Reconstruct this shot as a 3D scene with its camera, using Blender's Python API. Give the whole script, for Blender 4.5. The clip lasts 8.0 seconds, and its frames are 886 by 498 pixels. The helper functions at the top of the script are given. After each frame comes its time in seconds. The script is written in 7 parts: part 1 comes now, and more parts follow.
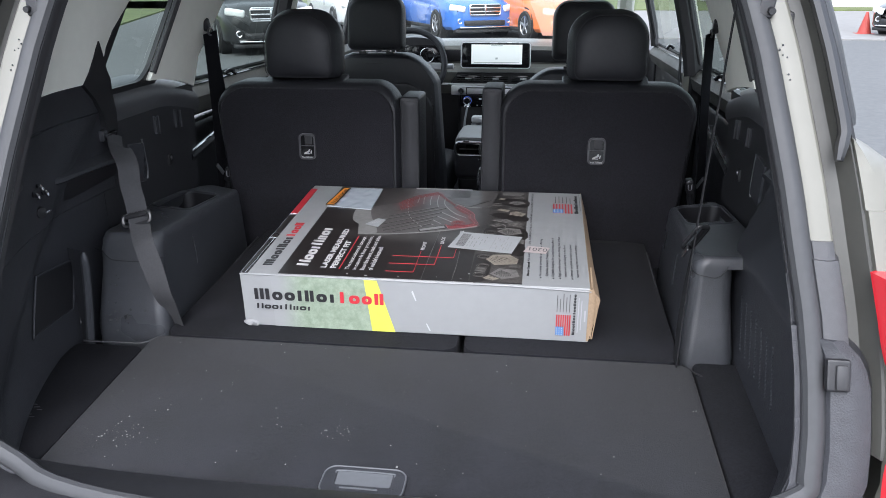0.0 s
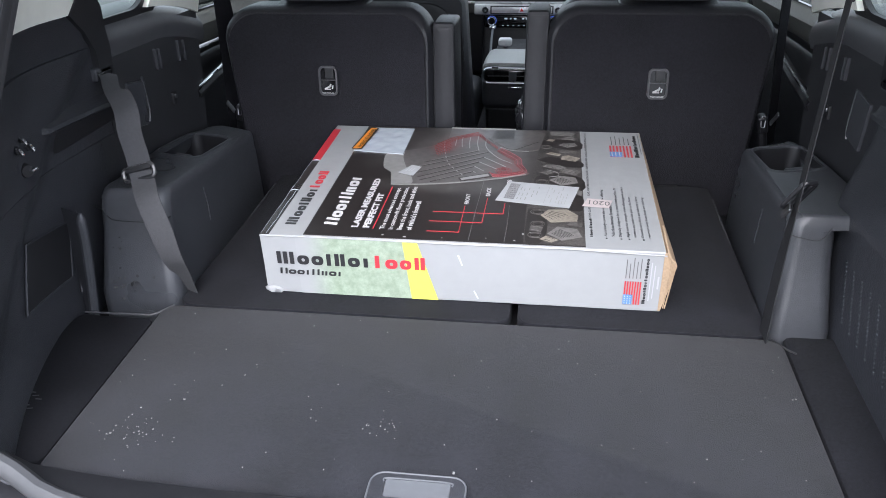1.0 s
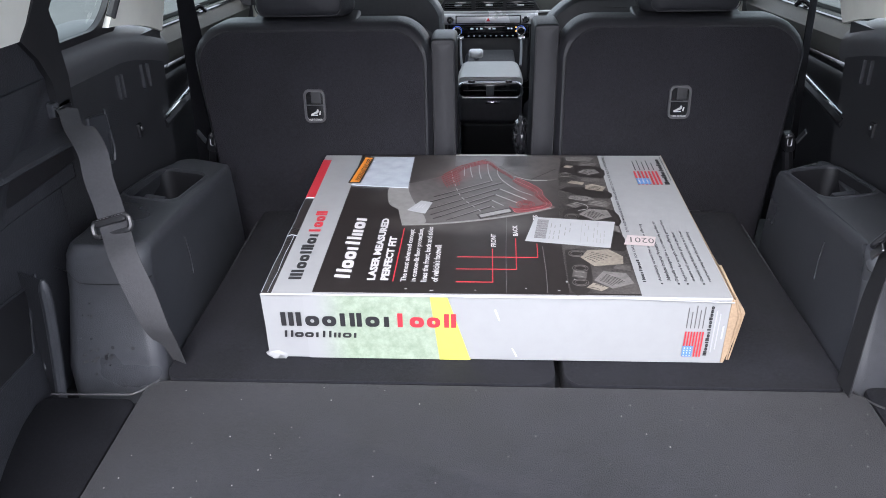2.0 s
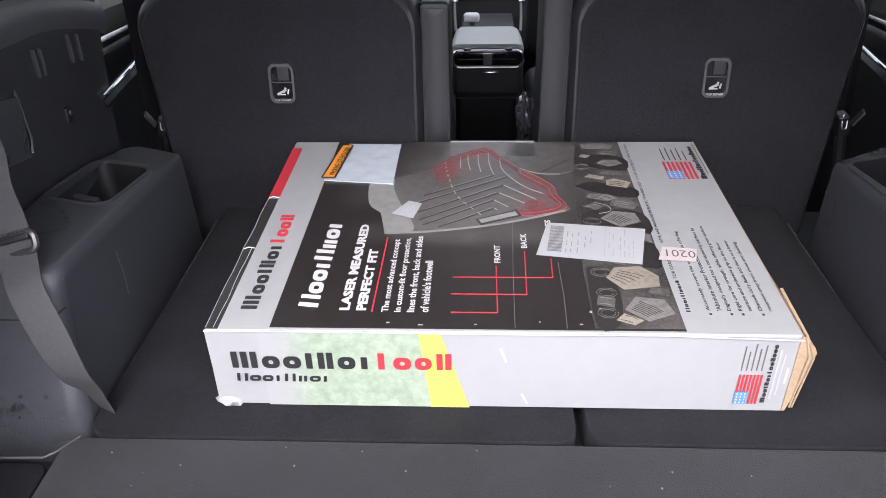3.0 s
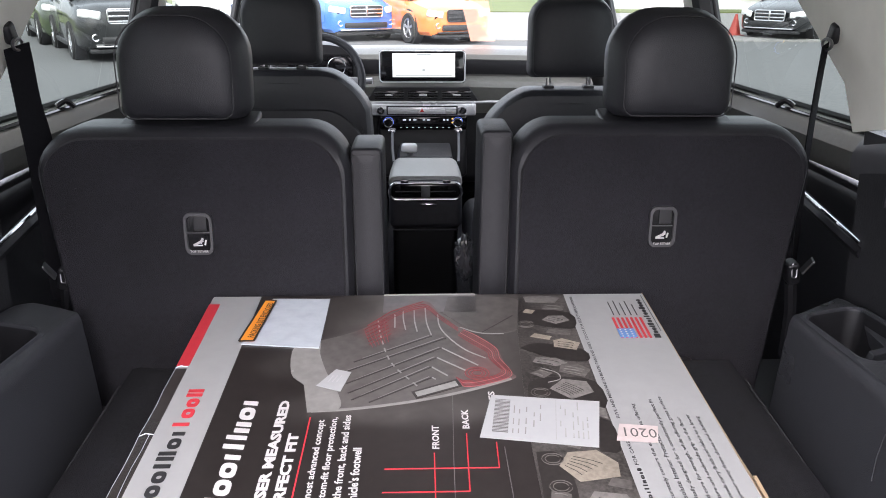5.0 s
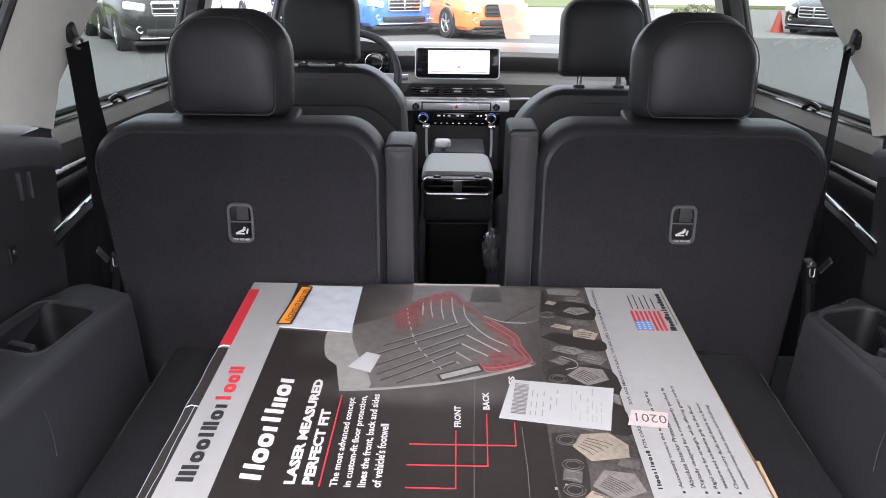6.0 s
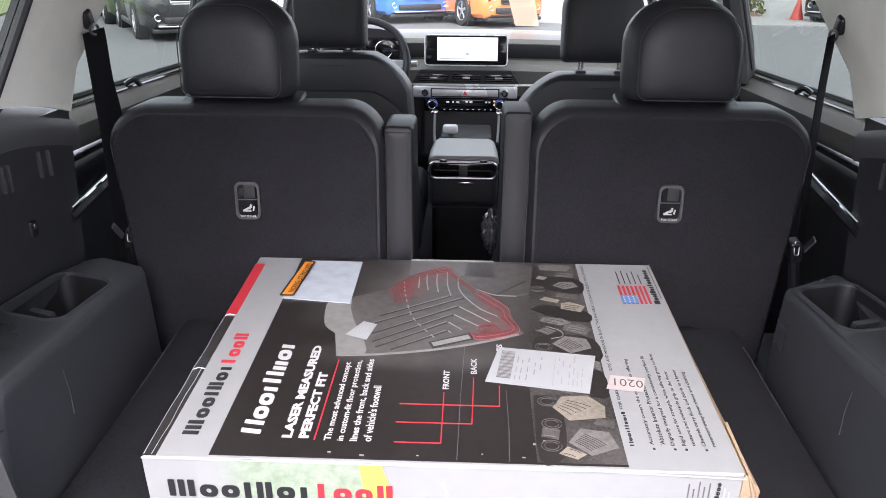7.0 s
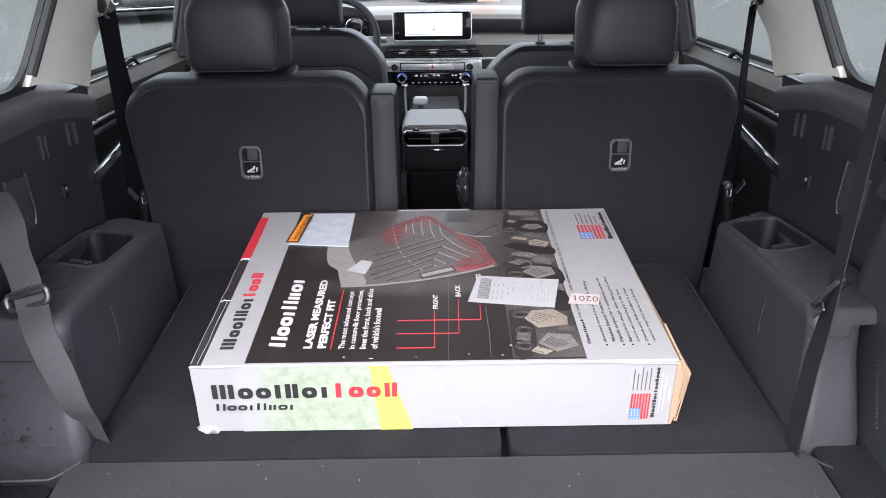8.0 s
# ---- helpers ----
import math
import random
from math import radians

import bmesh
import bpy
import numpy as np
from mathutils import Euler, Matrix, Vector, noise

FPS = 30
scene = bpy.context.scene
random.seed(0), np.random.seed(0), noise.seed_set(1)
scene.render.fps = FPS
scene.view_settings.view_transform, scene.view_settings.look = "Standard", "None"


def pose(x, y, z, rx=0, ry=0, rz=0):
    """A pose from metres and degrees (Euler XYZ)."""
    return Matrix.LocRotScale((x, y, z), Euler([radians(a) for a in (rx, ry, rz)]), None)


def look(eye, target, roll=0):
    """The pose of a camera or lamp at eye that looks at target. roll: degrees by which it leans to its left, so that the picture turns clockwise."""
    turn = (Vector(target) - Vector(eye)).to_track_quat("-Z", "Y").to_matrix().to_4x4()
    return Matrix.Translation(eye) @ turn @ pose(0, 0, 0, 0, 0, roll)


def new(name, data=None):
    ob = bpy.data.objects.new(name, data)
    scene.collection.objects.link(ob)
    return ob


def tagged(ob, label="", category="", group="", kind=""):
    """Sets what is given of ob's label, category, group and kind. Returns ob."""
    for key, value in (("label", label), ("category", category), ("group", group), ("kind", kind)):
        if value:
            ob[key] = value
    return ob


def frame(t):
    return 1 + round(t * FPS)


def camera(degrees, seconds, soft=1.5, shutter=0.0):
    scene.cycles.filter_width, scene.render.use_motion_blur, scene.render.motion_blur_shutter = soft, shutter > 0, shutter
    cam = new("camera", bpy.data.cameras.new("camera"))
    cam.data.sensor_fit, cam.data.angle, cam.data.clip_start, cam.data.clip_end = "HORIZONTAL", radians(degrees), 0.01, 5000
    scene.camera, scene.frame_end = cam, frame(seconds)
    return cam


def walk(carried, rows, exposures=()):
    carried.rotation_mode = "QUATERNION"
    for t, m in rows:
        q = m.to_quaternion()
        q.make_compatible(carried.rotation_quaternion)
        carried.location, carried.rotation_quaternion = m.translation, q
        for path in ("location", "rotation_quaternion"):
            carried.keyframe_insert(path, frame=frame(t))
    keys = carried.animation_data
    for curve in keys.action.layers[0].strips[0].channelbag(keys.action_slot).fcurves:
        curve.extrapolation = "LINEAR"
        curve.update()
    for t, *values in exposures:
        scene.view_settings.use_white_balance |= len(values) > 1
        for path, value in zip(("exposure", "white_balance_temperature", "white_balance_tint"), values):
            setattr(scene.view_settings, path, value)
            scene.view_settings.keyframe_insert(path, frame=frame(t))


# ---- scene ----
cam = camera(60.34, 8.0, soft=0.9)
PATH = [
    (0, (0.247, 0.115, 0.724), (0.003, 1.980, 0.043), -0.22),
    (0.2, (0.246, 0.146, 0.725), (-0.004, 1.999, 0.035), -0.21),
    (0.5, (0.242, 0.238, 0.728), (-0.026, 2.055, -0.063), -0.20),
    (0.75, (0.195, 0.285, 0.721), (-0.061, 2.080, -0.136), -0.60),
    (1, (0.145, 0.327, 0.714), (-0.114, 2.108, -0.159), -0.98),
    (1.5, (-0.001, 0.393, 0.726), (-0.150, 2.189, -0.142), -0.41),
    (1.7, (-0.022, 0.430, 0.724), (-0.141, 2.232, -0.136), -0.74),
    (2.8, (-0.025, 0.748, 0.638), (-0.124, 2.530, -0.266), -1.23),
    (3, (-0.034, 0.772, 0.659), (-0.126, 2.533, -0.283), -1.10),
    (3.25, (-0.044, 0.7735, 0.6825), (-0.136, 2.5425, -0.252), -1.10),
    (3.5, (-0.054, 0.775, 0.706), (-0.146, 2.552, -0.206), -1.10),
    (4, (-0.042, 0.845, 0.710), (-0.121, 2.679, -0.083), -0.96),
    (4.5, (-0.010, 0.911, 0.700), (0.008, 2.780, -0.012), -0.08),
    (4.7, (-0.018, 0.919, 0.680), (0.045, 2.800, 0.003), 0.22),
    (5.8, (-0.029, 0.859, 0.699), (-0.027, 2.741, 0.023), 0.58),
    (6, (-0.016, 0.848, 0.702), (-0.043, 2.725, 0.011), 0.57),
    (6.5, (0.000, 0.831, 0.707), (-0.057, 2.705, 0.009), 0.41),
    (7, (0.022, 0.781, 0.704), (-0.047, 2.646, -0.014), 0.40),
    (7.5, (0.008, 0.663, 0.713), (-0.036, 2.522, -0.022), 0.03),
    (8, (-0.004, 0.563, 0.724), (0.013, 2.409, -0.047), -0.55),
]
walk(cam, [(t, look(eye, target, roll)) for t, eye, target, roll in PATH],
     exposures=[(0.0, 1.66, 5880, 11), (0.5, 1.96, 5860, 12), (1.0, 2.10, 5860, 12), (1.6, 2.19, 5860, 13), (3.0, 2.27, 6120, 17), (4.5, 2.31, 6280, 18), (6.0, 2.36, 6280, 18), (8.0, 2.41, 6150, 18)])


# ---- world and light ----
world = bpy.data.worlds.new("overcast_sky")
scene.world = world
world.use_nodes = True
wn, wl = world.node_tree.nodes, world.node_tree.links
sky = wn.new("ShaderNodeTexSky")
sky.sky_type = "NISHITA"
sky.sun_disc = False
sky.sun_elevation, sky.sun_rotation = radians(48), radians(-176)
sky.air_density, sky.dust_density, sky.ozone_density = 1.0, 6.0, 1.0
soften = wn.new("ShaderNodeHueSaturation")
soften.inputs["Saturation"].default_value = 0.45
wl.new(sky.outputs[0], soften.inputs["Color"])
cloud = wn.new("ShaderNodeMix")
cloud.data_type = "RGBA"
cloud.inputs["Factor"].default_value = 0.5
cloud.inputs["B"].default_value = (4.2, 4.3, 4.5, 1)
wl.new(soften.outputs[0], cloud.inputs["A"])
wl.new(cloud.outputs["Result"], wn["Background"].inputs["Color"])
wn["Background"].inputs["Strength"].default_value = 0.19

sun_data = bpy.data.lights.new("sun", "SUN")
sun_data.energy, sun_data.angle, sun_data.color = 0.38, radians(42), (1.0, 0.99, 0.98)
sun = new("sun", sun_data)
sun.matrix_basis = look((-0.4, -6, 6.7), (0, 0, 0))


# ---- materials ----
def mat(name, base, rough=0.5, metal=0.0, var=0.15, scale=30.0, bump=0.0, bump_scale=400.0, coat=0.0,
        alpha=1.0, trans=0.0, emit=None, emit_strength=0.0, spec=0.5, stain=0.0, sheen=0.0, hue=None):
    """A surface with colour variation at two scales and a fine relief."""
    m = bpy.data.materials.new(name)
    m.use_nodes = True
    n, l = m.node_tree.nodes, m.node_tree.links
    b = n["Principled BSDF"]
    b.inputs["Roughness"].default_value, b.inputs["Metallic"].default_value = rough, metal
    b.inputs["Coat Weight"].default_value, b.inputs["Alpha"].default_value = coat, alpha
    b.inputs["Transmission Weight"].default_value = trans
    b.inputs["Specular IOR Level"].default_value = spec
    b.inputs["Sheen Weight"].default_value = sheen
    if emit:
        b.inputs["Emission Color"].default_value = (*emit, 1)
        b.inputs["Emission Strength"].default_value = emit_strength
    geo = n.new("ShaderNodeNewGeometry")
    b.inputs["Base Color"].default_value = (*base, 1)
    if var > 0:
        big, small = n.new("ShaderNodeTexNoise"), n.new("ShaderNodeTexNoise")
        big.inputs["Scale"].default_value, small.inputs["Scale"].default_value = scale * 0.2, scale * 4
        big.inputs["Detail"].default_value = small.inputs["Detail"].default_value = 4
        l.new(geo.outputs["Position"], big.inputs["Vector"])
        l.new(geo.outputs["Position"], small.inputs["Vector"])
        add = n.new("ShaderNodeMath")
        add.operation = "ADD"
        l.new(big.outputs[0], add.inputs[0])
        l.new(small.outputs[0], add.inputs[1])
        ramp = n.new("ShaderNodeMapRange")
        ramp.inputs["From Min"].default_value, ramp.inputs["From Max"].default_value = 0.6, 1.4
        ramp.inputs["To Min"].default_value, ramp.inputs["To Max"].default_value = 1 - var, 1 + var
        l.new(add.outputs[0], ramp.inputs["Value"])
        mul = n.new("ShaderNodeVectorMath")
        mul.operation = "SCALE"
        mul.inputs[0].default_value = base
        l.new(ramp.outputs[0], mul.inputs["Scale"])
        l.new(mul.outputs[0], b.inputs["Base Color"])
        rr_ = n.new("ShaderNodeMapRange")
        rr_.inputs["From Min"].default_value, rr_.inputs["From Max"].default_value = 0.3, 0.7
        rr_.inputs["To Min"].default_value, rr_.inputs["To Max"].default_value = max(rough - 0.08, 0), min(rough + 0.08, 1)
        l.new(big.outputs[0], rr_.inputs["Value"])
        l.new(rr_.outputs[0], b.inputs["Roughness"])
    if bump > 0:
        tex = n.new("ShaderNodeTexNoise")
        tex.inputs["Scale"].default_value, tex.inputs["Detail"].default_value = bump_scale, 3
        l.new(geo.outputs["Position"], tex.inputs["Vector"])
        bp = n.new("ShaderNodeBump")
        bp.inputs["Strength"].default_value, bp.inputs["Distance"].default_value = bump, 0.002
        l.new(tex.outputs[0], bp.inputs["Height"])
        l.new(bp.outputs[0], b.inputs["Normal"])
    return m


SEAT_CARPET = mat("folded_seat_carpet", (0.0122, 0.0124, 0.0153), 0.95, var=0.5, scale=60, bump=0.7, bump_scale=1000, spec=0.12, sheen=0.02)
CARPET = mat("cargo_carpet", (0.0136, 0.0139, 0.0172), 0.95, var=0.5, scale=60, bump=0.7, bump_scale=1000, spec=0.2, sheen=0.08)
LID_FELT_SHADED = mat("shaded_side_lid_felt", (0.0092, 0.0094, 0.0114), 0.95, var=0.4, scale=60, bump=0.5, bump_scale=900, spec=0.12)
BACK_FABRIC = mat("seat_back_carpet", (0.0132, 0.0128, 0.0158), 0.95, var=0.4, scale=50, bump=0.9, bump_scale=560, spec=0.2, sheen=0.06)
VINYL = mat("black_leatherette", (0.0215, 0.0218, 0.0255), 0.43, var=0.15, scale=20, bump=0.3, bump_scale=700, spec=0.35)
PLASTIC = mat("black_grained_plastic", (0.048, 0.048, 0.052), 0.38, var=0.15, scale=25, bump=0.3, bump_scale=1200)
WALL_DARK = mat("dark_wall_plastic", (0.0285, 0.029, 0.032), 0.40, var=0.25, scale=14, bump=0.35, bump_scale=500)
TRIM = mat("charcoal_side_trim", (0.030, 0.031, 0.036), 0.42, var=0.3, scale=14, bump=0.45, bump_scale=420)
ARCH = mat("charcoal_arch_plastic", (0.047, 0.049, 0.055), 0.31, var=0.16, scale=18, bump=0.30, bump_scale=650, spec=0.6)
# ledge plastic with window light put into its paler base
LEDGE_LIT = mat("window_lit_ledge_plastic", (0.068, 0.069, 0.074), 0.36, var=0.12, scale=14, bump=0.25, bump_scale=700)
DOOR_TOP = mat("grey_door_sill", (0.105, 0.104, 0.094), 0.5, var=0.12, scale=25, bump=0.3, bump_scale=1200)
DASH_TOP = mat("grey_dashboard_skin", (0.14, 0.14, 0.126), 0.36, var=0.1, scale=25, bump=0.3, bump_scale=1200)
SATIN = mat("satin_silver_plastic", (0.74, 0.74, 0.75), 0.28, metal=0.35, var=0.05, scale=30)
# console leatherette with the windscreen's sky reflection put into the base colour
CONSOLE_LID_LIT = mat("sky_lit_leatherette", (0.36, 0.365, 0.345), 0.38, var=0.08, scale=25, bump=0.2, bump_scale=700)
SEAT_EDGE = mat("black_seat_edging", (0.0160, 0.0160, 0.0190), 0.42, var=0.2, scale=20, bump=0.3, bump_scale=700, spec=0.34)
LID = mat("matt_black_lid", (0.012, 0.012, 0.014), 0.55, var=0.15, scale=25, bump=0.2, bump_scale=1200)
PLASTIC_DEEP = mat("deep_black_plastic", (0.013, 0.013, 0.015), 0.40, var=0.15, scale=25, bump=0.2, bump_scale=1200)
GLOSS = mat("piano_black", (0.008, 0.008, 0.009), 0.12, var=0.0, coat=0.5)
GREY_TRIM = mat("light_grey_trim", (0.78, 0.775, 0.70), 0.55, var=0.05, scale=8, bump=0.15, bump_scale=1200)
LINER = mat("headliner_cloth", (0.62, 0.61, 0.58), 0.95, var=0.08, scale=40, bump=0.3, bump_scale=900)
RUBBER = mat("weatherstrip_rubber", (0.03, 0.03, 0.032), 0.6, var=0.15, scale=20)
LIP = mat("seal_lip_rubber", (0.030, 0.030, 0.033), 0.55, var=0.15, scale=20)
HANDLE = mat("grey_handle_plastic", (0.10, 0.104, 0.112), 0.4, var=0.08, scale=20)
SEAL = mat("grey_door_seal", (0.042, 0.043, 0.046), 0.6, var=0.12, scale=20)
BELT_BLACK = mat("black_belt_webbing", (0.010, 0.010, 0.012), 0.9, var=0.2, scale=60, bump=0.4, bump_scale=1500, spec=0.1)
BODY_WHITE = mat("body_paint", (0.158, 0.154, 0.130), 0.42, var=0.06, scale=6, coat=0.15)
GUTTER = mat("grey_gutter_paint", (0.060, 0.059, 0.053), 0.5, var=0.12, scale=10)
CHROME = mat("satin_chrome", (0.78, 0.78, 0.80), 0.16, metal=1.0, var=0.0)
SILVER = mat("silver_trim", (0.55, 0.55, 0.57), 0.35, metal=0.55, var=0.05)
# BELT's webbing with pillar shade put into the colour
BELT_SHADED = mat("shaded_belt_webbing", (0.022, 0.022, 0.024), 0.85, var=0.2, scale=60, bump=0.4, bump_scale=1500, spec=0.2)
BELT = mat("seat_belt_webbing", (0.055, 0.055, 0.059), 0.8, var=0.2, scale=60, bump=0.5, bump_scale=1500)
METAL = mat("buckle_steel", (0.26, 0.26, 0.27), 0.36, metal=1.0, var=0.1)
RED_LAMP = mat("red_lamp_lens", (0.55, 0.02, 0.03), 0.1, var=0.0, coat=1.0)
SCREEN = mat("display_map", (0.8, 0.82, 0.8), 0.3, var=0.0, emit=(0.95, 1.0, 0.93), emit_strength=0.16)
ASPHALT = mat("asphalt", (0.102, 0.105, 0.105), 0.9, var=0.2, scale=3, bump=0.5, bump_scale=80)
GRASS = mat("grass", (0.10, 0.125, 0.04), 0.9, var=0.4, scale=6, bump=0.8, bump_scale=40)
CARDBOARD_WHITE = mat("white_coated_board", (0.266, 0.270, 0.272), 0.45, var=0.05, scale=10, bump=0.12, bump_scale=60)
TONGUE = mat("black_belt_tongue", (0.030, 0.030, 0.032), 0.26, var=0.3, scale=90, spec=0.6)
CARDBOARD = mat("brown_cardboard", (0.32, 0.228, 0.145), 0.9, var=0.2, scale=60)


def glass(name, tint, dark):
    """A tinted pane: see-through with a mirror sheen at grazing angles."""
    m = bpy.data.materials.new(name)
    m.use_nodes = True
    n, l = m.node_tree.nodes, m.node_tree.links
    n.remove(n["Principled BSDF"])
    tr, gl, mix, lw = (n.new("ShaderNodeBsdfTransparent"), n.new("ShaderNodeBsdfGlossy"), n.new("ShaderNodeMixShader"), n.new("ShaderNodeLayerWeight"))
    tr.inputs["Color"].default_value = (*[c * dark for c in tint], 1)
    gl.inputs["Roughness"].default_value = 0.02
    power, scale_ = n.new("ShaderNodeMath"), n.new("ShaderNodeMath")
    power.operation, scale_.operation = "POWER", "MULTIPLY_ADD"
    lw.inputs["Blend"].default_value = 0.5
    l.new(lw.outputs["Facing"], power.inputs[0])
    power.inputs[1].default_value = 5.0
    l.new(power.outputs[0], scale_.inputs[0])
    scale_.inputs[1].default_value, scale_.inputs[2].default_value = 0.6, 0.05
    l.new(scale_.outputs[0], mix.inputs[0])
    l.new(tr.outputs[0], mix.inputs[1])
    l.new(gl.outputs[0], mix.inputs[2])
    l.new(mix.outputs[0], n["Material Output"].inputs["Surface"])
    return m


CLEAR = glass("windscreen_glass", (0.95, 1.0, 0.97), 0.88)
PRIVACY = glass("privacy_glass", (0.90, 1.0, 0.93), 0.52)


# moulded parts whose flats stay flat beside their rounded edges
EVEN = (ARCH, TRIM, PLASTIC, PLASTIC_DEEP, LID, SILVER)


# ---- builders ----
def thing(name, base=(0, 0, 0), label="", category="", group="", kind=""):
    ob = new(name)
    ob.empty_display_size = 0.05
    ob.matrix_basis = Matrix.Translation(base)
    return tagged(ob, label, category, group, kind)


def world_of(ob):
    return world_of(ob.parent) @ ob.matrix_parent_inverse @ ob.matrix_basis if ob.parent else ob.matrix_basis


def part(name, bm, material, parent=None, label="", angle=35.0):
    """One mesh object, built in world coordinates, under a thing or a part."""
    bmesh.ops.recalc_face_normals(bm, faces=bm.faces)
    me = bpy.data.meshes.new(name)
    bm.to_mesh(me)
    bm.free()
    me.materials.append(material)
    me.polygons.foreach_set("use_smooth", [True] * len(me.polygons))
    me.set_sharp_from_angle(angle=radians(angle))
    ob = new(name, me)
    if material in EVEN:
        ob.modifiers.new("even_normals", "WEIGHTED_NORMAL").keep_sharp = True
    if parent:
        ob.parent = parent
        ob.matrix_parent_inverse = world_of(parent).inverted()
    return tagged(ob, label)


def block(bm, c, s, bevel=0.0, seg=2, m=None):
    """A box with rounded edges, centre c and size s."""
    got = bmesh.ops.create_cube(bm, size=1.0)
    vs = got["verts"]
    bmesh.ops.scale(bm, vec=s, verts=vs)
    if bevel > 0:
        es = list({e for v in vs for e in v.link_edges})
        r = bmesh.ops.bevel(bm, geom=es, offset=min(bevel, min(s) * 0.49), segments=seg, affect="EDGES", profile=0.5)
        vs = list({v for f in r["faces"] for v in f.verts} | {v for v in vs if v.is_valid})
    bmesh.ops.transform(bm, matrix=Matrix.Translation(c) @ (m or Matrix()), verts=vs)
    return vs


def boxed(c, s, bevel=0.0, seg=2, m=None):
    bm = bmesh.new()
    block(bm, c, s, bevel, seg, m)
    return bm


def rr(w, h, r, n=6):
    """A rounded rectangle round the origin, counter-clockwise, 4 * (n + 1) points."""
    out = []
    r = min(r, 0.49 * w, 0.49 * h)
    for k, (sx, sy) in enumerate(((1, 1), (-1, 1), (-1, -1), (1, -1))):
        for i in range(n + 1):
            a = (k + i / n) * math.pi / 2
            out.append((sx * (w / 2 - r) + r * math.cos(a), sy * (h / 2 - r) + r * math.sin(a)))
    return out


def loft(bm, rings, cap=True, closed=True):
    rows = [[bm.verts.new(p) for p in ring] for ring in rings]
    for a, b in zip(rows, rows[1:]):
        n = len(a)
        for i in range(n if closed else n - 1):
            j = (i + 1) % n
            bm.faces.new((a[i], a[j], b[j], b[i]))
    if cap:
        bm.faces.new(rows[0][::-1])
        bm.faces.new(rows[-1])
    return rows


def pad(w, h, d, r, edge=0.02, n=8, shape=None):
    """An upholstered slab: x across, z up from 0, y from 0 (rear) to d. shape maps each point."""
    bm = bmesh.new()
    rings = []
    for inset, y in ((min(w, h) * 0.46, -0.005), (min(w, h) * 0.38, -0.0048), (min(w, h) * 0.28, -0.004), (min(w, h) * 0.2, -0.003), (max(edge * 2.2, min(w, h) * 0.12), -0.001), (edge, 0.002), (edge * 0.4, edge * 0.25), (edge * 0.08, edge * 0.7), (0, edge * 1.2),
                     (0, d * 0.5), (0, d - edge), (edge * 0.3, d - edge * 0.35), (edge, d - 0.002), (max(edge * 2.2, min(w, h) * 0.12), d), (min(w, h) * 0.30, d + 0.004)):
        rings.append([(x, y, z + h / 2) for x, z in rr(w - 2 * inset, h - 2 * inset, max(r - inset * 0.8, 0.004), n)])
    loft(bm, rings)
    if shape:
        for v in bm.verts:
            v.co = shape(v.co)
    return bm


def tube(bm, pts, radius, n=8, closed=False, squash=(1, 1)):
    """A round bar along a line of points."""
    pts = [Vector(p) for p in pts]
    rings = []
    last = None
    for i, p in enumerate(pts):
        a = pts[i - 1] if i or closed else p
        b = pts[(i + 1) % len(pts)] if i + 1 < len(pts) or closed else p
        d = (b - a).normalized()
        ref = last if last else (Vector((0, 0, 1)) if abs(d.z) < 0.9 else Vector((1, 0, 0)))
        u = d.cross(ref).normalized()
        v = u.cross(d).normalized()
        last = v
        rr_ = radius[i] if isinstance(radius, (list, tuple)) else radius
        rings.append([p + u * (math.cos(t) * rr_ * squash[0]) + v * (math.sin(t) * rr_ * squash[1]) for t in (2 * math.pi * k / n for k in range(n))])
    if closed:
        rows = loft(bm, rings, cap=False)
        for i in range(n):
            j = (i + 1) % n
            bm.faces.new((rows[-1][i], rows[-1][j], rows[0][j], rows[0][i]))
    else:
        loft(bm, rings)


def tubed(pts, radius, n=8, closed=False, squash=(1, 1)):
    bm = bmesh.new()
    tube(bm, pts, radius, n, closed, squash)
    return bm


def smooth_line(pts, per=8):
    """A Catmull-Rom line through points."""
    p = [Vector(q) for q in pts]
    p = [2 * p[0] - p[1]] + p + [2 * p[-1] - p[-2]]
    out = []
    for i in range(1, len(p) - 2):
        for k in range(per):
            t = k / per
            a, b, c, d = p[i - 1], p[i], p[i + 1], p[i + 2]
            out.append(0.5 * (2 * b + (c - a) * t + (2 * a - 5 * b + 4 * c - d) * t * t + (3 * b - a - 3 * c + d) * t ** 3))
    return out + [p[-2]]


def ribbon(pts, across, width, thick, per=8):
    """A strap along a line; across gives its width direction at each point."""
    line = smooth_line(pts, per)
    acr = smooth_line(across, per)
    bm = bmesh.new()
    rings = []
    for i, p in enumerate(line):
        d = (line[min(i + 1, len(line) - 1)] - line[max(i - 1, 0)]).normalized()
        a = (acr[i] - d * acr[i].dot(d)).normalized()
        nn = d.cross(a)
        rings.append([p + a * (sx * width / 2) + nn * (sy * thick / 2) for sx, sy in ((1, 1), (-1, 1), (-1, -1), (1, -1))])
    loft(bm, rings)
    return bm


def sheet(fn, us, vs, thick=None):
    """A grid surface from fn(u, v); thick: an offset vector that gives it a back."""
    bm = bmesh.new()
    rows = [[bm.verts.new(fn(u, v)) for v in vs] for u in us]
    for a, b in zip(rows, rows[1:]):
        for i in range(len(vs) - 1):
            bm.faces.new((a[i], a[i + 1], b[i + 1], b[i]))
    if thick is not None:
        give_back(bm, thick)
    return bm


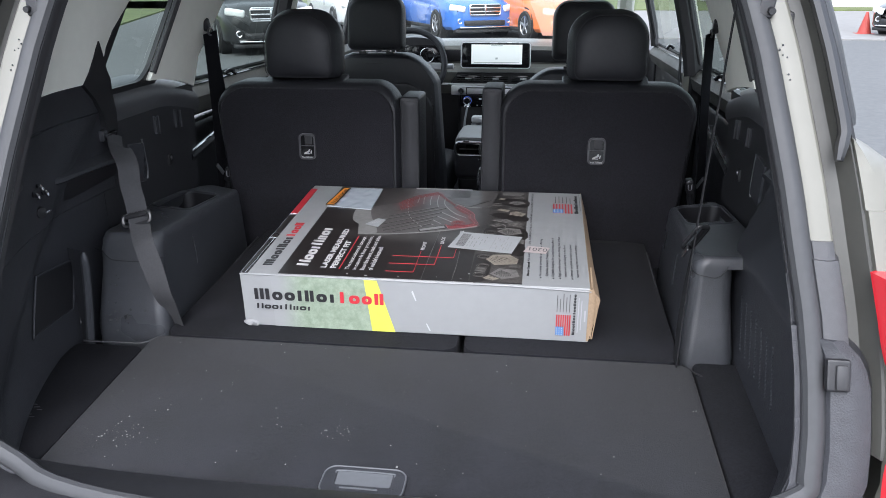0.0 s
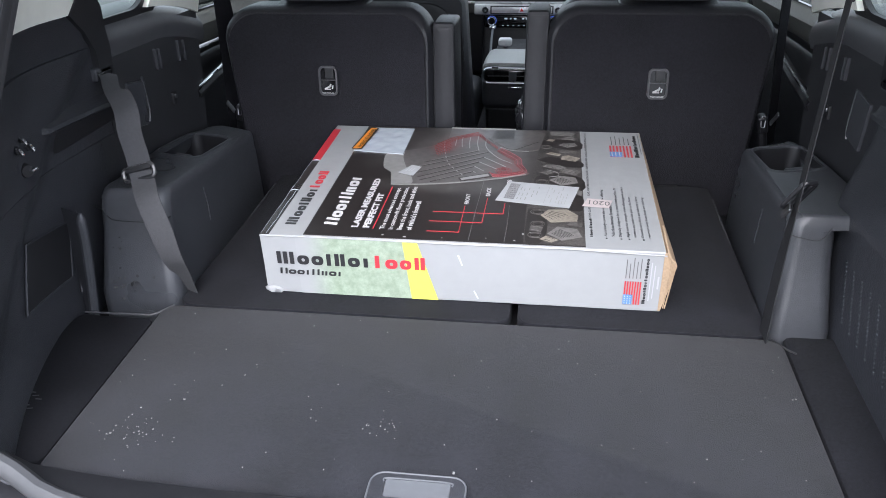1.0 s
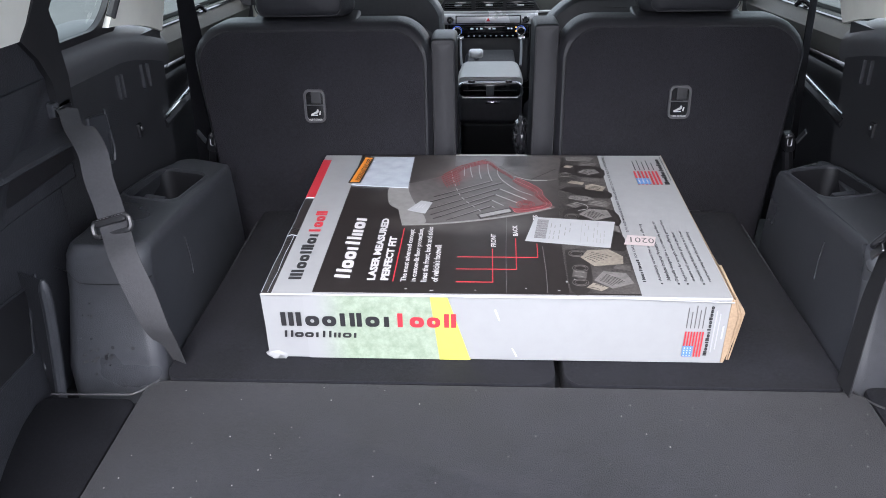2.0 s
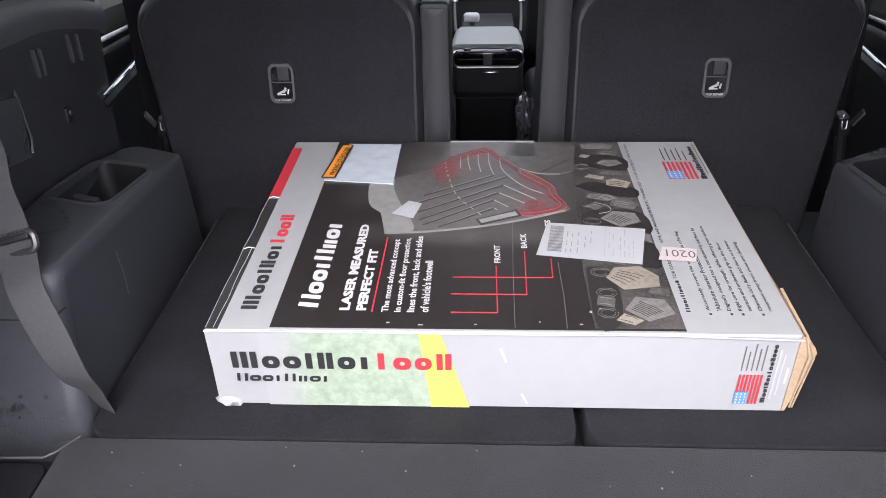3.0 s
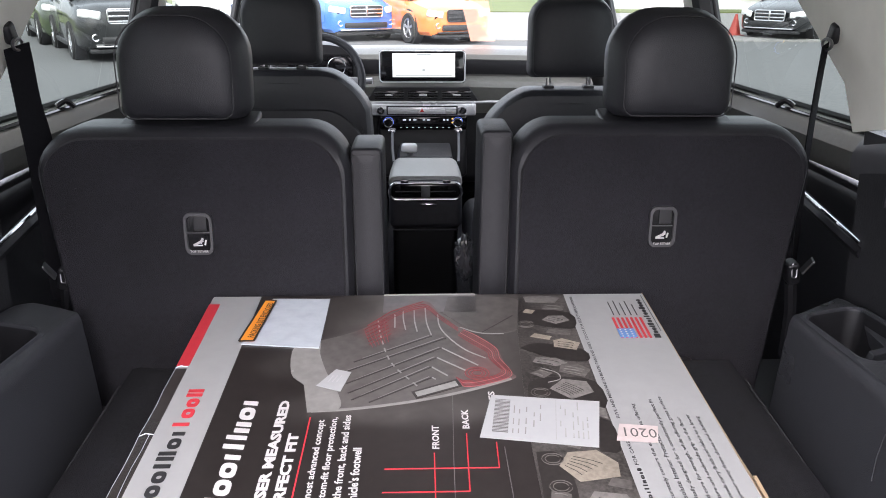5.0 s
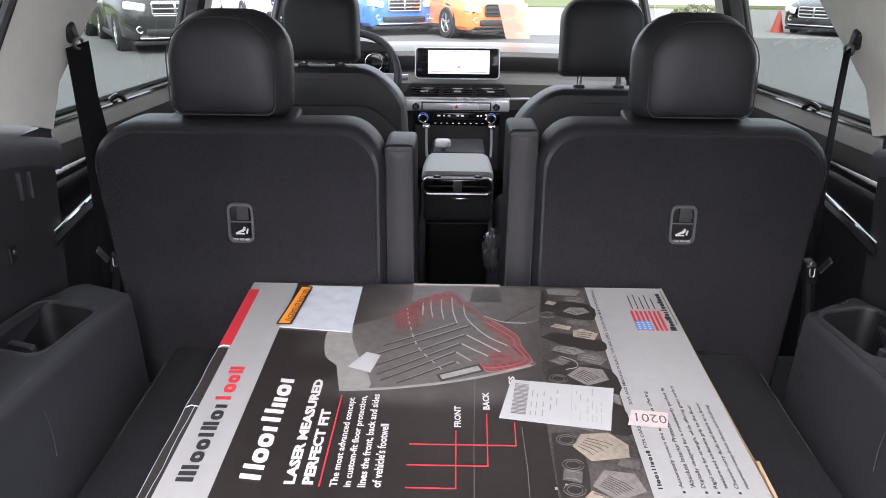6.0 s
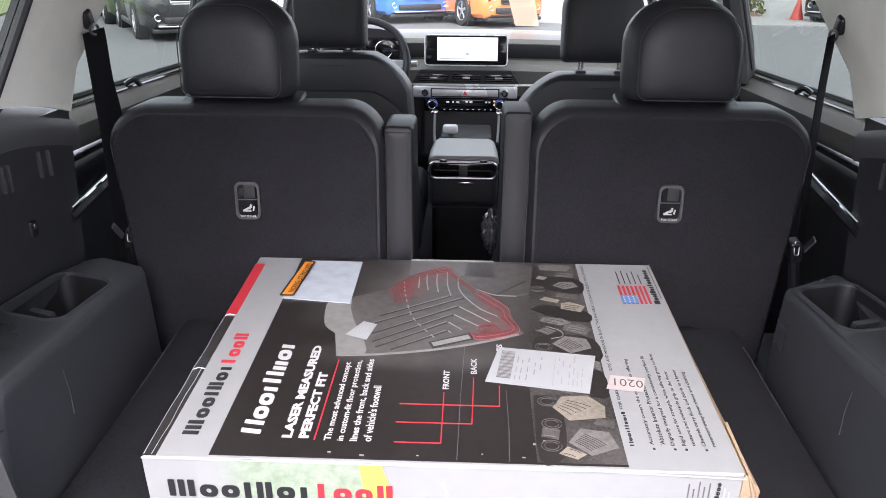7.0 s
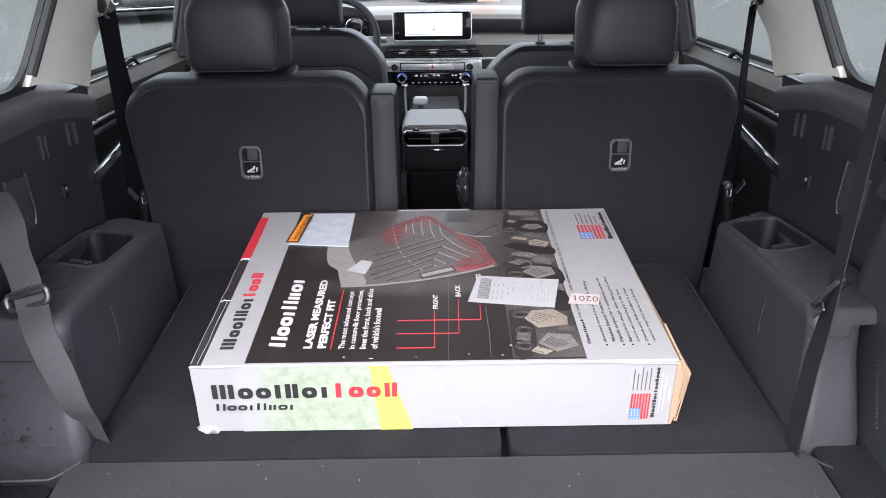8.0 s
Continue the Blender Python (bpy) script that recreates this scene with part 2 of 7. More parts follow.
def give_back(bm, off):
    got = bmesh.ops.extrude_face_region(bm, geom=list(bm.faces))
    bmesh.ops.translate(bm, vec=off, verts=[g for g in got["geom"] if isinstance(g, bmesh.types.BMVert)])


def spread(a, b, n):
    return [a + (b - a) * i / n for i in range(n + 1)]


def ring_panel(outer, inner, fn, rows=4, thick=None):
    """A panel with a hole: two loops of equally many (a, b) points, mapped by fn(a, b)."""
    bm = bmesh.new()
    rings = [[fn(*(Vector(o).lerp(Vector(i), k / rows))) for o, i in zip(outer, inner)] for k in range(rows + 1)]
    loft(bm, rings, cap=False)
    if thick is not None:
        give_back(bm, thick)
    return bm


SLOPE = math.tan(radians(4.0))


def fz(y):
    """Height of the load floor, which rises towards the front."""
    return (y - 1.5) * SLOPE


# ---- the car's inner shell ----
def y_open(z):
    return 1.03 + 0.38 * z


def x_open(z):
    """Half-width of the tailgate opening at a height."""
    return float(np.interp(z, (-0.02, 0.02, 0.06, 0.12, 0.20, 0.28, 0.36, 0.44, 0.50, 0.56, 0.62, 0.69, 0.80), (0.555, 0.602, 0.620, 0.624, 0.621, 0.612, 0.597, 0.583, 0.570, 0.556, 0.542, 0.521, 0.474)))


def x_wall(y, z):
    """Half-width of the side trim."""
    outer = 0.725 - 0.22 * max(0.0, z - 0.46)
    s = min(max((y - y_open(z)) / (1.56 - y_open(z)), 0.0), 1.0)
    s = s * (2 - s)
    return x_open(z) + (outer - x_open(z)) * s


CAR_FLOOR = -0.42
GROUND = -0.86


def placed(bm, m):
    bmesh.ops.transform(bm, matrix=m, verts=bm.verts)
    return bm


# load floor behind the folded third row
def floor_panel(x0, x1, y0, y1, lift=0.0, r=0.02, thick=0.02, crown=0.0):
    bm = bmesh.new()
    cx, cy = (x0 + x1) / 2, (y0 + y1) / 2
    rings = []
    for inset, dz in ((0, -thick), (0, -0.006), (0.002, -0.002), (0.006, 0)):
        rings.append([(cx + a, cy + b, fz(cy + b) + lift + dz) for a, b in rr(x1 - x0 - 2 * inset, y1 - y0 - 2 * inset, max(r - inset, 0.002))])
    loft(bm, rings)
    return bm


floor_root = thing("floor", (0, 1.3, -0.03), "dark grey carpeted cargo load floor with dust specks", "floor", kind="structure")
part("load_floor", floor_panel(-0.556, 0.556, 1.055, 1.4955, r=0.03), CARPET, floor_root)
# matching lids: the left is coloured darker for shade, the right paler for light
part("side_floor_lid", floor_panel(-0.715, -0.560, 1.09, 1.458, lift=-0.006), LID_FELT_SHADED, floor_root, "black felt side lid")
part("side_floor_lid", floor_panel(0.560, 0.715, 1.09, 1.516, lift=-0.005), SEAT_CARPET, floor_root, "black felt side lid")
HM = Matrix.Translation((-0.008, 1.088, fz(1.088))) @ pose(0, 0, 0, math.degrees(math.atan(SLOPE)), 0, 0)
handle = part("handle_cup", placed(ring_panel(rr(0.134, 0.068, 0.020), [(p, q + 0.006) for p, q in rr(0.090, 0.032, 0.005)], lambda p, q: Vector((p, q, 0.0045)), 2, Vector((0, 0, -0.006))), HM), TRIM, floor_root, "grey plastic lift handle")
part("handle_rim", placed(tubed([(p, q, 0.0045) for p, q in rr(0.132, 0.066, 0.020)], 0.0013, 6, True), HM), HANDLE, handle)
# pale plate that paints the sky's reflection inside the pocket
part("handle_pocket", placed(boxed((0, 0.006, 0.0022), (0.090, 0.032, 0.003), 0.001, 1, pose(0, 0, 0, 3, 0, 0)), HM), HANDLE, handle, "handle pocket, paled as a painted sky reflection")
part("pocket_rim", placed(tubed(smooth_line([(-0.047, 0.016, 0.0045), (-0.044, 0.022, 0.005), (0.0, 0.0228, 0.005), (0.044, 0.022, 0.005), (0.047, 0.016, 0.0045)], 4), 0.0013, 6), HM), HANDLE, handle)
part("handle_grip", placed(boxed((-0.004, -0.0165, 0.0050), (0.060, 0.0032, 0.002), 0.0008), HM), HANDLE, handle)

for side in (-1, 1):
    part("lid_edge", tubed([(side * 0.540, 1.497, fz(1.50) - 0.003), (side * 0.560, 1.472, fz(1.47) - 0.004), (side * 0.572, 1.462, fz(1.46) - 0.004)] + ([(-0.70, 1.459, fz(1.46) - 0.004)] if side < 0 else []), 0.0018, 6), PLASTIC if side < 0 else LID, floor_root, "grey moulded lid edge")
marks = bmesh.new()
for i in range(7):
    block(marks, (-0.662 + 0.010 * (i % 3), 1.235 - 0.008 * i, fz(1.22) - 0.0035), (0.010, 0.0016, 0.001), 0, 1, pose(0, 0, 0, 0, 0, 12 * (i % 2)))
tagged(part("icon_marks", marks, PLASTIC, floor_root, "small moulded symbol"), kind="stuff")

# car floor under and ahead
part("car_floor", boxed((0, 3.2, CAR_FLOOR - 0.02), (1.6, 3.4, 0.04)), CARPET, floor_root)
part("seat_well", boxed((0, 1.9, -0.20), (1.44, 0.75, 0.30)), PLASTIC_DEEP, floor_root)

for x0, x1, name in ((-0.535, 0.092, "wide"), (0.105, 0.538, "narrow")):
    seat3 = thing("folded_seat", ((x0 + x1) / 2, 1.8, 0.0), "third-row seat back folded flat, black carpeted, " + name + " part", "car seat", "folded third row")
    def curve(p, x0=x0, x1=x1):
        y = 1.498 + p.z
        drop = 0.05 * max(0.0, (y - 2.08) / 0.09) ** 2 if y > 2.08 else 0.0
        return Vector(((x0 + x1) / 2 + p.x, y, fz(y) - p.y - drop))
    part("seat_back", pad(x1 - x0, 0.665, 0.09, 0.030, 0.004, shape=curve), SEAT_CARPET, seat3)
    part("rear_piping", tubed([(x, 1.5005 + (0.012 if x in (x0 + 0.012, x1 - 0.012) else 0), fz(1.5) - 0.0052) for x in [x0 + 0.012] + spread(x0 + 0.03, x1 - 0.03, 6) + [x1 - 0.012]], 0.0022, 6), SEAT_CARPET, seat3)
    for xs in (x0 + 0.0025, x1 - 0.0025):
        part("side_piping", tubed([(xs, y, fz(y) - 0.012) for y in spread(1.53, 2.06, 8)], 0.0022, 6), CARPET, seat3)
    for xs in (x0 + 0.10, x1 - 0.10):
        part("hinge_cover", boxed((xs, 2.150, fz(2.15) - 0.045), (0.07, 0.04, 0.05), 0.008), PLASTIC_DEEP, seat3)

# side trims
def wall_patch(side, y0, y1, z0, z1, proud, nu=8, nv=6, thick=0.03):
    """A piece that follows the side wall between two lines, proud of it by some metres."""
    f0 = y0 if callable(y0) else (lambda v: y0)
    f1 = y1 if callable(y1) else (lambda v: y1)
    def fn(u, v):
        y = f0(v) + u * (f1(v) - f0(v))
        return Vector((side * (x_wall(y, v) - proud), y, v))
    return sheet(fn, spread(0, 1, nu), spread(z0, z1, nv), Vector((side * thick, 0, 0)))


def wall_block(side, y, z, dy, dz, proud, bevel=0.004, turn=0.0):
    """A small raised block on the side wall, turned to lie on it."""
    slope = (x_wall(y + 0.02, z) - x_wall(y - 0.02, z)) / 0.04
    m = pose(0, 0, 0, 0, 0, -side * math.degrees(math.atan(slope))) @ pose(0, 0, 0, turn, 0, 0)
    return boxed((side * (x_wall(y, z) - proud / 2 + 0.004), y, z), (proud + 0.008, dy, dz), bevel, 2, m)


# quarter window: its rear and front edges lean forwards
WINW = 0.20


def win_y(p, z):
    """Where a point p across the quarter window lies along the car at a height."""
    y0, y1 = 1.710 + 0.62 * (z - 0.50), 1.922 + 0.62 * (z - 0.487)
    return y0 + (p / WINW + 0.5) * (y1 - y0)


def win_rear(z):
    """Front edge of the rear pillar trim, bending forwards above the belt shroud."""
    return float(np.interp(z, (0.50, 0.594, 0.67, 0.92), (1.690, 1.717, 1.803, 2.07)))


def ridge(y, z):
    """The rear part of the side trim stands proud of the rest, up to a slanting ridge."""
    k = min(max((y - (1.325 + 1.37 * (z - 0.20))) / 0.05, 0.0), 1.0)
    return 0.012 * (1 - k * k * (3 - 2 * k))


def trim_sheet(side, y0, y1, z0, z1, nu, nv):
    f1 = y1 if callable(y1) else (lambda v: y1)
    def fn(u, v):
        y = y0(v) + u * (f1(v) - y0(v))
        return Vector((side * (x_wall(y, v) - ridge(y, v)), y, v))
    return sheet(fn, spread(0, 1, nu), spread(z0, z1, nv), Vector((side * 0.03, 0, 0)))


for side, tag in ((-1, "left"), (1, "right")):
    wall = thing("wall_" + tag, (side * 0.70, 1.8, -0.1), "black plastic cargo side trim with light grey pillars", "trim panel", kind="structure")
    part("lower_panel", trim_sheet(side, y_open, 1.66, -0.06, 0.262, 30, 14), TRIM, wall)
    part("upper_panel", trim_sheet(side, lambda v: y_open(v) + 0.01, 1.712, 0.263, 0.44, 36, 8), TRIM, wall)
    part("front_panel", wall_patch(side, 1.714, lambda v: float(np.interp(v, (0.05, 0.28, 0.44), (2.120, 2.146, 2.164))), 0.05, 0.44, 0.0, 10, 14), WALL_DARK, wall)
    part("corner_panel", wall_patch(side, lambda v: y_open(v) + 0.01, 1.70, 0.438, 0.508, 0.004, 14, 4), TRIM, wall)
    rows_ = ((0.380, 1.690, 1.738), (0.43, 1.686, 1.744), (0.47, 1.660, 1.735), (0.507, 1.612, 1.722), (0.530, 1.632, 1.704), (0.560, 1.648, 1.688), (0.592, 1.662, 1.668))
    shroud = bmesh.new()
    loft(shroud, [[Vector((side * (x_wall(1.6, z) + dx), y, z)) for y, dx in ((y0, 0.012), (y0 + 0.003, -0.012), (y1 - 0.003, -0.012), (y1, 0.012))] for z, y0, y1 in rows_])
    part("belt_shroud", shroud, LID, wall, "black belt shroud")
    part("middle_panel", wall_patch(side, 1.661, 1.7135, 0.05, 0.262, 0.0, 3, 6), WALL_DARK, wall)
    prof = ((0.002, 0.400), (-0.004, 0.415), (-0.006, 0.432), (-0.004, 0.446), (0.002, 0.459), (0.012, 0.470), (0.026, 0.478), (0.045, 0.483))
    ledge = bmesh.new()
    loft(ledge, [[Vector((side * (x_wall(y, 0.44) + a_ * min(1.0, (y - 1.70) / 0.06)), y, z - 0.045 * max(0.0, (y - 1.95) / 0.23) ** 1.5)) for a_, z in prof + ((0.08, 0.485), (0.08, 0.400))] for y in spread(1.72, 2.18, 18)])
    # paler than the wall below: window light is painted into the colour
    part("window_ledge", ledge, LEDGE_LIT, wall, "satin black window ledge, paled for window light")
    def pillar(u, v, side=side):
        y0, y1 = y_open(v) + 0.004, win_rear(v)
        y = y0 + u * (y1 - y0)
        return Vector((side * (x_wall(y, v) - 0.010 * min(1.0, (y - y0) / 0.06) + 0.009 * max(0.0, (u - 0.8) / 0.2) ** 2), y, v))
    part("rear_pillar_cover", sheet(pillar, spread(0, 1, 24), spread(0.507, 0.92, 12), Vector((side * 0.02, 0, 0))), GREY_TRIM, wall, "light grey pillar trim")
    def mid(u, v, side=side):
        y0 = win_y(WINW / 2, v) + 0.004
        y1 = 2.160 + (1.0 if side < 0 else 1.2) * (v - 0.48) + (0.0 if side < 0 else 0.03)
        return Vector((side * (x_wall(1.9, v) - 0.004 - 0.008 * math.sin(min(u / 0.5, 1) * math.pi / 2) + 0.02 * max(0.0, u - 0.60)), y0 + u * (y1 - y0), v - 0.045 * u ** 1.6 * (1 if v < 0.5 else 0)))
    mid = sheet(mid, spread(0, 1, 18), (0.477, 0.51, 0.54, 0.60, 0.66, 0.72, 0.80, 0.92), Vector((side * 0.012, 0, 0)))
    part("middle_pillar_cover", mid, GREY_TRIM, wall, "light grey pillar trim")
    part("rail_cover", wall_patch(side, 1.45, 2.35, 0.80, 0.92, 0.0, 6, 2), GREY_TRIM, wall, "light grey roof rail trim")
    # wheel arch cover: a box with an overhanging cap and a cup holder sunk into it
    xo = 0.725
    cx, cy, w, d, n = (0.538 + xo) / 2, 1.82, xo - 0.538, 0.62, 8
    narrow, cap_thin = (0.084, 0.0) if side > 0 else (0.024, 0.024)
    def top_z(y):
        return 0.203 - 0.075 * (y - 1.55)
    def place(a_, b_, z, back, thin, side=side, cx=cx, cy=cy):
        y = cy + b_ + (back if b_ < 0 else 0)
        x = cx + a_
        if a_ > 0:
            t_ = min(max((y - 1.60) / 0.14, 0.0), 1.0)
            x -= thin * (1 - t_ * t_ * (3 - 2 * t_)) * min(1.0, a_ / 0.05)
        else:
            x += 0.05 * max(0.0, y - 1.62) * min(1.0, -a_ / 0.05)
        y = min(y, (2.015 if side > 0 else 2.05) + 0.65 * (x - 0.566))
        return Vector((side * x, y, z))
    rings = []
    for inset, z, back, thin in ((0, -0.06, 0, narrow), (0, 0.004, 0, narrow), (0.004, 0.05, 0.008, narrow), (0.010, 0.120, 0.020, narrow), (0.012, -0.036, 0.025, narrow), (0.013, -0.026, 0.028, narrow), (0.013, -0.020, 0.028, cap_thin)):
        rings.append([place(p, q, z if back < 0.022 else top_z(cy + q) + z, back, thin) for p, q in rr(w - 2 * inset, d - 2 * inset, 0.024, n)])
    for inset, dz in ((0.014, -0.012), (0.017, -0.005), (0.021, -0.001), (0.026, 0.0)):
        rings.append([place(p, q, top_z(cy + q) + dz, 0.03, cap_thin) for p, q in rr(w - 2 * inset, d - 2 * inset, 0.03, n)])
    ccx, ccy = (0.654, 1.905) if side < 0 else (0.646, 1.938)
    def cup(p, q):
        return ccx + p, ccy + q + 0.35 * p
    for grow, dz in ((0.016, 0.0005), (0.010, 0.003), (0.004, 0.003), (0.0, 0.0), (-0.006, -0.03), (-0.014, -0.075)):
        rings.append([Vector((side * cup(p, q)[0], cup(p, q)[1], top_z(cup(p, q)[1]) + dz)) for p, q in rr(0.114 + grow, 0.190 + grow, 0.03, n)])
    arch = bmesh.new()
    loft(arch, rings)
    cover = part("wheel_arch_cover", arch, ARCH, wall)
    liner = bmesh.new()
    loft(liner, [[Vector((side * cup(p, q)[0], cup(p, q)[1], top_z(cup(p, q)[1]) + dz)) for p, q in rr(0.114 + grow, 0.190 + grow, 0.03, n)] for grow, dz in ((-0.0015, -0.003), (-0.008, -0.03), (-0.015, -0.0735), (-0.05, -0.0738), (-0.118, -0.0738))], cap=False)
    part("cup_liner", liner, LID, cover, "black cup holder liner")
    part("cup_divider", boxed((side * (ccx + 0.006), ccy - 0.040, top_z(1.9) - 0.030), (0.050, 0.012, 0.045), 0.004, 2, pose(0, 0, 0, 14, 0, side * 20)), ARCH, cover)
    part("cup_divider", boxed((side * (ccx - 0.042), ccy + 0.022, top_z(2.0) - 0.040), (0.020, 0.012, 0.045), 0.004, 2, pose(0, 0, 0, -10, 0, side * 20)), ARCH, cover)
    # joint between arch and cap, rising at the outer end
    if side < 0:
        joint = [(-0.5505, 1.56, 0.152), (-0.5565, 1.5385, 0.151), (-0.575, 1.5335, 0.150), (-0.644, 1.5335, 0.150), (-0.662, 1.5345, 0.158), (-0.674, 1.536, 0.172), (-0.690, 1.5365, 0.178)]
    else:
        joint = [(0.5505, 1.56, 0.174), (0.5565, 1.5410, 0.173), (0.575, 1.5365, 0.170), (0.594, 1.5365, 0.168), (0.607, 1.5370, 0.178), (0.613, 1.5380, 0.192)]
    part("joint", tubed(smooth_line(joint, 4), 0.0009, 5), LID, cover)
    part("seam", tubed([(side * 0.546, 1.70, 0.155), (side * 0.545, 1.705, 0.115), (side * 0.542, 1.70, 0.085)], 0.0010, 5), TRIM, cover)
    # quarter window
    win = part("quarter_window", ring_panel([(p, 0.708 + q) for p, q in rr(WINW + 0.12, 0.50, 0.02)], [(p, 0.708 + q) for p, q in rr(WINW, 0.460, 0.040)],
               lambda p, z, side=side: Vector((side * (x_wall(1.8, z) + 0.008), win_y(p, z), z)), 3, Vector((side * 0.012, 0, 0))), LID, wall, "black rubber window frame")
    pane = part("pane", sheet(lambda u, v, side=side: Vector((side * (x_wall(1.8, v) + 0.018), win_y(u, v), v)), spread(-WINW / 2 - 0.02, WINW / 2 + 0.02, 3), spread(0.46, 0.93, 3)), PRIVACY, win, "tinted glass")
    pane.visible_shadow = False
    part("window_rubber", tubed([(side * (x_wall(1.9, z) - 0.003), win_y(WINW / 2, z) + 0.004, z) for z in spread(0.495, 0.92, 12)], 0.0085, 8), RUBBER, win, "black rubber window edge")
    # small fittings
    for yy, zz, hh in ((1.925, 0.365, 0.058), (1.943, 0.363, 0.058), (2.035, 0.362, 0.06), (2.065, 0.358, 0.06)):
        part("rib", wall_block(side, yy, zz, 0.007, hh - 0.012, 0.007, 0.003), TRIM, wall)
    part("hook_seat", wall_block(side, 1.98, 0.264, 0.020, 0.030, 0.006, 0.004), PLASTIC_DEEP, wall)
    part("hook_pin", wall_block(side, 1.98, 0.269, 0.008, 0.010, 0.009, 0.003), METAL, wall, "bright metal pin")
    part("access_cover", wall_block(side, 1.815, 0.293, 0.075, 0.095, 0.006, 0.004, 8 * side), ARCH, wall)
    part("cover_edge", tubed([(side * (x_wall(y, z) - 0.004), y, z) for y, z in ((1.848, 0.345), (1.858, 0.27), (1.850, 0.246))], 0.0028, 6), ARCH, wall)
    # shelf-like grip along the side
    lip = bmesh.new()
    loft(lip, [[Vector((side * (x_wall(y, 0.33) + a_ * min(1.0, (1.745 - y) / 0.02, (y - 1.455) / 0.03)), y, zz - 0.14 * (y - 1.6) * 0.2)) for a_, zz in ((0.004, 0.352), (-0.006, 0.346), (-0.020, 0.336), (-0.022, 0.329), (-0.016, 0.325), (0.004, 0.325))] for y in spread(1.46, 1.74, 14)])
    part("grip_lip", lip, TRIM, wall)
    part("grip_recess", wall_block(side, 1.60, 0.303, 0.25, 0.040, 0.0015, 0.010, 2), PLASTIC_DEEP, wall)
    # belt slot
    slot_ = part("belt_slot", wall_block(side, 1.705, 0.386, 0.058, 0.026, 0.012, 0.005), ARCH, wall)
    part("slot_mouth", wall_block(side, 1.705, 0.384, 0.048, 0.012, 0.014, 0.003), GLOSS, slot_)

LEFT, RIGHT = bpy.data.objects["wall_left"], bpy.data.objects["wall_right"]
# fittings of the left wall
def on_left(y, z, off):
    return Vector((-x_wall(y, z) + ridge(y, z) + off, y, z))


pocket_corners = ((1.356, 0.180), (1.505, 0.160), (1.472, 0.060), (1.308, 0.074))
def pocket(u, v, off):
    a_, b_, c_, d_ = [Vector(p) for p in pocket_corners]
    p = (a_ + (b_ - a_) * u) * (1 - v) + (d_ + (c_ - d_) * u) * v
    return on_left(p.x, p.y, off)


# no hollow here: a flat black sheet paints the shade inside the pocket
part("storage_pocket", sheet(lambda u, v: pocket(u, v, 0.004), spread(0.02, 0.98, 6), spread(0.02, 0.98, 4), Vector((-0.02, 0, 0))), LID, LEFT, "flat black sheet painted as the pocket's shaded hollow")
rim = [pocket(u, 0, 0.004) for u in spread(0, 1, 6)] + [pocket(1, v, 0.004) for v in spread(0.2, 1, 4)] + [pocket(u, 1, 0.004) for u in (0.85, 0.6, 0.4, 0.2, 0)] + [pocket(0, v, 0.004) for v in (0.75, 0.5, 0.25)]
part("pocket_rim", tubed(rim, 0.0020, 6, True), TRIM, LEFT)
part("pocket_edge", tubed([on_left(1.531 - 0.04 * v, 0.168 - 0.15 * v, 0.003) for v in spread(0, 1, 4)], 0.0022, 6), ARCH, LEFT)
for yy, zz, rad in ((1.372, 0.339, 0.006), (1.414, 0.333, 0.006), (1.392, 0.350, 0.004), (1.390, 0.299, 0.011), (1.250, 0.388, 0.009)):
    seat_ = bmesh.new()
    at = on_left(yy, zz, 0.003)
    bmesh.ops.create_cone(seat_, cap_ends=True, segments=16, radius1=rad * 1.15, radius2=rad * 0.9, depth=0.010, matrix=Matrix.Translation(at) @ pose(0, 0, 0, 0, 90, -22))
    socket = part("hook_base", seat_, PLASTIC_DEEP, LEFT)
    if rad < 0.009:
        part("hook", tubed(smooth_line([at + Vector(p) for p in ((0.002, -0.003, 0.004), (0.010, -0.006, 0.003), (0.013, -0.005, -0.004), (0.009, -0.004, -0.008))], 4), 0.0022, 6), CHROME, socket, "small bright metal hook")
    elif rad > 0.010:
        part("hook_pin", boxed(at + Vector((0.010, 0.006, 0.001)), (0.010, 0.016, 0.005), 0.002), CHROME, socket, "small bright metal pin")
# rounded edge of the trim beside the wheel arch
bead = smooth_line([Vector((-0.696, 1.476, -0.03)), Vector((-0.686, 1.476, 0.05)), Vector((-0.677, 1.474, 0.13)), Vector((-0.671, 1.470, 0.19))], 6)
part("trim_bead", tubed(bead, [0.0085] * (len(bead) - 2) + [0.007, 0.003], 10), ARCH, LEFT, "rounded satin trim edge")
part("trim_return", sheet(lambda u, v: bead[int(v)].lerp(Vector((-0.735, 1.50, bead[int(v)].z)), u), spread(0, 1, 2), range(len(bead))), TRIM, LEFT)
# dried splashes on the rear of the left wheel arch
rng = random.Random(8)
spots = bmesh.new()
for i in range(26):
    x, z = (rng.gauss(-0.632, 0.022), rng.gauss(0.030, 0.014)) if i > 4 else (rng.gauss(-0.645, 0.012), rng.gauss(0.095, 0.006))
    rad = rng.uniform(0.0014, 0.0042)
    yy = 1.5105 + 0.175 * max(0.0, z - 0.004)
    bmesh.ops.create_circle(spots, cap_ends=True, segments=7, radius=rad, matrix=Matrix.Translation((x, yy - 0.0012, z)) @ pose(0, 0, 0, 80, 0, rng.uniform(0, 90)) @ Matrix.Diagonal((1, rng.uniform(0.4, 1.2), 1, 1)))
tagged(part("splash_marks", spots, LID, LEFT, "small dark dried splashes"), kind="stuff")
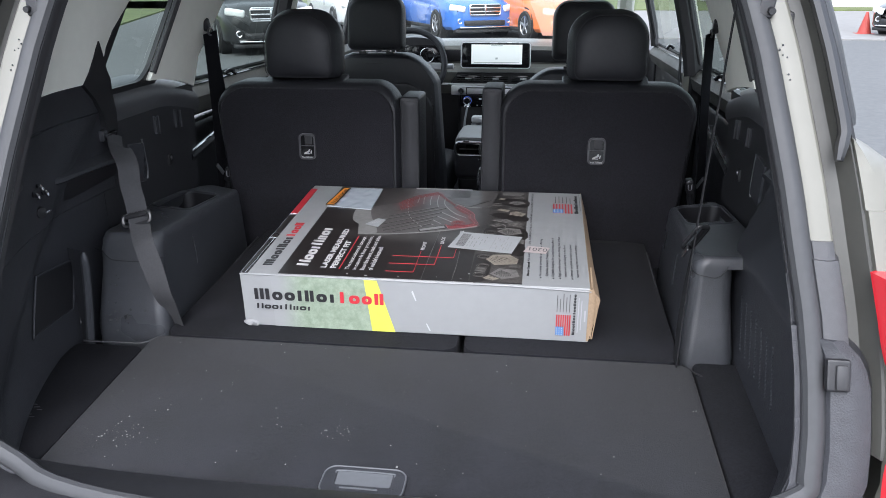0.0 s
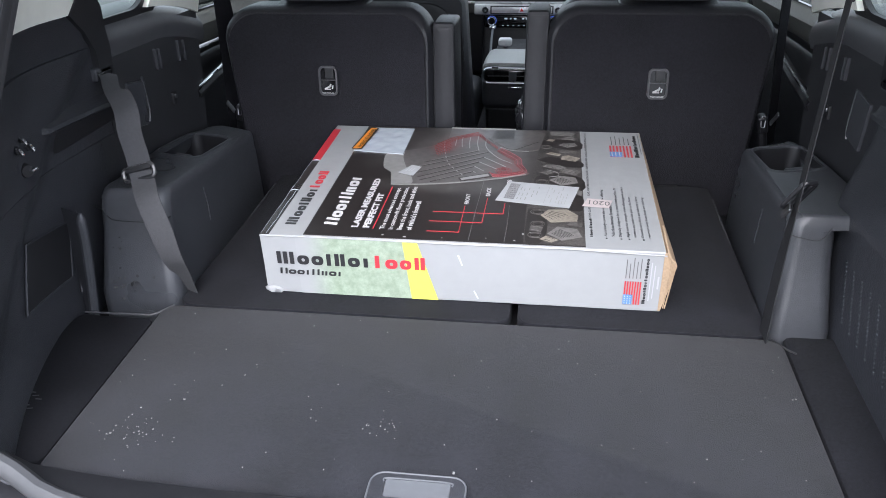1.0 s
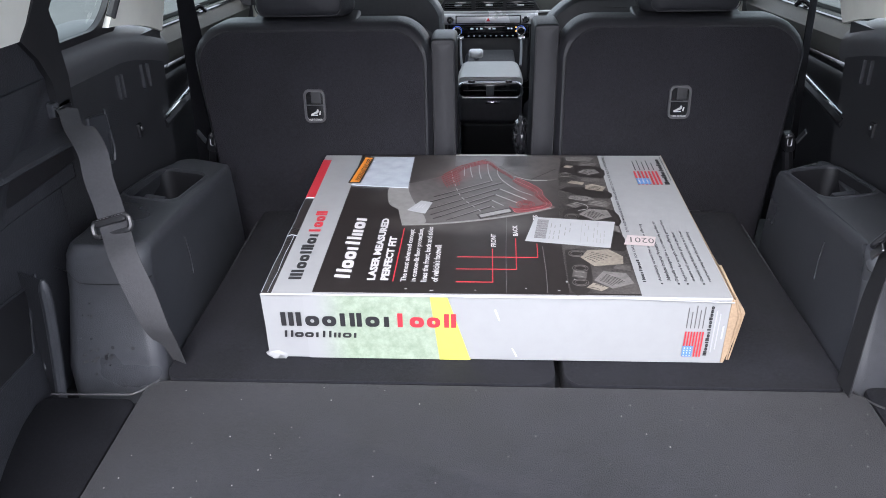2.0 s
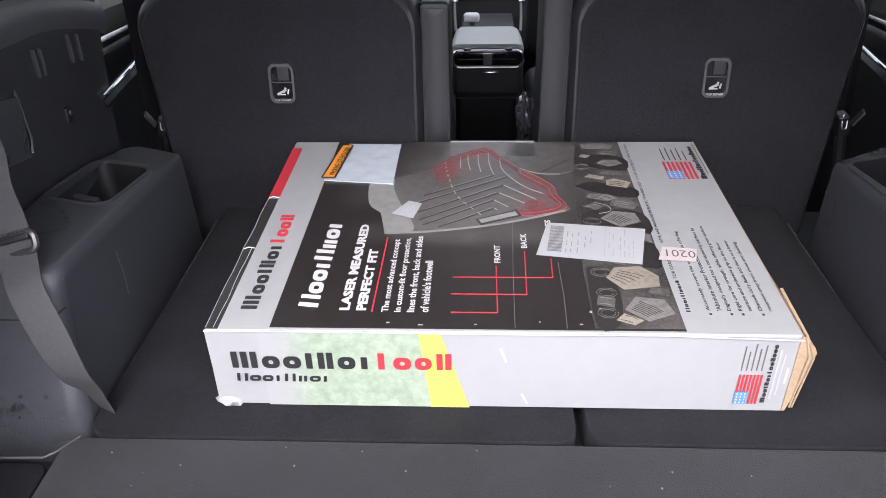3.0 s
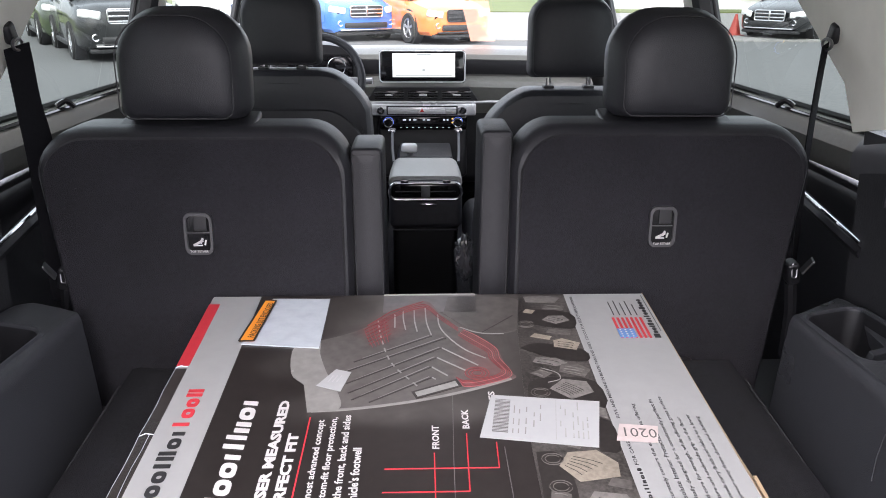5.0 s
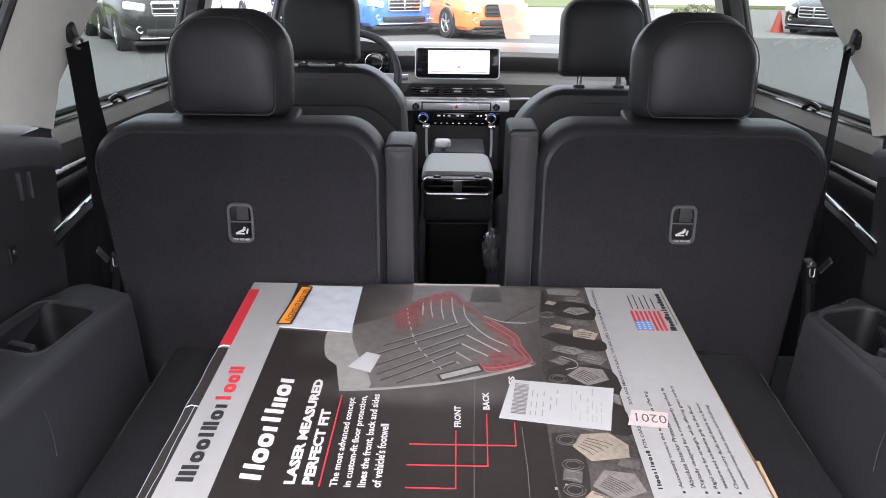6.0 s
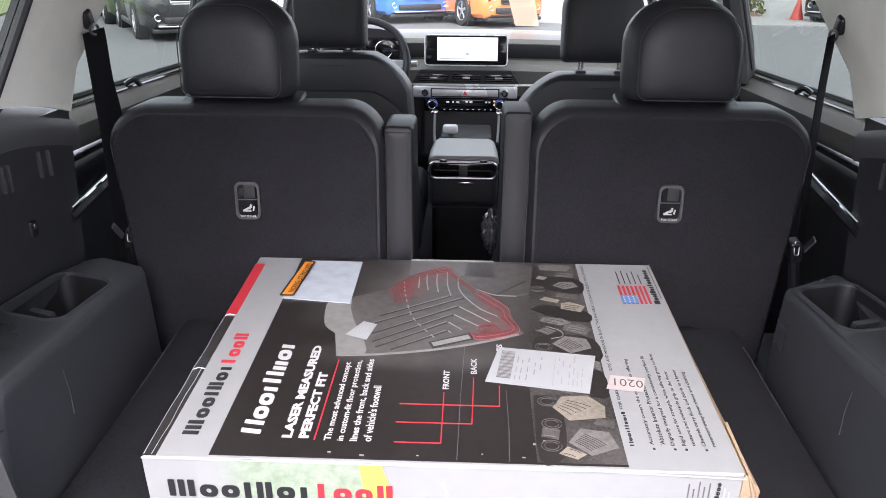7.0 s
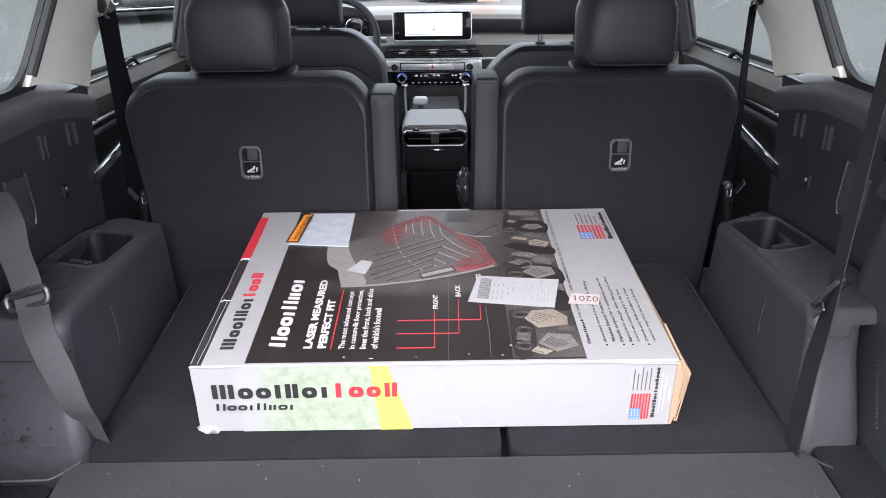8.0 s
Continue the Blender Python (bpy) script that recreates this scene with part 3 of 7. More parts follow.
# fittings of the right wall
part("power_socket", wall_block(1, 1.40, 0.345, 0.03, 0.03, 0.004, 0.008), PLASTIC_DEEP, RIGHT)
def swell(u, v):
    """The speaker panel stands out from the wall and sinks back into it above and ahead."""
    y = y_open(v) + 0.012 + u * (1.74 - y_open(v))
    up, on = min(max((v - 0.206) / 0.12, 0.0), 1.0), min(max((y - 1.61) / 0.12, 0.0), 1.0)
    return Vector((min(x_wall(y, v) - ridge(y, v) - 0.003, 0.644 + 0.080 * max(up, on * on * (3 - 2 * on))), y, v))


part("speaker_panel", sheet(swell, spread(0, 1, 40), spread(-0.05, 0.325, 40), Vector((0.01, 0, 0))), TRIM, RIGHT)
grille = bmesh.new()
for i in range(7):
    for j in range(15):
        yy, zz = 1.528 - i * 0.036, 0.135 - j * 0.0068
        block(grille, (0.6432, yy - 0.0025 * j, zz), (0.002, 0.0045, 0.0028))
tagged(part("speaker_slots", grille, ARCH, RIGHT, "rows of small speaker slots"), kind="stuff")


# ---- tailgate opening: seal, body flange, lamps ----
def rim_line(off, dy, z0, z1, n=24, side=1):
    """A line beside the opening, off metres outwards and dy metres rearwards."""
    return [Vector((side * (x_open(z) + off), y_open(z) + dy, z)) for z in spread(z0, z1, n)]


def rim_strip(side, cols, z0, z1, n=24):
    """A strip round the opening through several (off, dy) columns."""
    bm = bmesh.new()
    lines = [rim_line(o, dy, z0, z1, n, side) for o, dy in cols]
    rows = [[bm.verts.new(p) for p in line] for line in lines]
    for p, q in zip(rows, rows[1:]):
        for i in range(n):
            bm.faces.new((p[i], p[i + 1], q[i + 1], q[i]))
    give_back(bm, Vector((0, 0.02, 0)))
    return bm


frame_root = thing("tailgate_opening", (0, 1.0, -0.1), "tailgate opening with rubber seal and pale painted flange", "car body", kind="structure")
for side in (-1, 1):
    seal = [Vector((side * x, y, z)) for x, y, z in ((0.0, 0.975, -0.022), (0.30, 0.982, -0.020), (0.47, 1.005, -0.012), (0.545, 1.03, 0.006))] + [p + Vector((side * 0.012, -0.004, 0)) for p in rim_line(0, 0, 0.045, 0.86, 30, side)]
    part("seal", tubed(smooth_line(seal, 3), 0.014, 10, squash=(1, 1.2)), SEAL, frame_root, "dark grey rubber door seal")
    part("seal_lip", rim_strip(side, ((0.004, -0.004), (0.000, -0.008), (-0.004, -0.004), (-0.005, 0.002), (-0.004, 0.008)), 0.06, 0.88), LIP, frame_root, "dark grey inner lip of the seal")
    part("flange", rim_strip(side, ((0.012, 0.004), (0.024, -0.006), (0.040, -0.009), (0.054, -0.008), (0.058, -0.004), (0.060, 0.012)), 0.36, 0.90), BODY_WHITE, frame_root, "pale painted metal flange")
    part("gutter", rim_strip(side, ((0.056, 0.016), (0.066, 0.022), (0.082, 0.018), (0.090, 0.004), (0.098, -0.010), (0.104, -0.012)), 0.10, 0.90), GUTTER, frame_root, "dark rain gutter")
    lipline = [Vector((side * (x_open(z) + 0.094 - 0.016 * max(0.0, 0.52 - z) / 0.04), y_open(z) - 0.014, z)) for z in spread(0.48, 0.88, 22)]
    part("gutter_lip", tubed(lipline, [0.006] + [0.0095] * (len(lipline) - 1), 8), GLOSS, frame_root, "glossy black weather strip")
    part("corner_cover", rim_strip(side, ((0.020, -0.002), (0.026, -0.014), (0.044, -0.018), (0.058, -0.014), (0.064, 0.004)), 0.246, 0.352), PLASTIC, frame_root, "dark grey plastic corner cover")
    part("cover_cap", rim_strip(side, ((0.022, 0.000), (0.028, -0.010), (0.044, -0.014), (0.056, -0.010), (0.060, 0.004)), 0.352, 0.375, 4), PLASTIC, frame_root)
    low_cover = bmesh.new()
    loft(low_cover, [[Vector((side * (x_open(z) + o * k), y_open(z) + dy, z)) for o, dy in ((0.020, -0.002), (0.030, -0.016), (0.056, -0.022), (0.082, -0.016), (0.092, 0.006), (0.092, 0.03), (0.020, 0.03))] for z, k in ((0.252, 0.62), (0.244, 0.72), (0.232, 0.86), (0.215, 0.95), (0.19, 1.0), (0.15, 1.0), (0.11, 1.0), (0.07, 1.0), (0.03, 1.0))])
    # darker plastic than the upper cover, painting the shade of its downward tilt
    part("lower_cover", low_cover, TRIM, frame_root, "dark grey plastic lower corner cover")
    loop = part("latch_recess", boxed((side * 0.656, 1.084, 0.212), (0.032, 0.014, 0.044), 0.004, 2, pose(0, 0, 0, -20, 0, 0)), PLASTIC_DEEP, frame_root)
    part("latch_ribs", boxed((side * 0.659, 1.077, 0.212), (0.016, 0.010, 0.034), 0.003, 2, pose(0, 0, 0, -20, 0, 0)), RUBBER, loop)
    part("quarter_panel", rim_strip(side, ((0.102, -0.026), (0.125, -0.026), (0.175, 0.0), (0.20, 0.10), (0.25, 0.40), (0.30, 1.1)), -0.35, 0.42), BODY_WHITE, frame_root, "pale silver body panel")
    shoulder = bmesh.new()
    loft(shoulder, [[Vector((side * (x_open(z) + 0.100 + o * (1 - k * k)), y_open(z) + dy, z)) for o, dy in ((0.0, -0.022), (0.024, -0.024), (0.075, 0.0), (0.10, 0.10), (0.06, 0.10), (0.0, 0.0))] for z, k in zip(spread(0.42, 0.51, 6), spread(0.0, 0.98, 6))])
    part("shoulder_panel", shoulder, BODY_WHITE, frame_root, "pale silver body panel")
    part("rear_pillar_panel", rim_strip(side, ((0.101, -0.014), (0.106, -0.012), (0.112, 0.03), (0.120, 0.08), (0.162, 0.15), (0.198, 0.25), (0.220, 0.40)), 0.50, 0.90), LID, frame_root, "black pillar garnish")
    lamp = bmesh.new()
    loft(lamp, [[Vector((side * (x_open(z) + o + 0.06 * max(0.0, 0.10 - z) + 0.022 * math.exp(-((z - 0.17) / 0.05) ** 2)), y_open(z) + dy, z)) for o, dy in ((0.092, -0.030), (0.102, -0.056), (0.14, -0.066), (0.19, -0.04), (0.20, 0.05), (0.13, 0.0))] for z in spread(-0.10, 0.345, 24)])
    part("tail_lamp", lamp, RED_LAMP, frame_root, "glossy red tail lamp")
    part("bumper_corner", boxed((side * 0.70, 0.98, -0.30), (0.34, 0.30, 0.42), 0.05, 3), PLASTIC, frame_root)
    # bolted bracket and dried drips on the flange
    zb = 0.686
    bracket = part("bracket", boxed((side * (x_open(zb) + 0.030), y_open(zb) - 0.013, zb), (0.022, 0.010, 0.048), 0.004, 2, pose(0, 0, 0, -20, side * 14, 0)), LID, frame_root, "dark bolted bracket")
    for dz in (-0.013, 0.012):
        bolt = bmesh.new()
        bmesh.ops.create_cone(bolt, cap_ends=True, segments=12, radius1=0.0062, radius2=0.0048, depth=0.008, matrix=Matrix.Translation((side * (x_open(zb + dz) + 0.030), y_open(zb + dz) - 0.020, zb + dz)) @ pose(0, 0, 0, 90, 0, 0))
        part("bolt", bolt, PLASTIC_DEEP, bracket)
    rng = random.Random(12)
    for zc in (0.628, 0.622, 0.615, 0.612, 0.590, 0.583):
        drip = bmesh.new()
        bmesh.ops.create_icosphere(drip, subdivisions=1, radius=rng.uniform(0.0013, 0.0020), matrix=Matrix.Translation((side * (x_open(zc) + 0.034 + rng.uniform(-0.006, 0.006)), y_open(zc) - 0.0085, zc)))
        part("drip_mark", drip, TRIM, frame_root)
    part("rubber_stop", boxed((side * 0.588, 1.30, 0.655), (0.016, 0.02, 0.034), 0.006, 2), RUBBER, frame_root)
# sill plate
def sill(u, v):
    k = abs(u) / 0.62
    y = 0.945 + 0.105 * v + 0.03 * k ** 4
    return Vector((u, y, -0.016 + 0.014 * math.sin(v * math.pi * 0.6) + 0.030 * max(0.0, k - 0.90) / 0.10 * (1 - 0.3 * v) - 0.016 * v))


part("sill_plate", sheet(sill, spread(-0.62, 0.62, 40), spread(0, 1.06, 8), Vector((0, 0, -0.03))), PLASTIC_DEEP, frame_root, "dark grey loading sill plate")
part("bumper", boxed((0, 0.90, -0.34), (1.3, 0.26, 0.52), 0.06, 4), BODY_WHITE, frame_root, "pale painted rear bumper")

# ---- roof, doors, pillars, windscreen ----
roof = part("ceiling", sheet(lambda u, v: Vector((u, v, 0.92 - 0.09 * (u / 0.75) ** 4)), spread(-0.75, 0.75, 10), spread(1.36, 3.95, 8), Vector((0, 0, 0.05))), LINER)
tagged(roof, "light grey cloth roof lining", "ceiling", kind="structure")


def lean_x(z, foot=0.80):
    """Half-width of the side glass at a height."""
    return foot - 0.25 * max(0.0, z - 0.42)


for side, tag in ((-1, "left"), (1, "right")):
    for row, y0, y1 in (("rear", 2.20, 2.98), ("front", 3.10, 4.15)):
        door = thing("door_" + row + "_" + tag, (side * 0.82, (y0 + y1) / 2, CAR_FLOOR), "closed black-trimmed car side door with tinted window", "car door", kind="structure")
        ym, ln = (y0 + y1) / 2, y1 - y0
        part("door_panel", boxed((side * 0.835, ym, -0.06), (0.06, ln, 0.72), 0.02), PLASTIC_DEEP, door)
        cap = bmesh.new()
        loft(cap, [[Vector((side * (0.80 + a_), y, 0.392 + b_ - 0.02 * (y - 2.3))) for a_, b_ in ((0.05, 0.028), (0.0, 0.026), (-0.022, 0.012), (-0.032, -0.012), (-0.020, -0.05), (0.012, -0.075), (0.05, -0.08))] for y in spread(y0, y1, 6)])
        part("sill_cap", cap, DOOR_TOP, door, "soft dark grey window sill")
        part("window_seal", tubed([(side * 0.812, y, 0.424 - 0.02 * (y - 2.3)) for y in spread(y0, y1, 4)], 0.007, 6), RUBBER, door)
        part("inner_seal", tubed([(side * 0.790, y, 0.414 - 0.02 * (y - 2.3)) for y in spread(y0, y1, 4)], 0.004, 6), GLOSS, door)
        arm_z = 0.264 if row == "rear" else 0.10
        part("chrome_strip", tubed(smooth_line([(side * 0.722, y0 - 0.09, arm_z - 0.006), (side * 0.724, y0 + 0.05, arm_z + 0.012), (side * 0.745, y0 + 0.30, arm_z + 0.030)], 6), 0.0036, 8), CHROME, door, "bright chrome trim strip")
        part("arm_pad", tubed(smooth_line([(side * 0.732, y0 - 0.09, arm_z - 0.024), (side * 0.734, y0 + 0.05, arm_z - 0.006), (side * 0.755, y0 + 0.30, arm_z + 0.012)], 6), 0.013, 8), PLASTIC_DEEP, door)
        part("lock_pin", tubed(smooth_line([(side * 0.800, ym - 0.02, 0.415), (side * 0.785, ym - 0.005, 0.424), (side * 0.775, ym + 0.01, 0.41)], 4), 0.006, 6), GLOSS, door)
        g = part("pane", sheet(lambda u, v: Vector((side * lean_x(v), u, v)), spread(y0, y1, 4), spread(0.40, 0.93, 4)), PRIVACY if row == "rear" else CLEAR, door, "tinted window glass")
        g.visible_shadow = False
        part("frame_top", tubed([(side * lean_x(0.84), y, 0.86) for y in spread(y0, y1, 4)], 0.03, 8), PLASTIC_DEEP, door)
        part("frame_front", tubed([(side * (lean_x(z) - (0.026 if row == "rear" else 0.01)), y1 - 0.02 + 0.12 * (z - 0.42), z) for z in spread(0.38, 0.9, 5)], 0.034 if row == "rear" else 0.020, 8), PLASTIC_DEEP, door)
        part("frame_bright", tubed([(side * (lean_x(z) - 0.012), y1 - 0.052 + 0.12 * (z - 0.42), z) for z in spread(0.42, 0.9, 5)], 0.005, 6), RUBBER, door)
    post = part("pillar_" + tag, sheet(lambda u, v: Vector((side * (lean_x(v) - 0.035 - 0.01 * math.sin(u * math.pi)), 3.02 + 0.09 * u + 0.12 * (v - 0.42), v)), spread(0, 1, 6), spread(0.30, 0.93, 6), Vector((side * 0.06, 0, 0))), GREY_TRIM)
    tagged(post, "light grey door pillar trim", "pillar", kind="structure")
    part("lower_post", boxed((side * 0.80, 3.04, 0.0), (0.06, 0.13, 0.80), 0.02), PLASTIC_DEEP, post)
    part("front_belt", ribbon([(side * 0.72, 3.06, 0.80), (side * 0.735, 3.05, 0.5), (side * 0.75, 3.05, 0.1)], [(0, 1, 0)] * 3, 0.045, 0.002), BELT, post)
    apost = part("windscreen_pillar_" + tag, tubed([(side * 0.70, 4.85, 0.30), (side * 0.665, 4.45, 0.62), (side * 0.62, 3.95, 0.90)], 0.045, 8), GREY_TRIM)
    tagged(apost, "light grey windscreen pillar trim", "pillar", kind="structure")
    jamb = part("door_jamb_" + tag, boxed((side * 0.858, 2.165, 0.02), (0.08, 0.11, 0.86), 0.015), PLASTIC_DEEP)
    tagged(jamb, "black plastic door jamb trim", "trim panel", kind="structure")
    # belts of the second row, hanging from the middle pillars
    hang = thing("seat_belt", (side * 0.70, 2.26, 0.30), "black second-row seat belt hanging from its pillar anchor", "seat belt", "second-row belts")
    ay = 2.205 if side < 0 else 2.238
    part("anchor", boxed((side * 0.684, ay, 0.592), (0.016, 0.026, 0.034), 0.007, 3, pose(0, 0, 0, 20, 0, 0)), PLASTIC_DEEP, hang)
    part("guide_loop", tubed([(side * (0.674 + 0.002 * math.cos(a_)), ay + 0.020 * math.cos(a_), 0.574 + 0.009 * math.sin(a_)) for a_ in spread(0, 2 * math.pi, 16)[:-1]], 0.0028, 6, True), METAL, hang)
    if side < 0:
        part("webbing", ribbon([(-0.674, ay - 0.004, 0.572), (-0.677, ay + 0.004, 0.54), (-0.682, ay + 0.018, 0.47), (-0.690, 2.252, 0.36), (-0.70, 2.27, 0.1)], [(0.5, 1, 0.3), (0.4, 0.8, 0.1), (0.45, 0.9, 0), (0.75, 0.7, 0), (0.9, 0.4, 0)], 0.048, 0.002), BELT_BLACK, hang)
    else:
        part("webbing", ribbon([(0.672, ay, 0.574), (0.676, ay + 0.010, 0.47), (0.684, ay + 0.022, 0.34), (0.70, 2.27, 0.1)], [(0.62, 0.78, 0)] * 4, 0.046, 0.002), BELT_BLACK, hang)
    # buckle stalks beside the chairs
    stalk = thing("belt_buckle", (side * 0.66, 2.23, 0.0), "black belt buckle stalk beside the chair", "belt buckle", "second-row buckles")
    part("stalk", tubed(smooth_line([(side * 0.672, 2.20, 0.0), (side * 0.668, 2.197, 0.09), (side * 0.656, 2.19, 0.155)], 4), 0.011, 8), PLASTIC_DEEP, stalk)
    part("buckle", boxed((side * 0.652, 2.188, 0.176), (0.022, 0.030, 0.044), 0.006, 3, pose(0, 0, 0, 8, side * -14, 0)), PLASTIC_DEEP, stalk)
    part("buckle_edge", tubed([(side * (0.650 + p * 0.3), 2.172 + 0.2 * q, 0.184 + q) for p, q in rr(0.030, 0.026, 0.008, 4)], 0.0014, 6, True), METAL, stalk, "bright worn buckle edge")
    part("tongue", boxed((side * 0.676, 2.180, 0.190), (0.004, 0.018, 0.034), 0.002, 1, pose(0, 0, 0, 20, side * 24, 0)), METAL, stalk)

shield = part("windscreen", sheet(lambda u, v: Vector((u, 4.95 - 1.05 * v - 0.10 * (u / 0.7) ** 2, 0.34 + 0.56 * v)), spread(-0.72, 0.72, 8), spread(0, 1, 4)), CLEAR)
shield.visible_shadow = False
tagged(shield, "clear curved car windscreen", "windscreen", kind="structure")
def backlit_paper():
    """Thin paper that glows with the daylight behind it."""
    m = bpy.data.materials.new("faded_orange_paper")
    m.use_nodes = True
    n, l = m.node_tree.nodes, m.node_tree.links
    n.remove(n["Principled BSDF"])
    tl, tr, mix = n.new("ShaderNodeBsdfTranslucent"), n.new("ShaderNodeBsdfTransparent"), n.new("ShaderNodeMixShader")
    tl.inputs["Color"].default_value, tr.inputs["Color"].default_value = (0.95, 0.50, 0.36, 1), (1.0, 0.80, 0.72, 1)
    mix.inputs[0].default_value = 0.58
    l.new(tl.outputs[0], mix.inputs[1])
    l.new(tr.outputs[0], mix.inputs[2])
    l.new(mix.outputs[0], n["Material Output"].inputs["Surface"])
    return m


sticker = part("price_sheet", sheet(lambda u, v: Vector((0.255 + 0.12 * u + 0.07 * (0.5 - v), 4.85 - 1.05 * (0.07 + 0.36 * v), 0.338 + 0.56 * (0.07 + 0.36 * v))), (-0.5, 0.5), (0, 1)), backlit_paper())
tagged(sticker, "faded orange paper sheet taped inside the windscreen", "paper sheet")
# out of view; steep angle and pale trim are chosen to light the parcel
tailgate = part("tailgate", sheet(lambda u, v: Vector((u, 1.34 - 0.92 * v, 0.99 + 0.86 * v - 0.10 * (u / 0.7) ** 4)), spread(-0.66, 0.66, 8), spread(0, 1, 6), Vector((0, 0, 0.08))), GREY_TRIM)
tagged(tailgate, "raised tailgate, out of view, pale inside to bounce light", "tailgate", kind="structure")


# ---- second row ----
def arched(w, h, rt, rb, n=8):
    """A loop like rr() with its own radii above and below."""
    out = []
    for k, (sx, sy) in enumerate(((1, 1), (-1, 1), (-1, -1), (1, -1))):
        r = min(rt if sy > 0 else rb, 0.49 * w, 0.49 * h)
        for i in range(n + 1):
            a_ = (k + i / n) * math.pi / 2
            out.append((sx * (w / 2 - r) + r * math.cos(a_), sy * (h / 2 - r) + r * math.sin(a_)))
    return out


def cushion(w, h, d, rt, rb, edge, n=8, shape=None, puff=0.006):
    """A headrest-like pillow, x across, z up from 0, y from 0 to d."""
    bm = bmesh.new()
    rings = []
    for inset, y in ((min(w, h) * 0.47, -puff), (min(w, h) * 0.42, -puff * 0.99), (min(w, h) * 0.35, -puff * 0.94), (min(w, h) * 0.28, -puff * 0.82), (min(w, h) * 0.21, -puff * 0.62), (edge, 0.0), (edge * 0.45, edge * 0.2), (edge * 0.12, edge * 0.6), (0, edge), (-0.004, d * 0.5), (0, d - edge), (edge * 0.3, d - edge * 0.35), (edge, d), (min(w, h) * 0.33, d + puff)):
        rings.append([(x, y, z + h / 2) for x, z in arched(w - 2 * inset, h - 2 * inset, rt + 0.5 * max(inset, 0.0), rb + 0.8 * max(inset, 0.0), n)])
    loft(bm, rings)
    if shape:
        for v in bm.verts:
            v.co = shape(v.co)
    return bm


def words(text, width, height, bold=0.0):
    """Flat lettering from the built-in font, scaled to a size, lower left corner at the origin."""
    cu = bpy.data.curves.new("lettering", "FONT")
    cu.body, cu.resolution_u, cu.offset = text, 2, bold
    ob = bpy.data.objects.new("lettering", cu)
    scene.collection.objects.link(ob)
    me = bpy.data.meshes.new_from_object(ob.evaluated_get(bpy.context.evaluated_depsgraph_get()))
    bm = bmesh.new()
    bm.from_mesh(me)
    bpy.data.objects.remove(ob)
    bpy.data.curves.remove(cu)
    bpy.data.meshes.remove(me)
    xs, ys = [v.co.x for v in bm.verts], [v.co.y for v in bm.verts]
    for v in bm.verts:
        v.co = Vector(((v.co.x - min(xs)) / (max(xs) - min(xs)) * width, (v.co.y - min(ys)) / (max(ys) - min(ys)) * height, 0))
    return bm


INK_WHITE = mat("white_print", (0.46, 0.45, 0.45), 0.5, var=0.0)
STITCH = mat("grey_thread", (0.035, 0.035, 0.038), 0.8, var=0.1)


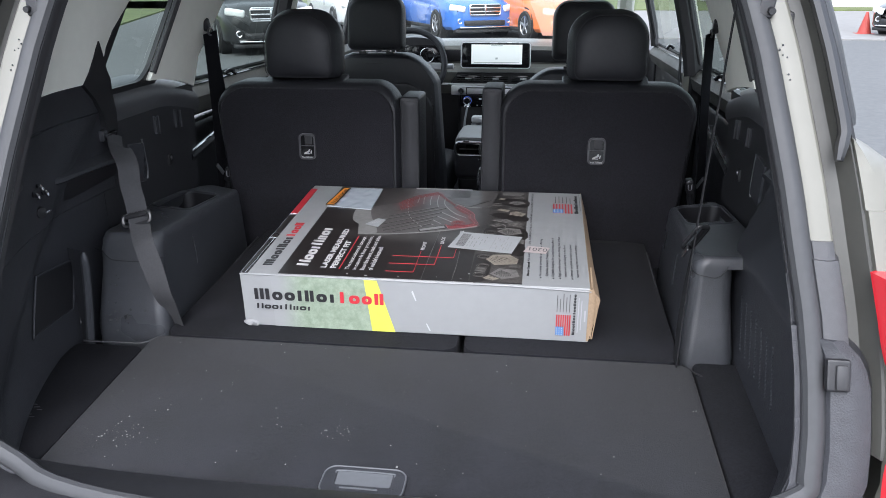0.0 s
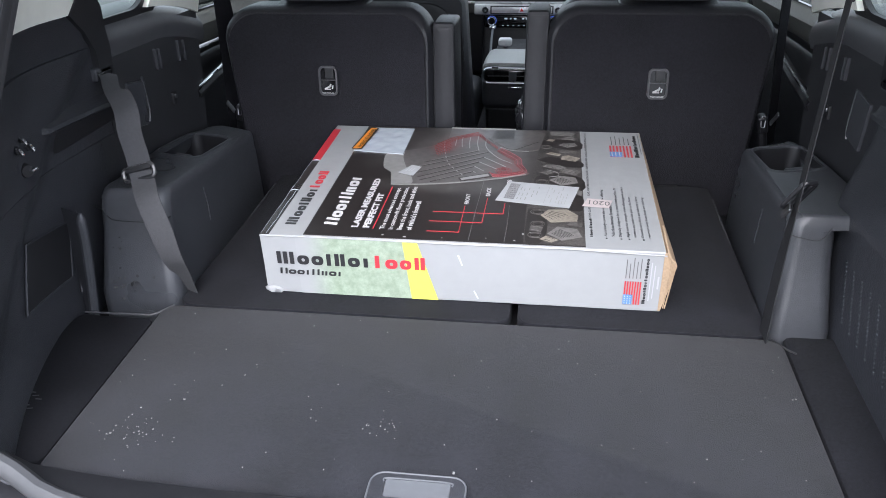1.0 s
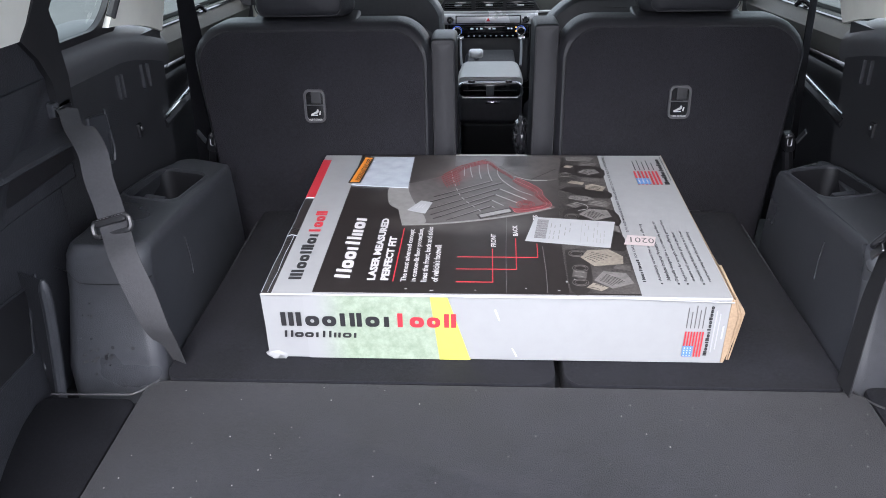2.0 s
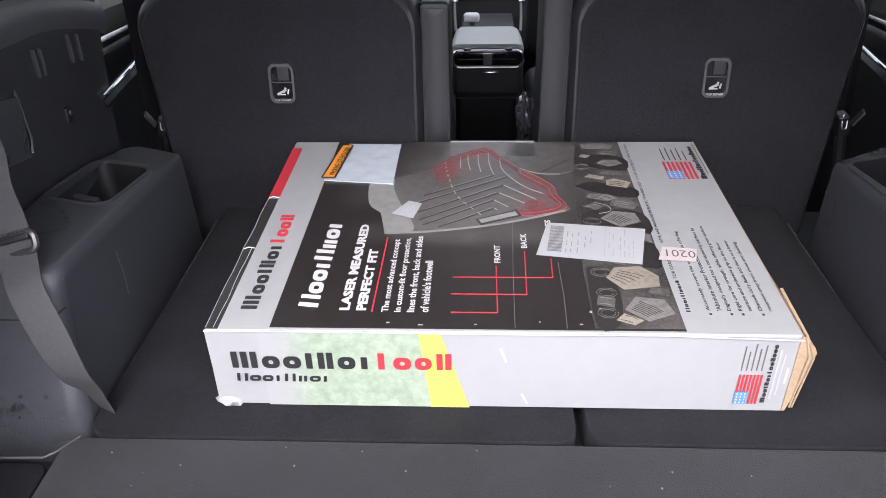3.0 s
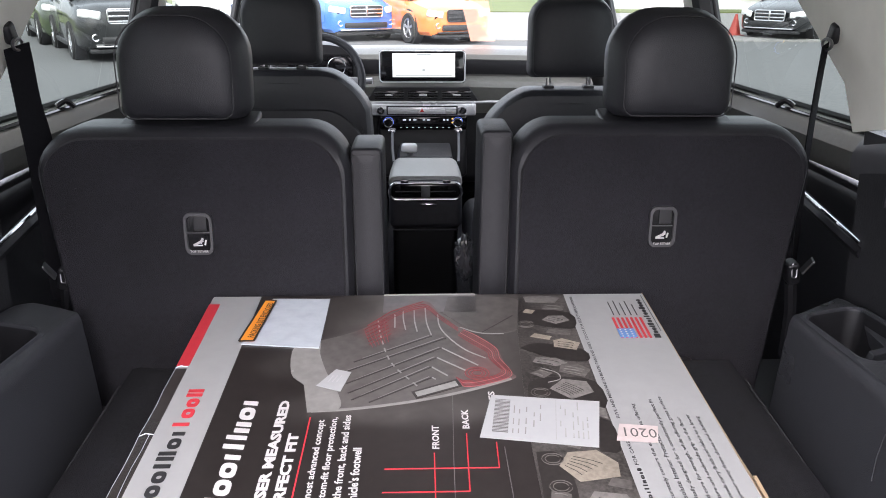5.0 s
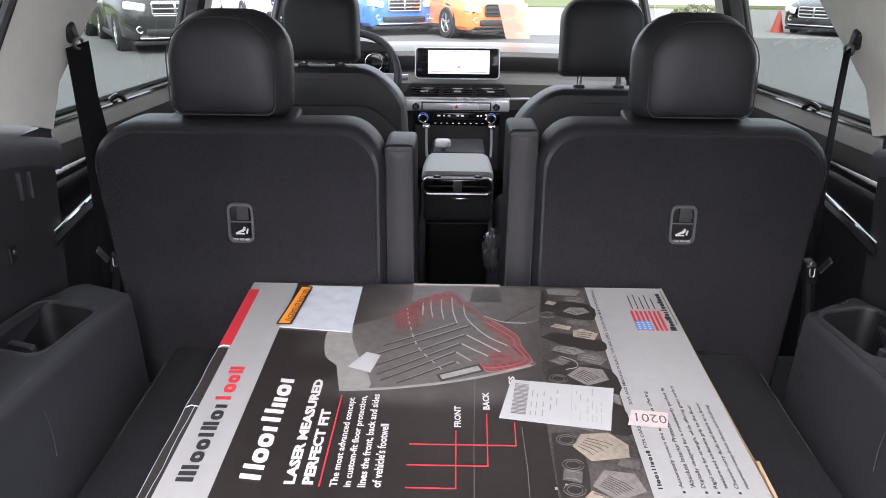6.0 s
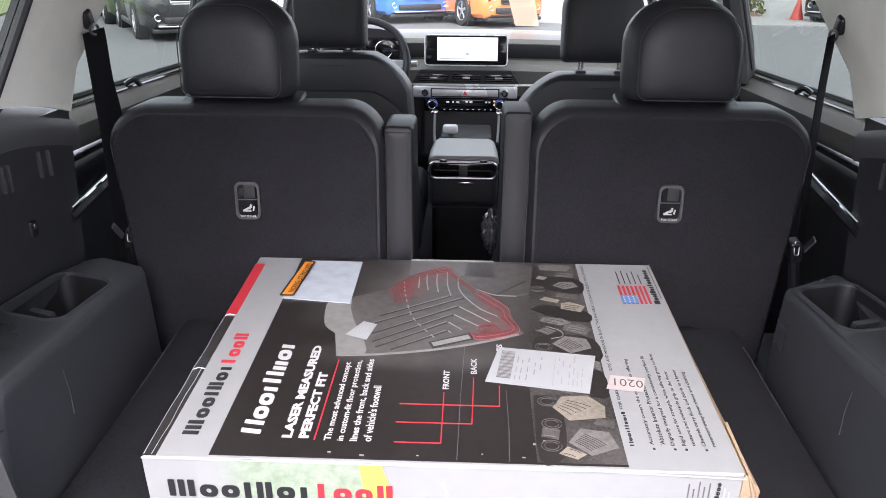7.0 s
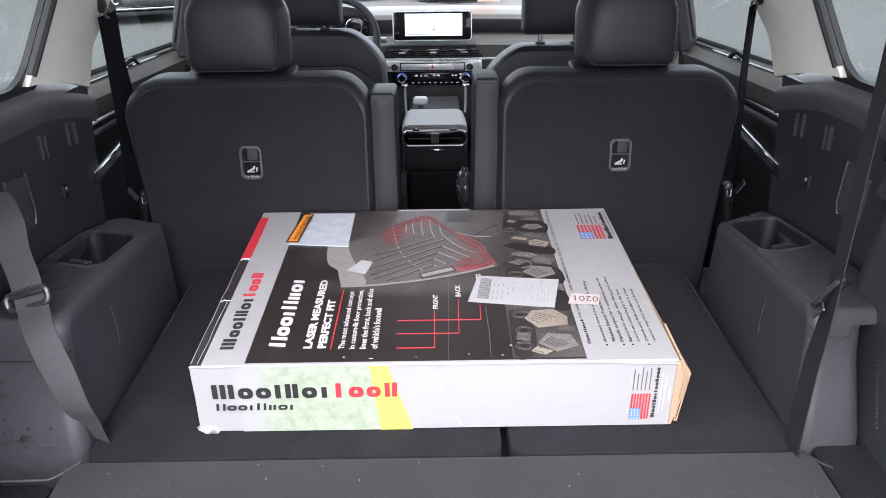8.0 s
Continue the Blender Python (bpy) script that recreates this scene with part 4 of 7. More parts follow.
def second_row_seat(xc, yb, inner):
    seat = thing("captain_chair", (xc, yb, CAR_FLOOR), "black second-row chair seen from behind, carpeted back", "car seat", "second-row chairs")
    top = 0.443
    def lean(z):
        return 0.05 * (z - 0.2) + 3.2 * max(0.0, z - 0.37) ** 2
    def side_in(x, z):
        """The outer side draws in below; the inner side runs straight down beside the armrest."""
        if x * inner > 0:
            return x
        return x * (1.0 - 0.26 * (max(0.0, 0.20 - z) / 0.42) ** 1.2)
    def back(p):
        z = p.z - 0.20
        return Vector((xc + side_in(p.x, z), yb + p.y + lean(z), z))
    part("backrest", pad(0.520, top + 0.20, 0.12, 0.078, 0.024, shape=back), SEAT_EDGE, seat, "leatherette seat back")
    def panel(p):
        z = p.z - 0.19
        return Vector((xc + side_in(p.x, z), yb - 0.004 + p.y + lean(z), z))
    part("back_panel", pad(0.492, top + 0.176, 0.03, 0.074, 0.007, shape=panel), BACK_FABRIC, seat, "black carpeted back panel")
    # piping round the shoulders; its paler plastic paints the highlight on the ridge
    pipe = [Vector((xc + x, yb + 0.026 + lean(z), z)) for x, z in ((-0.253, 0.363), (-0.250, 0.378), (-0.243, 0.393), (-0.212, 0.427), (-0.12, 0.436), (0.12, 0.436), (0.212, 0.427), (0.243, 0.393), (0.250, 0.378), (0.253, 0.363))]
    part("piping", tubed(smooth_line(pipe, 4), 0.0022, 6), PLASTIC, seat, "piping round the shoulders, paled as a painted highlight")
    hx = xc - 0.020 * inner
    # plastic shroud at the foot of the headrest
    part("headrest_shroud", boxed((hx, yb + 0.092, top - 0.004), (0.232, 0.105, 0.014), 0.006, 3, pose(0, 0, 0, 10, 0, 0)), PLASTIC_DEEP, seat, "satin plastic headrest shroud")
    for dx in (-0.06, 0.06):
        part("headrest_post", tubed([(hx + dx, yb + 0.10, top - 0.02), (hx + dx, yb + 0.11, top + 0.05)], 0.007, 10), METAL, seat)
    def hr(p):
        k = min(1.0, max(0.0, 1 - p.y / 0.075))
        return Vector((hx + p.x * (1 + 0.02 * math.sin(p.z * 14)) * (1.01 - 0.07 * k) - inner * 0.009 * k, yb + 0.055 + p.y + 0.06 * p.z, top + 0.006 + p.z * (1 - 0.05 * k)))
    head = part("headrest", cushion(0.206, 0.182, 0.105, 0.080, 0.022, 0.026, shape=hr), VINYL, seat, "smooth black leatherette headrest")
    seam = [hr(Vector((x * 0.958, 0.006, 0.092 + z * 0.955))) + Vector((0, -0.003, 0)) for x, z in arched(0.206, 0.182, 0.080, 0.022, 10)]
    part("stitching", tubed(seam, 0.0011, 4, True), STITCH, head)
    ax = xc + inner * 0.284
    hh = 0.505 if inner > 0 else 0.530
    def arm(p):
        z = p.z - 0.1
        return Vector((ax + p.x + inner * 0.008 * (0.4 - z), yb + 0.035 + p.y + 0.06 * (z - 0.2), z))
    rest = part("armrest", pad(0.056, hh, 0.13, 0.010, 0.008, 4, shape=arm), SEAT_EDGE, seat, "upright black leatherette armrest")
    edge = [arm(Vector((sx * 0.0235, -0.001, z))) for sx, z in ((-1, 0.06), (-1, hh - 0.010), (1, hh - 0.010), (1, 0.06))]
    part("stitching", tubed(edge, 0.0013, 4), STITCH, rest)
    # tether hatch with its picture and words
    tx, tz = xc + (0.006 if inner > 0 else 0.001), 0.274
    ty = yb - 0.012 + lean(tz)
    M = Matrix.Translation((tx, ty, tz)) @ pose(0, 0, 0, 90 - 3, 0, 0) @ Matrix.Diagonal((0.90, 1, 1, 1))
    hatch = part("tether_hatch", placed(ring_panel(rr(0.052, 0.072, 0.013), rr(0.042, 0.062, 0.010), lambda p, q: Vector((p, q, 0.0)), 1, Vector((0, 0, -0.008))), M @ Matrix.Translation((0, 0, 0.005))), PLASTIC, seat, "grey plastic tether hatch frame")
    part("recess", placed(boxed((0, 0, -0.002), (0.044, 0.064, 0.004)), M), GLOSS, hatch)
    part("flap", placed(boxed((0.004, 0.018, 0.002), (0.024, 0.026, 0.004), 0.002), M), PLASTIC_DEEP, hatch)
    part("flap_edge", placed(boxed((0, 0.002, 0.002), (0.042, 0.0016, 0.004)), M), PLASTIC, hatch)
    icon = bmesh.new()
    block(icon, (-0.002, -0.016, 0.0012), (0.020, 0.004, 0.001), m=pose(0, 0, 0, 0, 0, 25))
    block(icon, (0.004, -0.0125, 0.0012), (0.010, 0.004, 0.001), m=pose(0, 0, 0, 0, 0, 60))
    block(icon, (0.011, -0.0155, 0.0012), (0.003, 0.009, 0.001), m=pose(0, 0, 0, 0, 0, -15))
    block(icon, (-0.003, -0.0205, 0.0012), (0.017, 0.002, 0.001))
    part("pictogram", placed(icon, M), INK_WHITE, hatch)
    part("lettering", placed(words("TOP TETHER", 0.034, 0.0042, 0.01), M @ Matrix.Translation((-0.017, -0.0315, 0.0062))), INK_WHITE, hatch)
    part("cushion", boxed((xc, yb + 0.36, -0.14), (0.50, 0.50, 0.16), 0.05, 3), VINYL, seat)
    part("base", boxed((xc, yb + 0.34, CAR_FLOOR + 0.10), (0.40, 0.40, 0.20), 0.02), PLASTIC_DEEP, seat)
    return seat


second_row_seat(-0.400, 2.140, 1)
second_row_seat(0.394, 2.165, -1)


# ---- front row ----
def front_seat(xc, yb, drop, gap):
    """drop lowers the seat back; gap is the bare length of the headrest posts."""
    seat = thing("front_seat", (xc, yb, CAR_FLOOR), "black leatherette front seat with headrest, seen from behind", "car seat", "front seats")
    out = 1 if xc > 0 else -1
    hx, foot = xc + (0.015 if out < 0 else 0.0) * out, 0.425 - drop + gap
    def back(p):
        z = p.z - 0.30
        wide = 1.0 - 0.30 * max(0.0, (z + drop - 0.16) / 0.26) ** 2
        return Vector((xc + p.x * wide, yb + p.y - 0.05 * z, z))
    part("backrest", pad(0.53, 0.725 - drop, 0.15, 0.11, 0.035, shape=back), VINYL, seat, "leatherette seat back")
    def shell(p):
        z = p.z - 0.30
        wide = 1.0 - 0.30 * max(0.0, (z + drop - 0.12) / 0.26) ** 2
        return Vector((xc + p.x * wide, yb - 0.012 + p.y - 0.05 * z, z))
    part("back_panel", pad(0.46, 0.62 - drop, 0.03, 0.10, 0.012, shape=shell), PLASTIC_DEEP, seat, "black seat back panel")
    # stitched seam over the shoulders
    seam = [back(Vector((x, 0.004, z))) for x, z in ((-0.235, 0.40), (-0.225, 0.56), (-0.19, 0.655 - drop), (-0.10, 0.688 - drop), (0.10, 0.688 - drop), (0.19, 0.655 - drop), (0.225, 0.56), (0.235, 0.40))]
    part("seam", tubed(smooth_line(seam, 6), 0.0022, 5), SEAT_EDGE, seat)
    for dx in (-0.055, 0.055):
        part("headrest_post", tubed([(hx + dx, yb + 0.06, foot - gap - 0.03), (hx + dx, yb + 0.06, foot + 0.02)], 0.007, 10), CHROME, seat)
        part("post_collar", boxed((hx + dx, yb + 0.06, foot - gap + 0.002), (0.030, 0.030, 0.010), 0.004), PLASTIC_DEEP, seat)
    def pillow(p):
        return Vector((hx + p.x, yb + 0.02 + p.y + 0.05 * p.z, foot + p.z))
    head = part("headrest", cushion(0.222, 0.205, 0.115, 0.060, 0.020, 0.026, shape=pillow), VINYL, seat, "black leatherette headrest")
    part("stitching", tubed([pillow(Vector((x * 0.95, 0.003, 0.1025 + z * 0.95))) for x, z in arched(0.222, 0.205, 0.060, 0.020, 8)], 0.0012, 4, True), STITCH, head)
    part("cushion", boxed((xc, yb + 0.36, -0.16), (0.52, 0.52, 0.18), 0.05, 3), VINYL, seat)
    part("base", boxed((xc, yb + 0.34, CAR_FLOOR + 0.09), (0.42, 0.42, 0.18), 0.02), PLASTIC_DEEP, seat)


front_seat(-0.405, 3.13, 0.0, 0.012)
front_seat(0.388, 2.98, 0.034, 0.030)

# ---- centre console ----
console = thing("centre_console", (0, 3.5, CAR_FLOOR), "black centre console with padded lid and chrome-ringed vents", "console")
part("body", boxed((-0.005, 3.78, -0.22), (0.225, 0.72, 0.44), 0.02), PLASTIC_DEEP, console)
part("lower_panel", boxed((-0.005, 3.435, -0.245), (0.215, 0.10, 0.35), 0.02, 3), PLASTIC_DEEP, console)
part("rear_panel", boxed((-0.005, 3.420, -0.050), (0.246, 0.10, 0.165), 0.025, 4), TRIM, console)
part("panel_joint", boxed((-0.005, 3.384, -0.136), (0.225, 0.004, 0.005), 0.002), TRIM, console)
lid_ = bmesh.new()
loft(lid_, [[Vector((-0.005 + p, y, 0.026 + 0.06 * (y - 3.5) + q * (1.0 + 0.25 * math.cos(p * 12)))) for p, q in rr(w_, 0.046, 0.018, 6)] for y, w_ in ((3.408, 0.226), (3.412, 0.244), (3.430, 0.250), (3.52, 0.246), (3.61, 0.232), (3.625, 0.215))])
# the lid's pale grey paints its reflection of the sky ahead
part("lid", lid_, CONSOLE_LID_LIT, console, "padded leatherette lid, paled by a painted sky reflection")
def ring(w, h, r, c, rad, turn=90, n=10):
    return tubed([Matrix.Translation(c) @ pose(0, 0, 0, turn, 0, 0) @ Vector((p, q, 0)) for p, q in rr(w, h, r, n)], rad, 8, True)
vent = part("vent_ring", ring(0.236, 0.056, 0.024, (-0.005, 3.366, 0.004), 0.006), CHROME, console, "bright chrome vent surround")
part("vent_recess", boxed((-0.005, 3.371, 0.004), (0.226, 0.010, 0.046), 0.004), GLOSS, vent)
part("vent_vane", boxed((-0.060, 3.366, 0.004), (0.090, 0.006, 0.004), 0.002), PLASTIC, vent)
part("vent_vane", boxed((0.050, 3.366, 0.004), (0.090, 0.006, 0.004), 0.002), PLASTIC, vent)
part("vent_divider", boxed((-0.005, 3.365, 0.004), (0.030, 0.008, 0.036), 0.003), HANDLE, vent)
for dx in (-0.075, 0.065):
    part("vent_tab", boxed((dx, 3.366, 0.038), (0.026, 0.012, 0.010), 0.003), GLOSS, console)
part("charge_slot", boxed((0.005, 3.366, -0.042), (0.056, 0.008, 0.009), 0.003), CHROME, console, "small chrome-edged socket flap")
for sx in (-1, 1):
    part("side_rail", tubed(smooth_line([(sx * 0.122, 3.72, 0.02), (sx * 0.130, 3.86, 0.045), (sx * 0.136, 4.02, 0.075)], 4), 0.0055, 8), HANDLE, console, "satin grey grab rail")
    part("rail_cap", boxed((sx * 0.137, 4.03, 0.080), (0.032, 0.05, 0.016), 0.006), CHROME, console)
lever = part("gear_lever", tubed([(-0.062, 3.86, -0.04), (-0.062, 3.845, 0.01), (-0.062, 3.835, 0.035)], [0.016, 0.012, 0.012], 12), CHROME, console, "chrome gear lever")
part("knob", boxed((-0.064, 3.825, 0.052), (0.062, 0.045, 0.036), 0.013, 4), mat("bright_silver", (0.78, 0.78, 0.80), 0.25, metal=0.1, var=0.0), lever, "silver T-shaped knob")
part("tray", boxed((0.0, 3.95, 0.0), (0.21, 0.26, 0.04), 0.01), LID, console)

# ---- dashboard ----
dash = thing("dashboard", (0, 4.5, -0.3), "black dashboard with silver trim strip and central display", "dashboard")
top_sec = ((4.34, 0.10), (4.30, 0.22), (4.315, 0.245), (4.36, 0.262), (4.375, 0.30), (4.35, 0.335), (4.36, 0.355), (4.42, 0.372), (4.60, 0.375), (4.90, 0.33), (4.92, 0.1))
dt = bmesh.new()
loft(dt, [[Vector((x, y + 0.06 * (x / 0.75) ** 2, z - 0.02 * (x / 0.75) ** 2)) for y, z in top_sec] for x in spread(-0.76, 0.76, 16)])
part("upper_pad", dt, DASH_TOP, dash, "soft grey dashboard top")
# black strip that paints the shade beneath the dashboard shelf
shade_strip = bmesh.new()
loft(shade_strip, [[Vector((x, y + 0.06 * (x / 0.75) ** 2, z - 0.02 * (x / 0.75) ** 2)) for y, z in ((4.352, 0.272), (4.348, 0.285), (4.346, 0.315), (4.347, 0.332), (4.40, 0.332), (4.40, 0.272))] for x in spread(-0.75, 0.75, 16)])
part("shelf_shade_strip", shade_strip, PLASTIC_DEEP, dash, "black strip painted as shade under the dashboard shelf")
part("firewall", boxed((0, 4.96, -0.16), (1.64, 0.05, 0.86)), PLASTIC_DEEP, dash)
for sx in (-1, 1):
    part("kick_panel", boxed((sx * 0.82, 4.55, -0.06), (0.05, 0.84, 0.80), 0.01), PLASTIC_DEEP, dash)
part("lower_body", boxed((0, 4.64, -0.03), (1.50, 0.55, 0.42), 0.05, 4), PLASTIC_DEEP, dash)
part("control_tower", boxed((-0.01, 4.36, -0.04), (0.40, 0.14, 0.30), 0.02, 3, pose(0, 0, 0, -8, 0, 0)), PLASTIC_DEEP, dash, "black control stack")
vb = bmesh.new()
loft(vb, [[Vector((-0.010 + s_ * x, y, z)) for x, z in ((-0.245, 0.165), (0.245, 0.165), (0.205, 0.222), (-0.205, 0.222))] for y, s_ in ((4.272, 0.985), (4.276, 1.0), (4.33, 1.0))])
part("vent_band", vb, LID, dash, "black trapezoid vent band")
for k in range(3):
    cxv = -0.155 + 0.147 * k
    v_ = part("air_vent", boxed((cxv, 4.277, 0.190), (0.135, 0.012, 0.040), 0.006), GLOSS, dash)
    for dz in (-0.010, 0.0, 0.010):
        part("vane", boxed((cxv, 4.271, 0.190 + dz), (0.128, 0.008, 0.003)), PLASTIC, v_)
    part("vane_tab", boxed((cxv, 4.266, 0.190), (0.034, 0.008, 0.008), 0.002), SATIN, v_)
part("chrome_line", tubed([(x, 4.268 + 0.10 * (x / 0.75) ** 2, 0.158) for x in spread(-0.74, 0.74, 20)], 0.0065, 6), SATIN, dash, "thin chrome trim line")
strip = part("silver_strip", boxed((-0.012, 4.288, 0.126), (0.475, 0.05, 0.052), 0.008, 3), SATIN, dash, "brushed silver button strip")
part("button_plate", boxed((-0.012, 4.262, 0.124), (0.30, 0.006, 0.030), 0.004), SATIN, strip)
part("plate_shadow", boxed((-0.012, 4.263, 0.124), (0.312, 0.003, 0.040), 0.001), PLASTIC_DEEP, strip)
HAZARD = mat("hazard_red", (0.6, 0.03, 0.03), 0.4, var=0.0)
tri = bmesh.new()
loft(tri, [[(-0.012 + 0.011 * math.cos(a_), y, 0.123 + 0.011 * math.sin(a_)) for a_ in (math.pi / 2, math.pi * 7 / 6, math.pi * 11 / 6)] for y in (4.2585, 4.2575)])
part("hazard_mark", tri, HAZARD, strip, "red warning triangle")
for x in (-0.192, 0.166):
    kn = bmesh.new()
    bmesh.ops.create_cone(kn, cap_ends=True, segments=24, radius1=0.020, radius2=0.016, depth=0.03, matrix=Matrix.Translation((x, 4.255, 0.126)) @ pose(0, 0, 0, 90, 0, 0))
    k_ = part("volume_knob", kn, CHROME, strip, "chrome knob")
    part("knob_face", placed(ring(0.02, 0.02, 0.0099, (0, 0, 0), 0.003), Matrix.Translation((x, 4.240, 0.126))), GLOSS, k_)
climate = part("climate_panel", boxed((-0.006, 4.288, 0.068), (0.385, 0.04, 0.064), 0.010, 3), GLOSS, dash, "gloss black climate panel")
GLOW_WHITE = mat("lit_symbols", (0.8, 0.85, 0.9), 0.5, var=0.0, emit=(0.8, 0.9, 1.0), emit_strength=0.06)
GLOW_BLUE = mat("lit_blue_ring", (0.1, 0.2, 0.9), 0.4, var=0.0, emit=(0.15, 0.25, 1.0), emit_strength=0.14)
GLOW_AMBER = mat("lit_amber", (0.9, 0.5, 0.1), 0.4, var=0.0, emit=(1.0, 0.55, 0.1), emit_strength=0.3)
for x in (-0.160, 0.145):
    kn = bmesh.new()
    bmesh.ops.create_cone(kn, cap_ends=True, segments=24, radius1=0.018, radius2=0.015, depth=0.03, matrix=Matrix.Translation((x, 4.258, 0.072)) @ pose(0, 0, 0, 90, 0, 0))
    k_ = part("dial", kn, GLOSS, climate)
    part("dial_ring", placed(ring(0.036, 0.036, 0.0179, (0, 0, 0), 0.0032), Matrix.Translation((x, 4.243, 0.072))), CHROME, k_, "chrome dial ring")
    part("dial_glow", placed(ring(0.043, 0.043, 0.0214, (0, 0, 0), 0.0012), Matrix.Translation((x, 4.267, 0.072))), GLOW_BLUE, k_, "blue-lit ring")
for x, wd in ((-0.090, 0.018), (-0.066, 0.010), (-0.044, 0.016), (-0.004, 0.014), (0.016, 0.018), (0.085, 0.012), (0.100, 0.010)):
    part("readout_bar", boxed((x, 4.266, 0.082), (wd * 0.8, 0.003, 0.007), 0.001), GLOW_WHITE, climate)
for k in range(9):
    part("button_mark", boxed((-0.105 + 0.0265 * k, 4.266, 0.048), (0.008, 0.003, 0.0025)), GLOW_WHITE, climate)
part("amber_light", boxed((0.122, 4.266, 0.087), (0.007, 0.003, 0.006)), GLOW_AMBER, climate)
part("amber_light", boxed((0.122, 4.266, 0.070), (0.007, 0.003, 0.006)), GLOW_AMBER, climate)
SCREEN_M = pose(-0.010, 4.262, 0.312, -6, 0, 0)
hous = part("screen_housing", placed(boxed((0, 0, 0), (0.372, 0.026, 0.136), 0.012, 3), SCREEN_M), GLOSS, dash, "gloss black display housing")
part("screen_rim", placed(ring(0.366, 0.130, 0.016, (0, -0.012, 0), 0.0026), SCREEN_M), SATIN, hous, "silver display rim")
scr = part("screen", placed(boxed((0.006, -0.0145, 0.006), (0.268, 0.003, 0.100), 0.001), SCREEN_M), SCREEN, hous, "lit white map display")
MAP_GREY = mat("map_grey", (0.35, 0.37, 0.36), 0.4, var=0.0, emit=(0.35, 0.4, 0.36), emit_strength=0.15)
part("map_bar", placed(boxed((0.006, -0.0165, 0.050), (0.060, 0.001, 0.004)), SCREEN_M), MAP_GREY, scr)
part("map_bar", placed(boxed((0.006, -0.0165, -0.036), (0.240, 0.001, 0.003)), SCREEN_M), MAP_GREY, scr)
part("map_mark", placed(boxed((0.006, -0.0165, -0.015), (0.012, 0.001, 0.010)), SCREEN_M), MAP_GREY, scr)
# instrument hood
hood = bmesh.new()
loft(hood, [[Vector((-0.45 + 0.155 * math.cos(a_) * s_, y, 0.345 + 0.055 * math.sin(a_) * s_)) for a_ in spread(0, math.pi, 12)] + [Vector((-0.45 - 0.155 * s_, y, 0.25)), Vector((-0.45 + 0.155 * s_, y, 0.25))] for y, s_ in ((4.30, 1.0), (4.42, 1.0), (4.6, 0.85))])
part("instrument_hood", hood, PLASTIC_DEEP, dash)
part("instrument_glass", boxed((-0.45, 4.294, 0.310), (0.28, 0.012, 0.10), 0.01), GLOSS, dash)
for dx in (-0.07, 0.07):
    part("gauge_ring", ring(0.075, 0.075, 0.037, (-0.45 + dx, 4.286, 0.308), 0.0025), CHROME, dash)

column = part("steering_column", tubed([(-0.41, 4.05, 0.27), (-0.41, 4.34, 0.16)], 0.045, 12), PLASTIC_DEEP, dash)
WM = pose(-0.432, 4.02, 0.285, 66, 0, 0)
wheel = thing("steering_wheel", (-0.405, 4.02, 0.28), "black leather steering wheel with silver spokes", "steering wheel")
part("rim", tubed([WM @ Vector((0.180 * math.cos(a_), 0.180 * math.sin(a_), 0)) for a_ in spread(0, 2 * math.pi, 40)[:-1]], 0.0155, 10, True), VINYL, wheel)
part("hub", placed(boxed((0, 0, 0), (0.14, 0.10, 0.05), 0.03, 3), WM), PLASTIC, wheel)
for sx in (-1, 1):
    part("spoke", placed(boxed((sx * 0.115, -0.005, 0), (0.10, 0.036, 0.02), 0.008), WM), SILVER, wheel)
part("spoke", placed(boxed((0, -0.11, 0), (0.05, 0.11, 0.02), 0.008), WM), PLASTIC, wheel)
part("stalk", tubed([(-0.405, 4.10, 0.265), (-0.60, 4.08, 0.29)], 0.010, 8), PLASTIC_DEEP, wheel)
part("stalk", tubed([(-0.405, 4.10, 0.265), (-0.215, 4.08, 0.275)], [0.010, 0.013], 8), SILVER, wheel)

